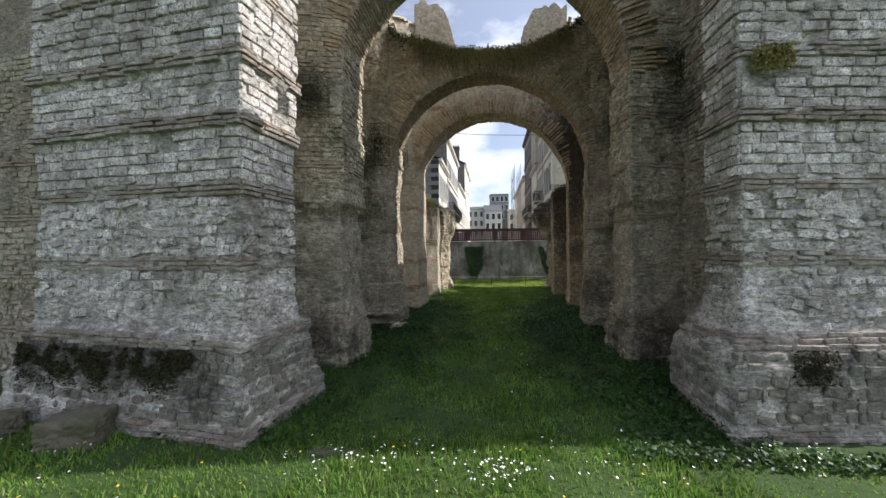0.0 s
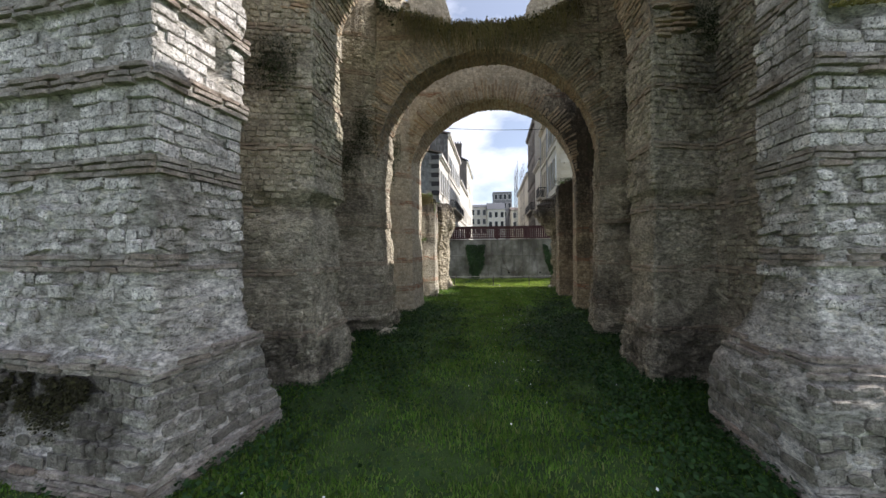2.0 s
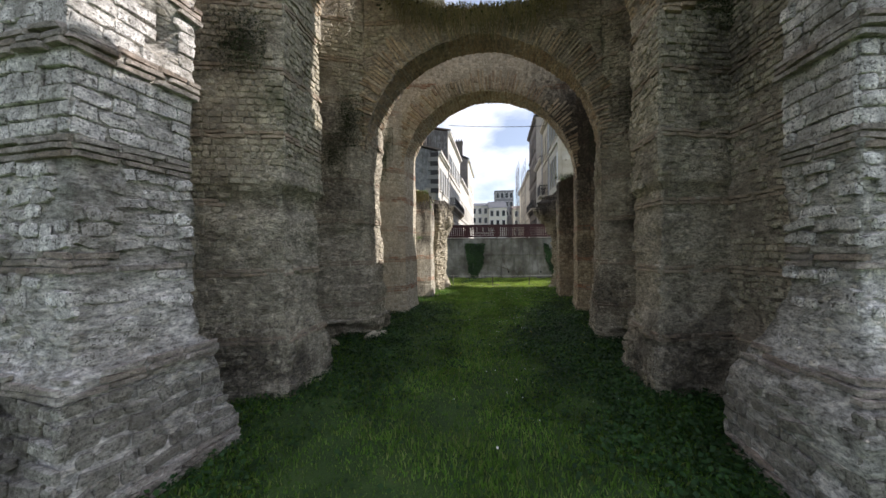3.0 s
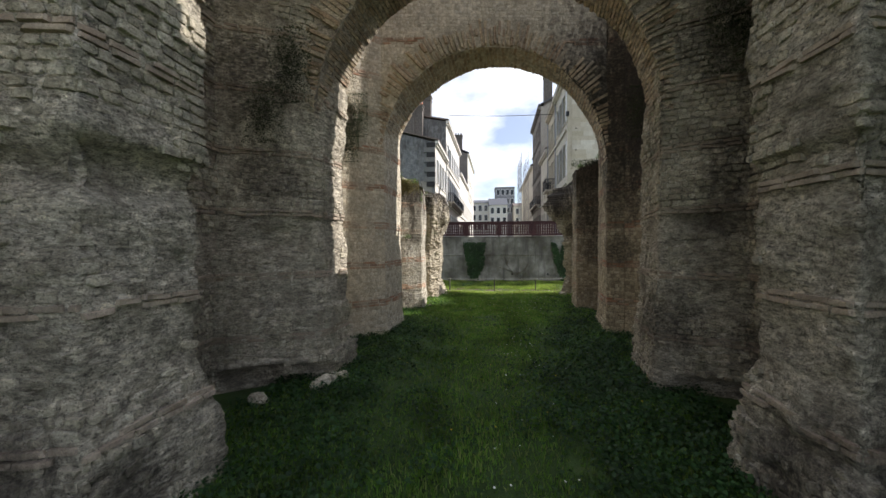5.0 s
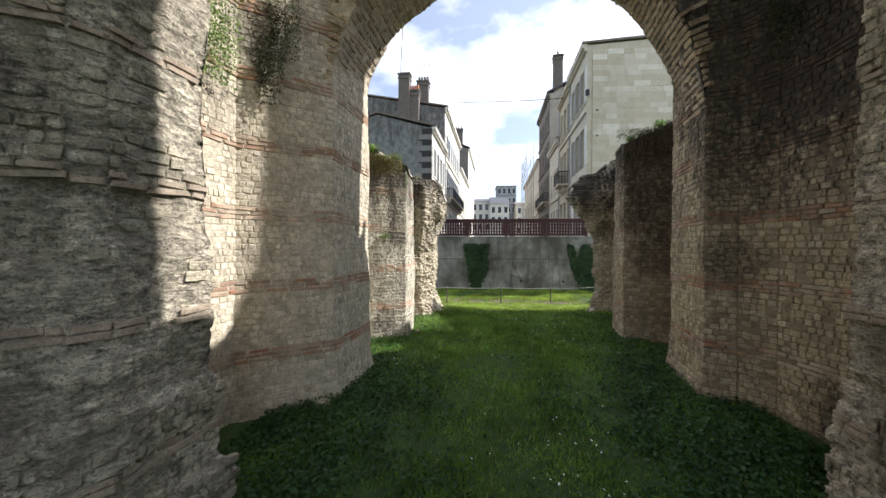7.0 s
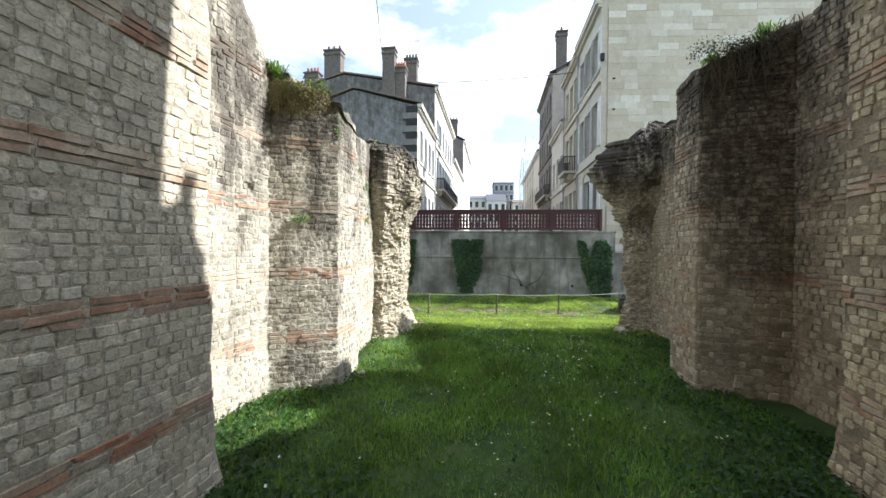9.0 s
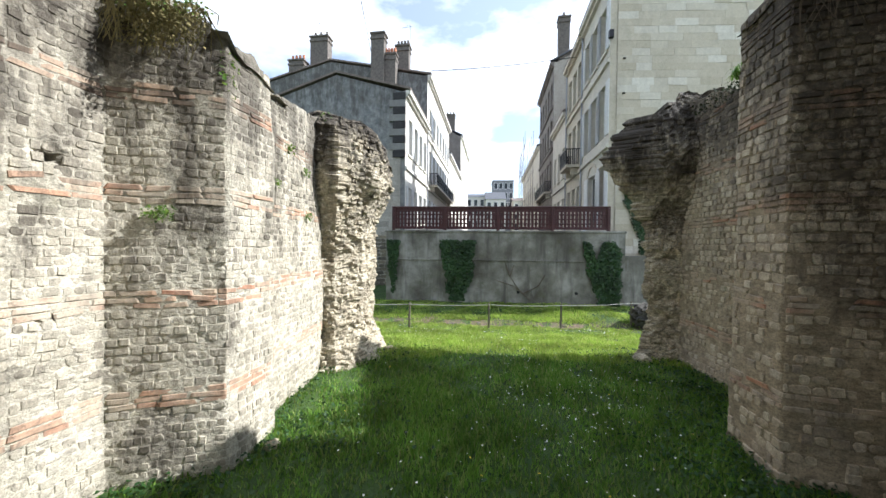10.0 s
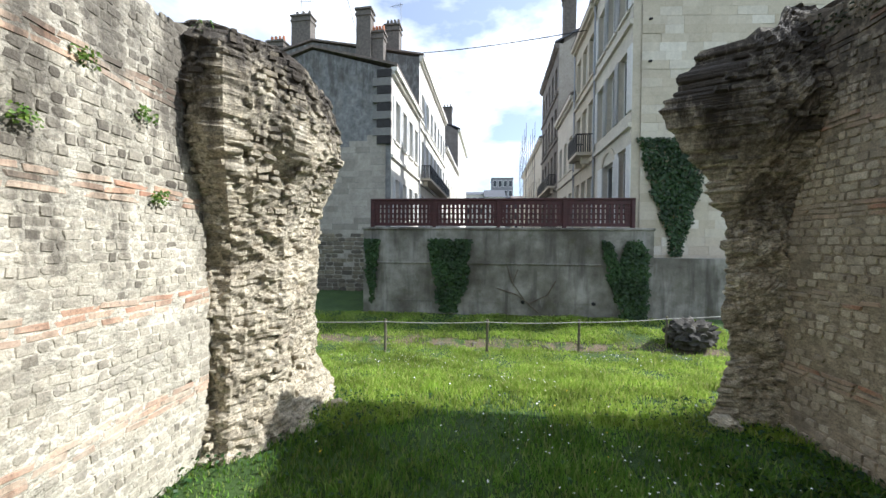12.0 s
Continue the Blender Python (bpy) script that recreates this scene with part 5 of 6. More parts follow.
def glass_material():
    m, t, b = base_material("window_glass", 0.06)
    b.inputs["Base Color"].default_value = (0.03, 0.035, 0.04, 1)
    return m


M_GLASS = glass_material()
SLOPE = 0.055
UY = Vector((SLOPE, 1, 0)).normalized()


class Side:
    """A row of houses: line(s) is the foot of the facades, out points away from the street."""

    def __init__(self, x, y, out, skew=-SLOPE):
        self.x, self.y = x, y
        self.out = Vector((out, out * skew, 0)).normalized()

    def at(self, s, t, z):
        return Vector((self.x + SLOPE * (s - self.y), s, z)) + self.out * t


WEST_ROW, EAST_ROW, CORNER = Side(-3.55, 36.4, -1), Side(7.6, 32.0, 1), Side(7.6, 32.0, 1, 0.06)


def hexa(bm, side, s0, s1, t0, t1, z0, z1):
    v = [bm.verts.new(side.at(s, t, z)) for s in (s0, s1) for t in (t0, t1) for z in (z0, z1)]
    for f in ((0, 1, 3, 2), (4, 6, 7, 5), (0, 4, 5, 1), (2, 3, 7, 6), (0, 2, 6, 4), (1, 5, 7, 3)):
        bm.faces.new([v[k] for k in f])


def house(label, side, s0, s1, z0, eave, width, ridge, facade, gable, roof, openings, shutters=False, strings=(), cornice=0.35, far_ridge=None):
    """openings: (s middle, width, foot, head). Facade wall with real reveals, body, roof, cornice, windows."""
    root = new("house")
    root.location = side.at(s0, 0, z0)
    tagged(root, label, "house", group="houses along the street")
    back = root.matrix_basis.inverted()

    def keep(ob):
        ob.matrix_parent_inverse = back
        return ob

    thick = 0.32
    bm = bmesh.new()
    cut_s = sorted({s0, s1, *[round(c - w / 2, 3) for c, w, _, _ in openings], *[round(c + w / 2, 3) for c, w, _, _ in openings]})
    cut_z = sorted({z0, eave, *[o[2] for o in openings], *[o[3] for o in openings]})

    def is_open(s, z):
        return any(c - w / 2 < s < c + w / 2 and a < z < b for c, w, a, b in openings)
    for a, b in zip(cut_s, cut_s[1:]):
        for c, d in zip(cut_z, cut_z[1:]):
            if not is_open((a + b) / 2, (c + d) / 2):
                bm.faces.new([bm.verts.new(side.at(s, 0, z)) for s, z in ((a, c), (b, c), (b, d), (a, d))])
    for c, w, a, b in openings:
        s = (c - w / 2, c + w / 2)
        for p, q in (((s[0], a), (s[0], b)), ((s[1], a), (s[1], b)), ((s[0], a), (s[1], a)), ((s[0], b), (s[1], b))):
            bm.faces.new([bm.verts.new(side.at(*k)) for k in ((p[0], 0, p[1]), (q[0], 0, q[1]), (q[0], thick, q[1]), (p[0], thick, p[1]))])
    keep(part("facade", bm, facade, root))
    bm = bmesh.new()
    profile = [(thick, z0), (thick, eave), (width / 2, ridge), (width, far_ridge or eave), (width, z0)]
    rings = [[bm.verts.new(side.at(s, t, z)) for t, z in profile] for s in (s0, s1)]
    bm.faces.new(rings[0])
    bm.faces.new(rings[1][::-1])
    for k in range(5):
        j = (k + 1) % 5
        bm.faces.new((rings[0][k], rings[0][j], rings[1][j], rings[1][k]))
    hexa(bm, side, s0 + 0.002, s0 + 0.3, 0.003, thick, z0, eave)
    keep(part("wall", bm, gable, root))
    bm = bmesh.new()
    far = far_ridge or eave
    for (t0, za), (t1, zb) in (((-0.35, eave - 0.02), (width / 2, ridge + 0.05)), ((width / 2, ridge + 0.05), (width + 0.3, far - 0.02))):
        v = [bm.verts.new(side.at(s, t, z + e)) for s in (s0 - 0.12, s1 + 0.05) for t, z in ((t0, za), (t1, zb)) for e in (0.06, 0.20)]
        for f in ((0, 1, 3, 2), (4, 6, 7, 5), (0, 4, 5, 1), (2, 3, 7, 6), (0, 2, 6, 4), (1, 5, 7, 3)):
            bm.faces.new([v[k] for k in f])
    keep(part("roof", bm, roof, root))
    bm = bmesh.new()
    hexa(bm, side, s0 - 0.05, s1, -cornice, 0.0, eave - 0.22, eave + 0.03)
    hexa(bm, side, s0 - 0.02, s1, -cornice * 0.55, -0.002, eave - 0.40, eave - 0.223)
    keep(part("cornice", bm, facade, root))
    for z in strings:
        bm = bmesh.new()
        hexa(bm, side, s0 - 0.02, s1, -0.14, -0.002, z, z + 0.20)
        keep(part("string_course", bm, facade, root))
    for c, w, a, b in openings:
        win = new("window")
        win.parent = root
        keep(win)
        bm = bmesh.new()
        for q in ((c - w / 2, c - w / 2 + 0.07, a, b), (c + w / 2 - 0.07, c + w / 2, a, b), (c - 0.03, c + 0.03, a + 0.07, b - 0.07),
                  (c - w / 2 + 0.07, c + w / 2 - 0.07, a, a + 0.07), (c - w / 2 + 0.07, c + w / 2 - 0.07, b - 0.07, b)):
            hexa(bm, side, q[0], q[1], thick - 0.10, thick - 0.03, q[2], q[3])
        part("window_frame", bm, M_FRAME, win)
        bm = bmesh.new()
        hexa(bm, side, c - w / 2 + 0.05, c + w / 2 - 0.05, thick - 0.06, thick - 0.045, a + 0.04, b - 0.04)
        part("pane", bm, M_GLASS, win)
        if b - a < 2.6:
            bm = bmesh.new()
            hexa(bm, side, c - w / 2 - 0.12, c + w / 2 + 0.12, -0.10, 0.02, a - 0.12, a - 0.002)
            part("window_sill", bm, facade, win)
        if shutters and a > z0 + 0.5:
            for sgn in (-1, 1):
                bm = bmesh.new()
                m = c + sgn * (w / 2 + w * 0.25)
                hexa(bm, side, m - w * 0.24, m + w * 0.24, -0.06, -0.01, a, b)
                for k in range(1, 12):
                    z = a + (b - a) * k / 12
                    hexa(bm, side, m - w * 0.20, m + w * 0.20, -0.072, -0.058, z - 0.03, z + 0.03)
                part("shutter", bm, M_SHUTTER, win)
    return root, keep


def rows_of(s0, s1, count, width, levels):
    step = (s1 - s0) / count
    return [(round(s0 + step * (k + 0.5), 3), width, a, b) for a, b in levels for k in range(count)]


def chimney(root, keep, side, s, t, z0, z1, w, d, pots=3, pot=M_POT):
    bm = bmesh.new()
    hexa(bm, side, s - d / 2, s + d / 2, t - w / 2, t + w / 2, z0, z1)
    hexa(bm, side, s - d / 2 - 0.07, s + d / 2 + 0.07, t - w / 2 - 0.07, t + w / 2 + 0.07, z1 - 0.45, z1 - 0.25)
    hexa(bm, side, s - d / 2 - 0.10, s + d / 2 + 0.10, t - w / 2 - 0.10, t + w / 2 + 0.10, z1, z1 + 0.14)
    stack = keep(part("chimney", bm, M_CHIM, root))
    for k in range(pots):
        bm = bmesh.new()
        p = side.at(s, t + (k - (pots - 1) / 2) * w / max(1, pots), z1 + 0.14)
        rod(bm, p, p + Vector((0, 0, 0.55)), 0.15, 0.11, 8)
        part("chimney_pot", bm, pot, stack)


G0 = STREET_Z
B1, k1 = house("narrow house with a bare grey gable and cream street front", WEST_ROW, 36.4, 43.6, 0.0, 12.75, 9.6, 14.1, M_BRIGHT, M_GREY_RENDER, M_TILE,
               rows_of(36.8, 43.4, 4, 0.95, ((G0 + 1.1, G0 + 3.3), (G0 + 5.5, G0 + 8.0))), shutters=True, strings=(G0 + 4.35,), far_ridge=12.6)
mas = Masonry()
gable_style = Style(M_GREY_STONE, M_GREY_RENDER, M_GREY_STONE, height=0.34, width=(0.5, 0.95), proud=0.004, joint=0.006, cut=True, missing=0.0, rough=0.0, levels=(), tilt=0.0)
lay_face(mas, (-13.1, 36.35), (-3.85, 36.35), (0.0, -1.0), gable_style, flat(0.0), lambda x, y: 9.0 - 0.28 * max(0, -4.5 - x) + 0.25 * noise.noise(Vector((x * 2, 0, 0))), z0=0.1, zmax=9.0)
mas.finish(B1, (-4, 36, 5), 0, "large weathered ashlar blocks")
mas = Masonry()
base_style = Style(M_LOWWALL, M_LOWWALL, M_LOWWALL, height=0.24, width=(0.25, 0.6), proud=0.02, joint=0.03, missing=0.05, rough=0.02, levels=(), tilt=0.02, rounded=0.6)
lay_face(mas, (-13.1, 36.33), (-3.9, 36.33), (0.0, -1.0), base_style, flat(0.0), lambda x, y: 3.3, z0=-0.3, zmax=3.3)
mas.finish(B1, (-4, 36, 5), 0, "rough dark old stones at the foot of the gable")
for k in range(9):
    z = 8.4 + k * 0.47
    bm = bmesh.new()
    hexa(bm, WEST_ROW, 36.22, 36.38, -0.03, 1.05 if k % 2 else 0.8, z, z + 0.44)
    k1(part("quoin", bm, M_WHITESTONE if k % 2 else M_BLACKSTONE, B1))
chimney(B1, k1, WEST_ROW, 43.0, 4.2, 13.0, 20.7, 1.15, 0.8, 0)
chimney(B1, k1, WEST_ROW, 43.2, 3.2, 13.0, 19.0, 1.05, 0.7, 4)
B2, k2 = house("tall cream terraced house with long balcony", WEST_ROW, 43.65, 58.0, G0 - 0.3, 17.4, 18.0, 19.2, M_BRIGHT, M_GREY_RENDER, M_TILE,
               rows_of(44.0, 57.8, 7, 1.05, ((G0 + 0.8, G0 + 3.4), (G0 + 5.0, G0 + 7.9), (G0 + 9.4, G0 + 11.7))), shutters=True, strings=(G0 + 4.2, G0 + 8.6), far_ridge=17.0)
chimney(B2, k2, WEST_ROW, 46.0, 2.85, 17.6, 21.3, 1.25, 0.8, 4, M_CHIM)
chimney(B2, k2, WEST_ROW, 46.0, 11.2, 17.0, 22.8, 1.8, 0.9, 3, M_CHIM)
chimney(B2, k2, WEST_ROW, 45.0, 13.0, 16.0, 20.1, 1.5, 0.8, 4)
B3, k3 = house("dark house far down the street with quoined gable", WEST_ROW, 74.0, 92.0, G0 - 0.3, 22.0, 10.0, 24.5, M_BRIGHT, M_SOOT, M_SLATE,
               rows_of(74.5, 91.5, 6, 1.0, ((G0 + 5.0, G0 + 7.6), (G0 + 9.2, G0 + 11.6), (G0 + 13.0, G0 + 15.0))), strings=(G0 + 4.2,))
chimney(B3, k3, WEST_ROW, 75.0, 2.0, 22.5, 26.0, 1.6, 0.9, 3, M_CHIM)
house("low cream house behind the terrace", WEST_ROW, 58.1, 73.9, G0 - 0.3, 14.5, 10.0, 16.5, M_BRIGHT, M_GREY_RENDER, M_SLATE,
      rows_of(58.5, 73.5, 6, 1.0, ((G0 + 0.9, G0 + 3.4), (G0 + 5.0, G0 + 7.6))), strings=(G0 + 4.2,))
R1, q1 = house("pale stone corner house with bare ashlar gable", CORNER, 32.0, 36.9, 0.0, 16.35, 16.0, 16.95, M_YELLOW, M_PALE_WALL, M_TILE,
               [(32.9, 0.95, G0 + 0.6, G0 + 3.6), (34.7, 1.5, G0 + 0.3, G0 + 3.4)] + rows_of(32.2, 36.7, 3, 1.0, ((G0 + 5.0, G0 + 7.7), (G0 + 9.3, G0 + 11.7))), shutters=True, strings=(G0 + 4.3, G0 + 8.5), far_ridge=16.2)
mas = Masonry()
pale_style = Style(M_PALE, M_PALE_WALL, M_PALE, height=0.36, width=(0.55, 1.05), proud=0.003, joint=0.004, cut=True, missing=0.0, rough=0.0, levels=(), tilt=0.0)
lay_face(mas, (7.95, 31.98), (23.4, 32.90), (0.06, -0.998), pale_style, flat(0.0), lambda x, y: 16.2, z0=2.0, zmax=16.6)
mas.finish(R1, (9, 31, 8), 0, "large pale ashlar blocks")
R2, q2 = house("stone terraced house with black iron balcony", EAST_ROW, 36.95, 41.5, G0 - 0.3, 16.1, 11.0, 18.0, M_PALE_WALL, M_PALE_WALL, M_TILE,
               rows_of(37.1, 41.3, 3, 1.0, ((G0 + 0.6, G0 + 3.4), (G0 + 4.9, G0 + 7.8), (G0 + 9.2, G0 + 11.6))), shutters=False, strings=(G0 + 4.2, G0 + 8.5))
R2b, q2b = house("low ochre cream house", EAST_ROW, 41.55, 47.5, G0 - 0.3, 13.1, 10.0, 14.6, M_YELLOW, M_PALE_WALL, M_TILE,
                 rows_of(41.8, 47.2, 3, 0.95, ((G0 + 0.7, G0 + 3.2), (G0 + 4.9, G0 + 7.3))), strings=(G0 + 4.1,))
R3, q3 = house("tall sooty stone house with tall chimneys", EAST_ROW, 47.55, 57.0, G0 - 0.3, 20.2, 11.0, 23.0, M_SOOT, M_GREY_STONE, M_SLATE,
               rows_of(47.9, 56.7, 5, 1.0, ((G0 + 0.7, G0 + 3.4), (G0 + 5.0, G0 + 7.8), (G0 + 9.2, G0 + 11.7), (G0 + 13.2, G0 + 15.4))), strings=(G0 + 4.3, G0 + 8.6, G0 + 12.6))
chimney(R3, q3, EAST_ROW, 48.0, 0.9, 20.0, 24.4, 1.0, 0.8, 1, M_CHIM)
chimney(R2, q2, EAST_ROW, 41.0, 1.4, 16.4, 19.2, 1.0, 0.7, 1, M_CHIM)
R4, q4 = house("house front under repair far down the street", EAST_ROW, 57.05, 80.0, G0 - 0.3, 15.0, 11.0, 17.0, M_YELLOW, M_YELLOW, M_SLATE,
               rows_of(57.5, 79.5, 8, 1.0, ((G0 + 0.7, G0 + 3.2), (G0 + 4.9, G0 + 7.4))), strings=(G0 + 4.1,))


# ---- far end of the street ----
FAR = Side(0.0, 0.0, 1)
M_GREYBLOCK = plain_material("grey_block_wall", (0.22, 0.22, 0.23), 0.8, vary=0.15, scale=1)


def far_house(x0, x1, y, z0, eave, ridge, wall_mat, roof_mat, windows, label):
    root = new("house")
    root.location = (x0, y, z0)
    tagged(root, label, "house", group="houses along the street")
    back = root.matrix_basis.inverted()
    bm = bmesh.new()
    box(bm, x0, x1, y, y + 9, z0, eave)
    part("wall", bm, wall_mat, root).matrix_parent_inverse = back
    bm = bmesh.new()
    v = [bm.verts.new(p) for p in ((x0 - 0.2, y - 0.3, eave), (x1 + 0.2, y - 0.3, eave), (x1 + 0.2, y + 9.2, eave), (x0 - 0.2, y + 9.2, eave), (x0 - 0.2, y + 4.5, ridge), (x1 + 0.2, y + 4.5, ridge))]
    for f in ((0, 1, 5, 4), (2, 3, 4, 5), (0, 4, 3), (1, 2, 5), (0, 3, 2, 1)):
        bm.faces.new([v[k] for k in f])
    part("roof", bm, roof_mat, root).matrix_parent_inverse = back
    n, rows = windows
    for r in range(rows):
        for k in range(n):
            c = x0 + (x1 - x0) * (k + 0.5) / n
            zb = eave - 2.9 - 3.2 * r
            win = new("window")
            win.parent = root
            win.matrix_parent_inverse = back
            bm = bmesh.new()
            for a, b, c0, d in ((-0.62, -0.5, 0, 2.1), (0.5, 0.62, 0, 2.1), (-0.5, 0.5, 0, 0.12), (-0.5, 0.5, 1.98, 2.1)):
                box(bm, c + a, c + b, y - 0.10, y, zb + c0, zb + d)
            part("window_frame", bm, M_FRAME, win)
            bm = bmesh.new()
            box(bm, c - 0.5, c + 0.5, y - 0.03, y - 0.004, zb + 0.12, zb + 1.98)
            part("pane", bm, M_GLASS, win)
    return root


far_house(-3.5, 4.4, 118, 3, 17.5, 19.0, M_BRIGHT, M_SLATE, (4, 3), "cream house closing the far end of the street")
far_house(4.4, 10.2, 114, 3, 16.2, 18.9, M_BRIGHT, M_SLATE, (3, 2), "low house with a steep brown roof at the street end")
far_house(7.2, 13.8, 126, 3, 24.0, 24.6, M_GREYBLOCK, M_SLATE, (4, 3), "grey block with a flat roof at the street end")
far_house(13.0, 24.0, 120, 3, 16.5, 18.0, M_YELLOW, M_TILE, (5, 3), "pale house at the street end")
far_house(-14, -3.6, 116, 3, 20, 22, M_YELLOW, M_SLATE, (5, 3), "pale house at the street end")

# scaffolding on the house under repair
M_TUBE = plain_material("dull_steel_tube", (0.16, 0.16, 0.165), 0.6, 0.3, vary=0.2, scale=10, bump=0)
scaffold = new("scaffolding")
scaffold.location = EAST_ROW.at(66, -1.2, STREET_Z)
tagged(scaffold, "steel tube scaffolding rising above the roofs", "scaffolding")
sb = scaffold.matrix_basis.inverted()
for s in (62, 64.5, 67, 69.5, 72):
    for t in (-1.3, -0.2):
        bm = bmesh.new()
        rod(bm, EAST_ROW.at(s, t, STREET_Z), EAST_ROW.at(s, t, 18.6), 0.035, 0.035, 6)
        part("standard", bm, M_TUBE, scaffold).matrix_parent_inverse = sb
for z in (7, 9, 11, 13, 15, 17):
    for t in (-1.3, -0.2):
        bm = bmesh.new()
        rod(bm, EAST_ROW.at(61.5, t, z), EAST_ROW.at(72.5, t, z), 0.03, 0.03, 6)
        part("ledger", bm, M_TUBE, scaffold).matrix_parent_inverse = sb
for a, b in ((62, 67), (67, 72), (67, 62), (72, 67)):
    bm = bmesh.new()
    rod(bm, EAST_ROW.at(a, -1.32, 13), EAST_ROW.at(b, -1.32, 17), 0.025, 0.025, 6)
    part("brace", bm, M_TUBE, scaffold).matrix_parent_inverse = sb


# balconies, downpipes
def balcony(root, keep, side, s0, s1, z, deep=0.9):
    bm = bmesh.new()
    hexa(bm, side, s0, s1, -deep, -0.002, z - 0.18, z)
    hexa(bm, side, s0 + 0.3, s0 + 0.5, -deep * 0.6, -0.002, z - 0.6, z - 0.18)
    hexa(bm, side, s1 - 0.5, s1 - 0.3, -deep * 0.6, -0.002, z - 0.6, z - 0.18)
    b = keep(part("balcony", bm, M_PALE_WALL, root))
    bm = bmesh.new()
    hexa(bm, side, s0, s1, -deep - 0.02, -deep + 0.04, z + 0.98, z + 1.04)
    hexa(bm, side, s0, s1, -deep - 0.01, -deep + 0.03, z + 0.08, z + 0.12)
    for e in (s0, s1 - 0.05):
        hexa(bm, side, e, e + 0.05, -deep + 0.04, 0, z + 0.98, z + 1.04)
        for k in range(7):
            hexa(bm, side, e, e + 0.04, -deep + 0.12 * k, -deep + 0.12 * k + 0.05, z + 0.0, z + 0.98)
    n = int((s1 - s0) / 0.13)
    for k in range(n + 1):
        s = s0 + (s1 - s0 - 0.045) * k / n
        hexa(bm, side, s, s + 0.045, -deep - 0.005, -deep + 0.02, z, z + 0.98)
    tagged(part("balustrade", bm, M_IRON, b, "black iron balustrade"), kind="stuff")


balcony(R2, q2, EAST_ROW, 37.3, 39.4, G0 + 4.75)
balcony(B2, k2, WEST_ROW, 44.5, 57.0, G0 + 4.75, 0.8)
balcony(R3, q3, EAST_ROW, 48.5, 56.0, G0 + 4.75, 0.6)
for root, keep_it, side, s, top_z in ((R1, q1, EAST_ROW, 36.85, 15.9), (B1, k1, WEST_ROW, 43.5, 12.5), (R2, q2, EAST_ROW, 41.4, 15.8)):
    bm = bmesh.new()
    rod(bm, side.at(s, -0.10, G0), side.at(s, -0.10, top_z), 0.055, 0.055, 8)
    keep_it(part("downpipe", bm, M_ZINC, root))
bm = bmesh.new()
hexa(bm, CORNER, 31.75, 31.95, -0.12, 0.10, 12.9, 13.25)
q1(part("wall_lamp", bm, M_IRON, R1))
for k in range(2):
    bm = bmesh.new()
    box(bm, 8.2, 8.32, 31.90, 31.99, 10.2 + k * 1.7, 10.25 + k * 1.7)
    q1(part("wall_hook", bm, M_IRON, R1))
# arched door head of the corner house
bm = bmesh.new()
for k in range(9):
    a0, a1 = math.pi * k / 9, math.pi * (k + 1) / 9
    v = [bm.verts.new(EAST_ROW.at(34.7 + r * math.cos(a), -t, G0 + 3.4 + 0.55 * r / 0.75 * math.sin(a))) for t in (0.004, 0.06) for a in (a0, a1) for r in (0.75, 1.0)]
    for f in ((0, 1, 3, 2), (4, 6, 7, 5), (0, 4, 5, 1), (2, 3, 7, 6), (0, 2, 6, 4), (1, 5, 7, 3)):
        bm.faces.new([v[i] for i in f])
q1(part("door_arch", bm, M_PALE_WALL, R1))

# roofs seen behind the gable: a dark mansard and its chimneys
mansard, km = house("dark slate mansard house behind the gable", WEST_ROW, 50.0, 58.0, 3.0, 17.0, 14.0, 18.0, M_SOOT, M_SLATE, M_SLATE, [], cornice=0.2)
mansard.location = mansard.location + Vector((-13.5, 0, 0))
chimney(mansard, km, WEST_ROW, 50.5, 1.0, 17, 20.4, 2.0, 0.9, 3)
chimney(mansard, km, WEST_ROW, 50.5, 8.0, 17, 20.8, 1.6, 0.9, 4)


# aerials and cables
def aerial(x, y, z, h, turn):
    root = new("aerial")
    root.location = (x, y, z)
    tagged(root, "thin metal television aerial on a chimney", "aerial")
    bm = bmesh.new()
    rod(bm, (0, 0, 0), (0, 0, h), 0.03, 0.025, 6)
    part("mast", bm, M_ZINC, root)
    c, s = math.cos(turn), math.sin(turn)
    bm = bmesh.new()
    rod(bm, (-0.2 * c, -0.2 * s, h - 0.1), (1.1 * c, 1.1 * s, h - 0.05), 0.02, 0.02, 5)
    for k in range(5):
        q = Vector((0.2 * k * c, 0.2 * k * s, h - 0.09))
        rod(bm, q + Vector((s, -c, 0)) * 0.25, q - Vector((s, -c, 0)) * 0.25, 0.012, 0.012, 4)
    part("antenna", bm, M_ZINC, root)


aerial(-14.4, 46.6, 20.5, 4.0, 0.2)
aerial(-5.3, 46.6, 20.5, 3.2, 2.9)


def cable(name, p, q, sag, r, label):
    p, q = Vector(p), Vector(q)
    bm = bmesh.new()
    tube(bm, [p.lerp(q, k / 24) - Vector((0, 0, 4 * sag * k / 24 * (1 - k / 24))) for k in range(25)], r)
    tagged(part(name, bm, M_IRON, None), label, "cable")


cable("overhead_cable", (-3.19, 46.0, 19.0), (7.9, 38.6, 15.7), 0.15, 0.03, "black overhead cable strung across the street")
# laid to fit the camera's view; its end at the ruin is added
cable("overhead_cable", (-7.9, 43.0, 18.7), (-1.2, 16.0, 12.4), 0.05, 0.02, "black overhead cable running from a roof to the ruin")

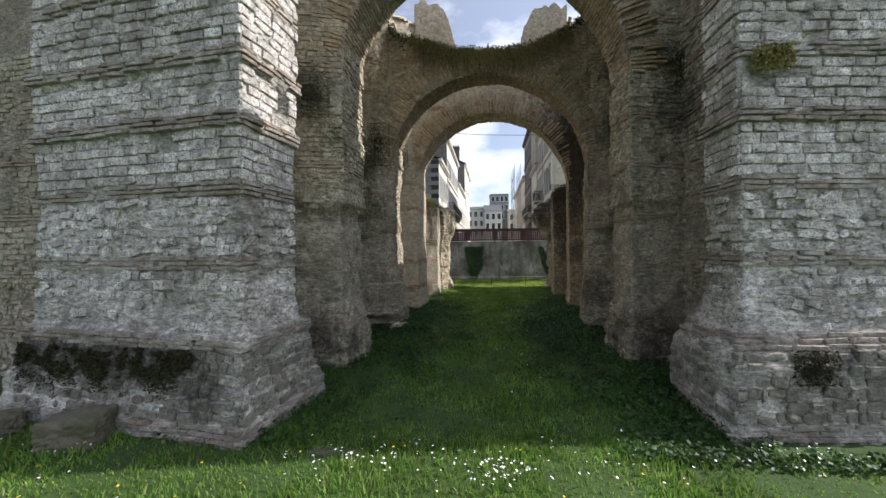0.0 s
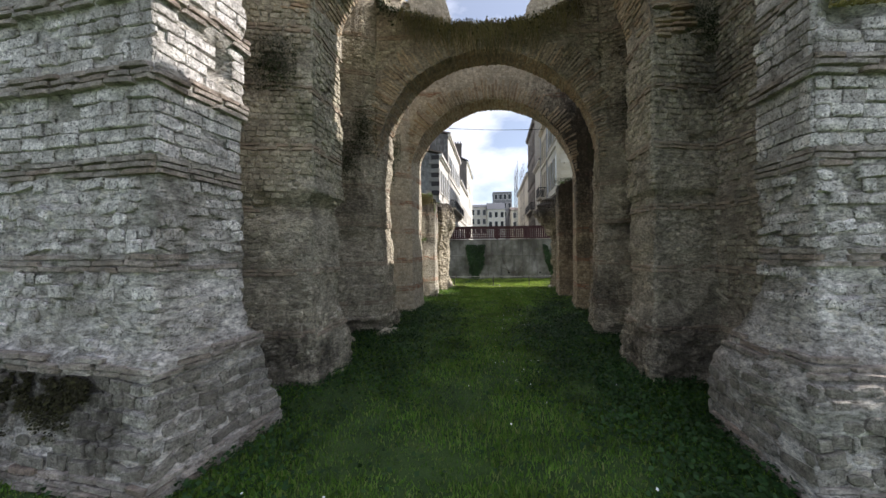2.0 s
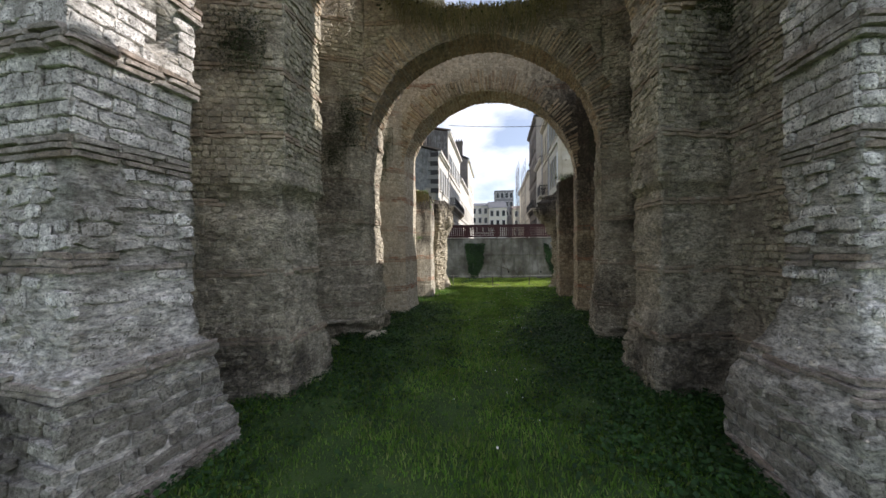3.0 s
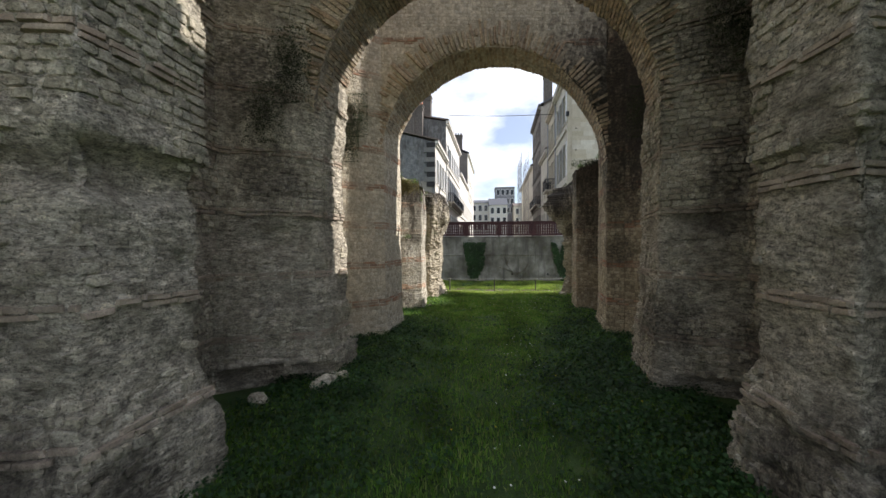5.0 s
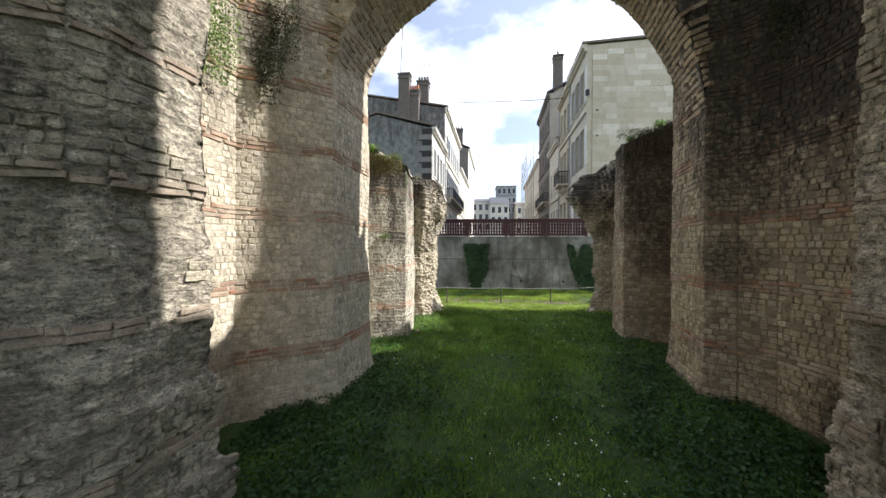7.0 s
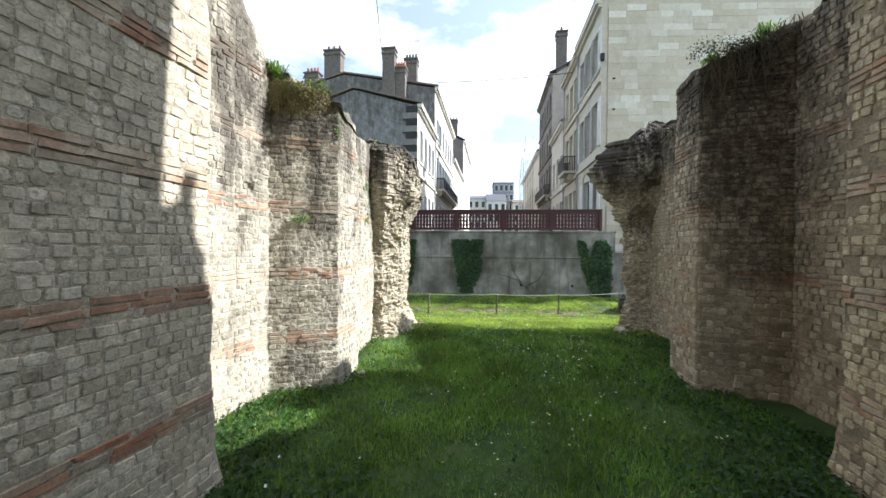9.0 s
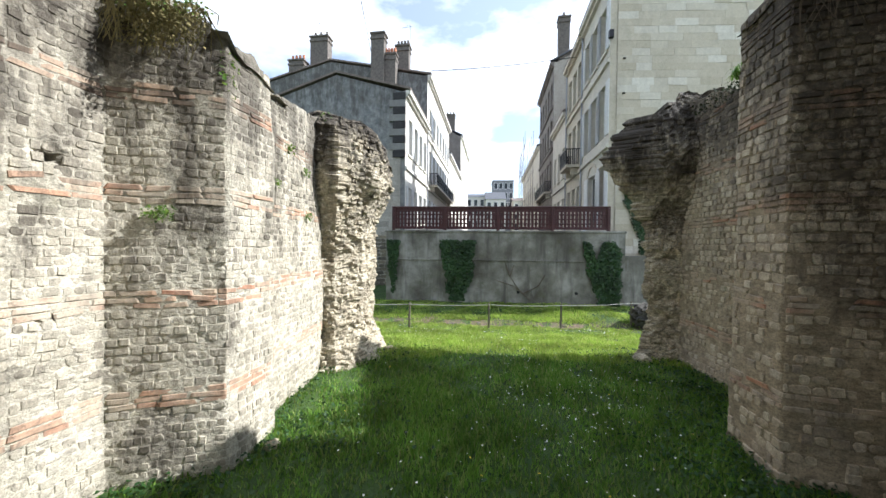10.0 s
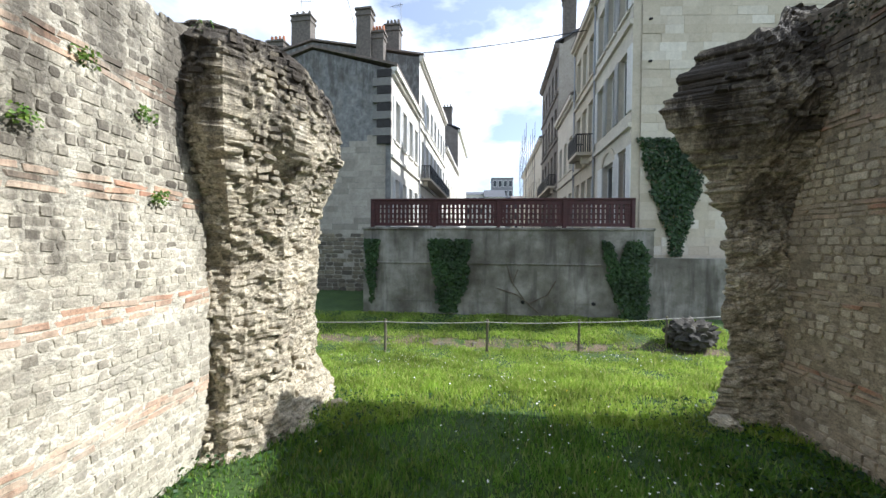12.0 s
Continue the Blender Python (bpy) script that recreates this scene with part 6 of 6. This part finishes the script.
# ivy on the corner house's gable
ivy_patch("ivy", (0, 31.52, 0), (1, 0.06, 0), (0.06, -1, 0), (7.8, 11.0, 2.3, 7.2,
          lambda s, z: min(1.0, 2.2 * min(s - np.interp(z, (2.5, 5.0, 7.1), (9.15, 8.3, 7.75)), np.interp(z, (2.5, 5.5, 7.1), (9.75, 10.5, 10.2)) - s), (7.15 - z) * 5)), 9000,
          "dense dark ivy climbing the gable", ivr)


# ---- stones, plants, flowers ----
def boulder(name, x, y, z, sx, sy, sz, turn, seed, label, material=None, square=0.0, cat="stone", group="", craggy=1.0):
    bm = bmesh.new()
    bmesh.ops.create_icosphere(bm, subdivisions=4, radius=0.5)
    for v in bm.verts:
        c = v.co.normalized()
        if square:
            m = max(abs(c.x), abs(c.y), abs(c.z))
            c = c.lerp(c / m, square) * 0.9
        n = 1 + 0.25 * (1 - 0.8 * square) * noise.noise(c * 1.6 + Vector((seed, 0, 0))) + craggy * 0.16 * (1 - 0.6 * square) * noise.noise(c * 4 + Vector((0, seed, 0))) + craggy * 0.08 * noise.noise(c * 9)
        v.co = Vector((c.x * sx, c.y * sy, c.z * sz)) * 0.5 * n
    ob = part(name, bm, material or M_LOOSE, None)
    ob.matrix_basis = pose(x, y, z, 0, 0, turn)
    return tagged(ob, label, cat, group)


M_CRAG = stone_material("dark_boulder", ((0.03, 0.028, 0.024), (0.08, 0.072, 0.06)), 0.6, moss=0.15, spread=False, bump=1.0)
boulder("fallen_block", -5.1, 3.95, 0.17, 0.72, 0.52, 0.46, 18, 3, "mossy squared stone block fallen in the grass", square=1.0)
boulder("fallen_block", -6.35, 4.05, 0.12, 0.5, 0.4, 0.42, -30, 7, "broken mossy stone lying at the plinth", square=0.5)
boulder("stone_slab", -1.3, 3.98, -0.012, 1.5, 0.2, 0.07, -3, 5, "flat pale stone slab sunk in the grass", square=0.8)
boulder("boulder", 8.15, 28.9, -0.1, 1.5, 1.0, 0.95, 10, 9, "dark rubble boulder beside the fence", M_CRAG, craggy=2.6)
for bx, by, bs, sd in ((-2.35, 10.55, 0.30, 1), (-2.2, 10.9, 0.24, 2), (-2.45, 10.35, 0.22, 3), (-3.15, 9.75, 0.26, 4), (-1.05, 22.9, 0.24, 5), (-1.2, 22.2, 0.20, 6), (5.0, 23.0, 0.3, 8),
                       (-2.35, 14.0, 0.2, 10), (-1.6, 18.9, 0.16, 11)):
    boulder("fallen_stone", bx, by, ground_z(bx, by) + bs * 0.25, bs * 1.3, bs, bs * 0.75, sd * 40, sd, "small pale stone fallen at the wall foot", M_RUBBLE_STONE, group="stones fallen at the wall feet")
for k in range(9):
    bx = -2.2 + 1.15 * k + 0.5 * noise.noise(Vector((k, 0, 0)))
    boulder("trench_stone", bx, 28.75 + 0.2 * math.sin(k * 2.1), ground_z(bx, 28.7) - 0.01, 0.34, 0.2, 0.12, k * 25, 20 + k, "earthy stone on the excavated trench edge", M_LOOSE, group="stones along the trench")

M_FRESH = leaf_material("fresh_leaves", ((0.08, 0.17, 0.03), (0.13, 0.24, 0.04), (0.22, 0.30, 0.06)), 0.45, 0.35)
M_DRY = leaf_material("dry_growth", ((0.16, 0.14, 0.06), (0.26, 0.22, 0.10), (0.12, 0.12, 0.05)), 0.8, 0.2)
M_DARKGROWTH = leaf_material("dark_growth", ((0.022, 0.036, 0.014), (0.035, 0.05, 0.018), (0.05, 0.06, 0.022)), 0.7, 0.15)
pr = np.random.default_rng(33)


def tuft(name, x, y, z, rad, height, count, material, label, droop=0.45, wide=0.011):
    """Blades that spring from one point and bend over."""
    a = pr.uniform(0, 2 * math.pi, count)
    reach = rad * pr.uniform(0.3, 1.0, count)
    up = height * pr.uniform(0.4, 1.0, count)
    root = np.array((x, y, z)) + pr.normal(0, rad * 0.15, (count, 3)) * (1, 1, 0.3)
    side = np.stack((-np.sin(a), np.cos(a), 0 * a), 1) * wide
    d = np.stack((np.cos(a), np.sin(a), 0 * a), 1)
    mid = root + d * (reach * 0.5)[:, None] + np.stack((0 * a, 0 * a, up), 1)
    tip = root + d * reach[:, None] + np.stack((0 * a, 0 * a, up * (1 - droop * 1.6)), 1)
    v = np.stack((root - side * 0.5, root + side * 0.5, mid + side, mid - side, tip), 1).reshape(-1, 3)
    k = np.arange(count)[:, None] * 5
    return tagged(joined(name, v, np.concatenate((k + [0, 1, 2], k + [0, 2, 3], k + [3, 2, 4])), material), label, "plant")


def mat_of_leaves(name, centre, size, count, leaf, material, label, normal=(0, -0.6, 0.8), cat="plant", kind=""):
    p = np.array(centre) + np.clip(pr.normal(0, 0.9, (count, 3)), -1.5, 1.5) * np.array(size) * 0.5
    v, f = leaves(p[:, 0], p[:, 1], p[:, 2], pr.uniform(*leaf, count), normal, pr, 0.7)
    return tagged(joined(name, v, f, material), label, cat, kind=kind)


mat_of_leaves("wall_shrub", (-2.6, 18.2, 5.28), (0.8, 0.3, 0.14), 900, (0.02, 0.05), M_FRESH, "yellow-green leafy growth spilling over the wall top")
tuft("fern_tuft", -2.85, 18.05, 5.4, 0.36, 0.26, 110, M_FRESH, "green fern tuft on the broken wall top")
mat_of_leaves("wall_ivy", (-2.6, 18.06, 5.08), (0.9, 0.14, 0.36), 2600, (0.015, 0.045), M_DRY, "dry brown roots and growth hanging over the wall", kind="stuff")
mat_of_leaves("wall_shrub", (-1.92, 18.48, 4.65), (0.1, 0.14, 0.34), 300, (0.03, 0.06), M_FRESH, "yellow-green plant rooted in the wall corner")
mat_of_leaves("wall_plant", (-2.42, 18.1, 3.0), (0.22, 0.08, 0.12), 200, (0.02, 0.04), M_FRESH, "small green plant growing from the wall joints", kind="stuff")
tuft("fern_tuft", -2.1, 21.5, 5.1, 0.3, 0.28, 70, M_FRESH, "fresh green tuft rooted on the wall top")
mat_of_leaves("wall_ivy", (-2.1, 21.52, 4.8), (0.14, 0.1, 0.45), 220, (0.02, 0.05), M_DRY, "dry stems hanging from the wall top", kind="stuff")
tuft("fern_tuft", -1.55, 21.95, 4.7, 0.16, 0.16, 40, M_FRESH, "small green tuft on the rubble")
for px, py, pz in ((-2.1, 20.2, 4.3), (-2.1, 19.8, 3.65), (-2.1, 20.7, 4.0), (-2.15, 20.9, 3.2)):
    mat_of_leaves("wall_plant", (px, py, pz), (0.06, 0.12, 0.10), 70, (0.02, 0.045), M_FRESH, "small green plant growing from the wall joints", (1, 0, 0.3), kind="stuff")
for px, py, pz, s in ((-2.9, 17.0, 6.9, 0.2), (5.45, 18.7, 6.1, 0.26), (5.75, 17.9, 6.45, 0.22), (4.75, 18.95, 5.82, 0.2), (5.9, 21.5, 5.85, 0.25), (5.6, 23.4, 5.75, 0.2)):
    tuft("fern_tuft", px, py, pz, s, s, 60, M_FRESH, "green tuft growing on the broken wall top")
mat_of_leaves("wall_growth", (5.2, 18.78, 5.98), (1.1, 0.3, 0.2), 2600, (0.015, 0.045), M_DARKGROWTH, "dark brambly growth over the wall top", kind="stuff")
mat_of_leaves("wall_growth", (5.6, 23.3, 5.7), (0.4, 0.2, 0.14), 900, (0.02, 0.06), M_DARKGROWTH, "dark mossy growth over the broken wall end", kind="stuff")
mat_of_leaves("wall_growth", (5.9, 21.8, 5.7), (0.2, 1.4, 0.22), 900, (0.02, 0.06), M_DARKGROWTH, "dark mossy growth along the wall top", kind="stuff")
# growth on the arches
for cx, cy, cz, sx, sz, n in ((-3.0, 10.42, 5.9, 0.6, 0.9, 900), (-3.35, 10.25, 5.0, 0.5, 0.7, 500), (-2.95, 13.75, 6.3, 0.45, 0.8, 900), (-3.1, 13.65, 5.5, 0.35, 0.7, 600), (4.75, 14.1, 6.2, 0.35, 0.9, 700),
                              (-3.45, 6.78, 5.8, 0.7, 0.6, 700), (4.6, 7.78, 6.6, 0.6, 0.6, 700), (4.7, 10.6, 6.2, 0.6, 1.0, 900)):
    mat_of_leaves("wall_growth", (cx, cy - 0.03, cz), (sx, 0.10, sz), 4 * n, (0.012, 0.034), M_DARKGROWTH, "dark green growth clinging to the old masonry", (0.2, -0.9, 0.4), kind="stuff")
mat_of_leaves("wall_growth", (-3.34, 12.95, 5.7), (0.12, 0.5, 0.9), 2000, (0.014, 0.04), M_FRESH, "sunlit moss and grass clinging to the wall", (0.9, -0.3, 0.4), kind="stuff")
# overgrown crest of the second arch, roots hanging in front
gx2 = pr.uniform(-2.6, 3.8, 5200)
p = np.stack((gx2, np.interp(gx2, (-2.6, 3.8), (10.68, 11.05)) + pr.normal(0.02, 0.10, 5200), np.array([top_2(q) for q in gx2]) - np.abs(pr.normal(0.0, 0.22, 5200)) + 0.05), 1)
v, f = leaves(p[:, 0], p[:, 1], p[:, 2], pr.uniform(0.03, 0.08, 5200), (0, -0.5, 0.8), pr, 0.8)
tagged(joined("crest_growth", v, f, M_DARKGROWTH), "dark straggling growth over the crest of the arch", "plant", kind="stuff")


def hanging_stems(name, count, x0, x1, face, crest, reach, material, label):
    """Dry stems that hang from a crest over an upright face: face(x) is its plan line, crest(x) its top."""
    sx = pr.uniform(x0, x1, count)
    sy = np.array([face(q) for q in sx]) - pr.uniform(0.02, 0.10, count)
    sz = np.array([crest(q) for q in sx]) + pr.uniform(-0.1, 0.08, count)
    ln, w = pr.uniform(*reach, count), pr.uniform(0.004, 0.012, count)
    sway, bow = pr.normal(0, 0.13, count), pr.normal(0, 0.09, count)
    rows = [np.stack((sx + bow * f * (1 - f) * 4 + sway * f + side * w * (1 - 0.5 * f), sy - 0.03 * f, sz - ln * f), 1) for f in (0.0, 0.5, 1.0) for side in (-1, 1)]
    v = np.stack(rows, 1).reshape(-1, 3)
    k = np.arange(count)[:, None] * 6
    tagged(joined(name, v, np.concatenate((k + [0, 1, 3], k + [0, 3, 2], k + [2, 3, 5], k + [2, 5, 4])), material), label, "plant", kind="stuff")


hanging_stems("hanging_roots", 700, -1.9, 3.2, lambda x: float(np.interp(x, (-2.6, 3.8), (10.6, 10.97))), top_2, (0.25, 0.95), M_DRY, "dry brown roots hanging over the arch front")
hanging_stems("hanging_creeper", 110, 4.6, 5.85, lambda x: float(np.interp(x, (4.5, 5.86), (18.86, 18.6))), lambda x: float(np.interp(x, (4.5, 5.0, 5.9), (5.75, 6.0, 6.35))), (0.2, 0.9), M_STEM, "brown creeper stems hanging over the dark pier")
hanging_stems("hanging_roots", 160, -2.85, -2.0, lambda x: float(np.interp(x, (-2.92, -1.86), (17.94, 18.38))), lambda x: 5.3, (0.15, 0.6), M_DRY, "dry roots hanging over the sunlit wall corner")
# moss cushions on the plinth
M_MOSS = leaf_material("black_brown_moss", ((0.014, 0.012, 0.007), (0.028, 0.026, 0.011), (0.05, 0.048, 0.018)), 0.9, 0.05)
mx = pr.uniform(-6.95, -3.75, 15000)
mz = 1.10 - np.abs(pr.normal(0, 0.22, 15000)) + 0.12 * np.array([noise.noise(Vector((q * 1.6, 2, 0))) for q in mx])
keepm = np.array([noise.noise(Vector((a * 2.5, b * 3.5, 1))) + 0.6 * noise.noise(Vector((a * 7, b * 8, 4))) > -0.12 + 0.5 * max(0.0, 0.75 - b) for a, b in zip(mx, mz)])
mx, mz = mx[keepm], mz[keepm]
my = np.interp(mx, (-6.95, -3.12), (4.78, 4.34)) - np.interp(mz, (0.3, 1.15), (0.30, 0.13)) - pr.uniform(0.02, 0.08, len(mx))
v, f = leaves(mx, my, mz, pr.uniform(0.015, 0.04, len(mx)), (0, -0.7, 0.7), pr, 0.6)
tagged(joined("plinth_moss", v, f, M_MOSS), "dark moss cushions along the plinth", "moss", kind="stuff")
mat_of_leaves("plinth_moss", (4.35, 4.60, 0.95), (0.35, 0.05, 0.28), 900, (0.015, 0.04), M_MOSS, "dark moss patch on the plinth", (0, -0.8, 0.5), "moss", "stuff")
# dry straw on the east pier
M_STRAW = leaf_material("yellow_straw_moss", ((0.20, 0.17, 0.055), (0.30, 0.25, 0.09), (0.17, 0.16, 0.05)), 0.9, 0.1)
mat_of_leaves("straw_growth", (4.2, 4.95, 5.1), (0.34, 0.05, 0.22), 900, (0.02, 0.06), M_STRAW, "dry straw-coloured growth hanging from the pier", (0, -0.9, 0.3), kind="stuff")

# daisies and dandelions
M_PETAL = plain_material("white_petals", (0.78, 0.78, 0.76), 0.6, vary=0.05, scale=30, bump=0)
M_YELLOWFLOWER = plain_material("yellow_petals", (0.70, 0.52, 0.03), 0.6, vary=0.1, scale=30, bump=0)


def flowers(name, x, y, size, material, label):
    n = len(x)
    z = lookup(_gz, x, y) + pr.uniform(0.06, 0.15, n)
    r = size * pr.uniform(0.7, 1.2, n)
    ang = np.arange(6) * math.pi / 3
    tilt = pr.normal(0, 0.3, (n, 2))
    ring = np.stack([np.stack((x + r * math.cos(a), y + r * math.sin(a), z + r * (tilt[:, 0] * math.cos(a) + tilt[:, 1] * math.sin(a)) + 0.3 * r), 1) for a in ang] + [np.stack((x, y, z), 1)], 1).reshape(-1, 3)
    k = np.arange(n)[:, None] * 7
    tagged(joined(name, ring, np.concatenate([k + [i, (i + 1) % 6, 6] for i in range(6)]), material), label, "flowers", kind="stuff")


fx, fy = [], []
for cx, cy, sx, sy, n in ((-1.0, 3.75, 0.6, 0.15, 70), (0.35, 3.62, 0.2, 0.10, 60), (-5.6, 3.3, 0.8, 0.4, 70), (3.9, 4.1, 0.4, 0.2, 40), (1.6, 3.95, 0.6, 0.3, 25), (1.2, 8, 0.8, 2.0, 40), (1.6, 12.5, 0.5, 1.2, 60),
                          (2.6, 20.3, 0.9, 1.3, 150), (3.4, 21.3, 0.8, 0.8, 80), (1.0, 21, 1.5, 1.5, 60), (-0.9, 26.3, 0.9, 0.5, 60), (5.2, 27.3, 0.8, 0.3, 60), (1.8, 25, 2.2, 1.0, 70), (2.2, 24.6, 0.3, 0.1, 20), (1.0, 17, 1.3, 2.0, 70)):
    fx.append(pr.normal(cx, sx, n))
    fy.append(pr.normal(cy, sy, n))
fx, fy = np.concatenate(fx), np.concatenate(fy)
flowers("daisies", fx, fy, 0.013, M_PETAL, "small white daisies scattered in the grass")
yx, yy = pr.uniform(-6, 6, 60), pr.uniform(2.2, 4.0, 60)
flowers("dandelions", np.concatenate((yx, pr.uniform(-2, 4.5, 50))), np.concatenate((yy, pr.uniform(9, 24, 50))), 0.014, M_YELLOWFLOWER, "small yellow flowers in the grass")
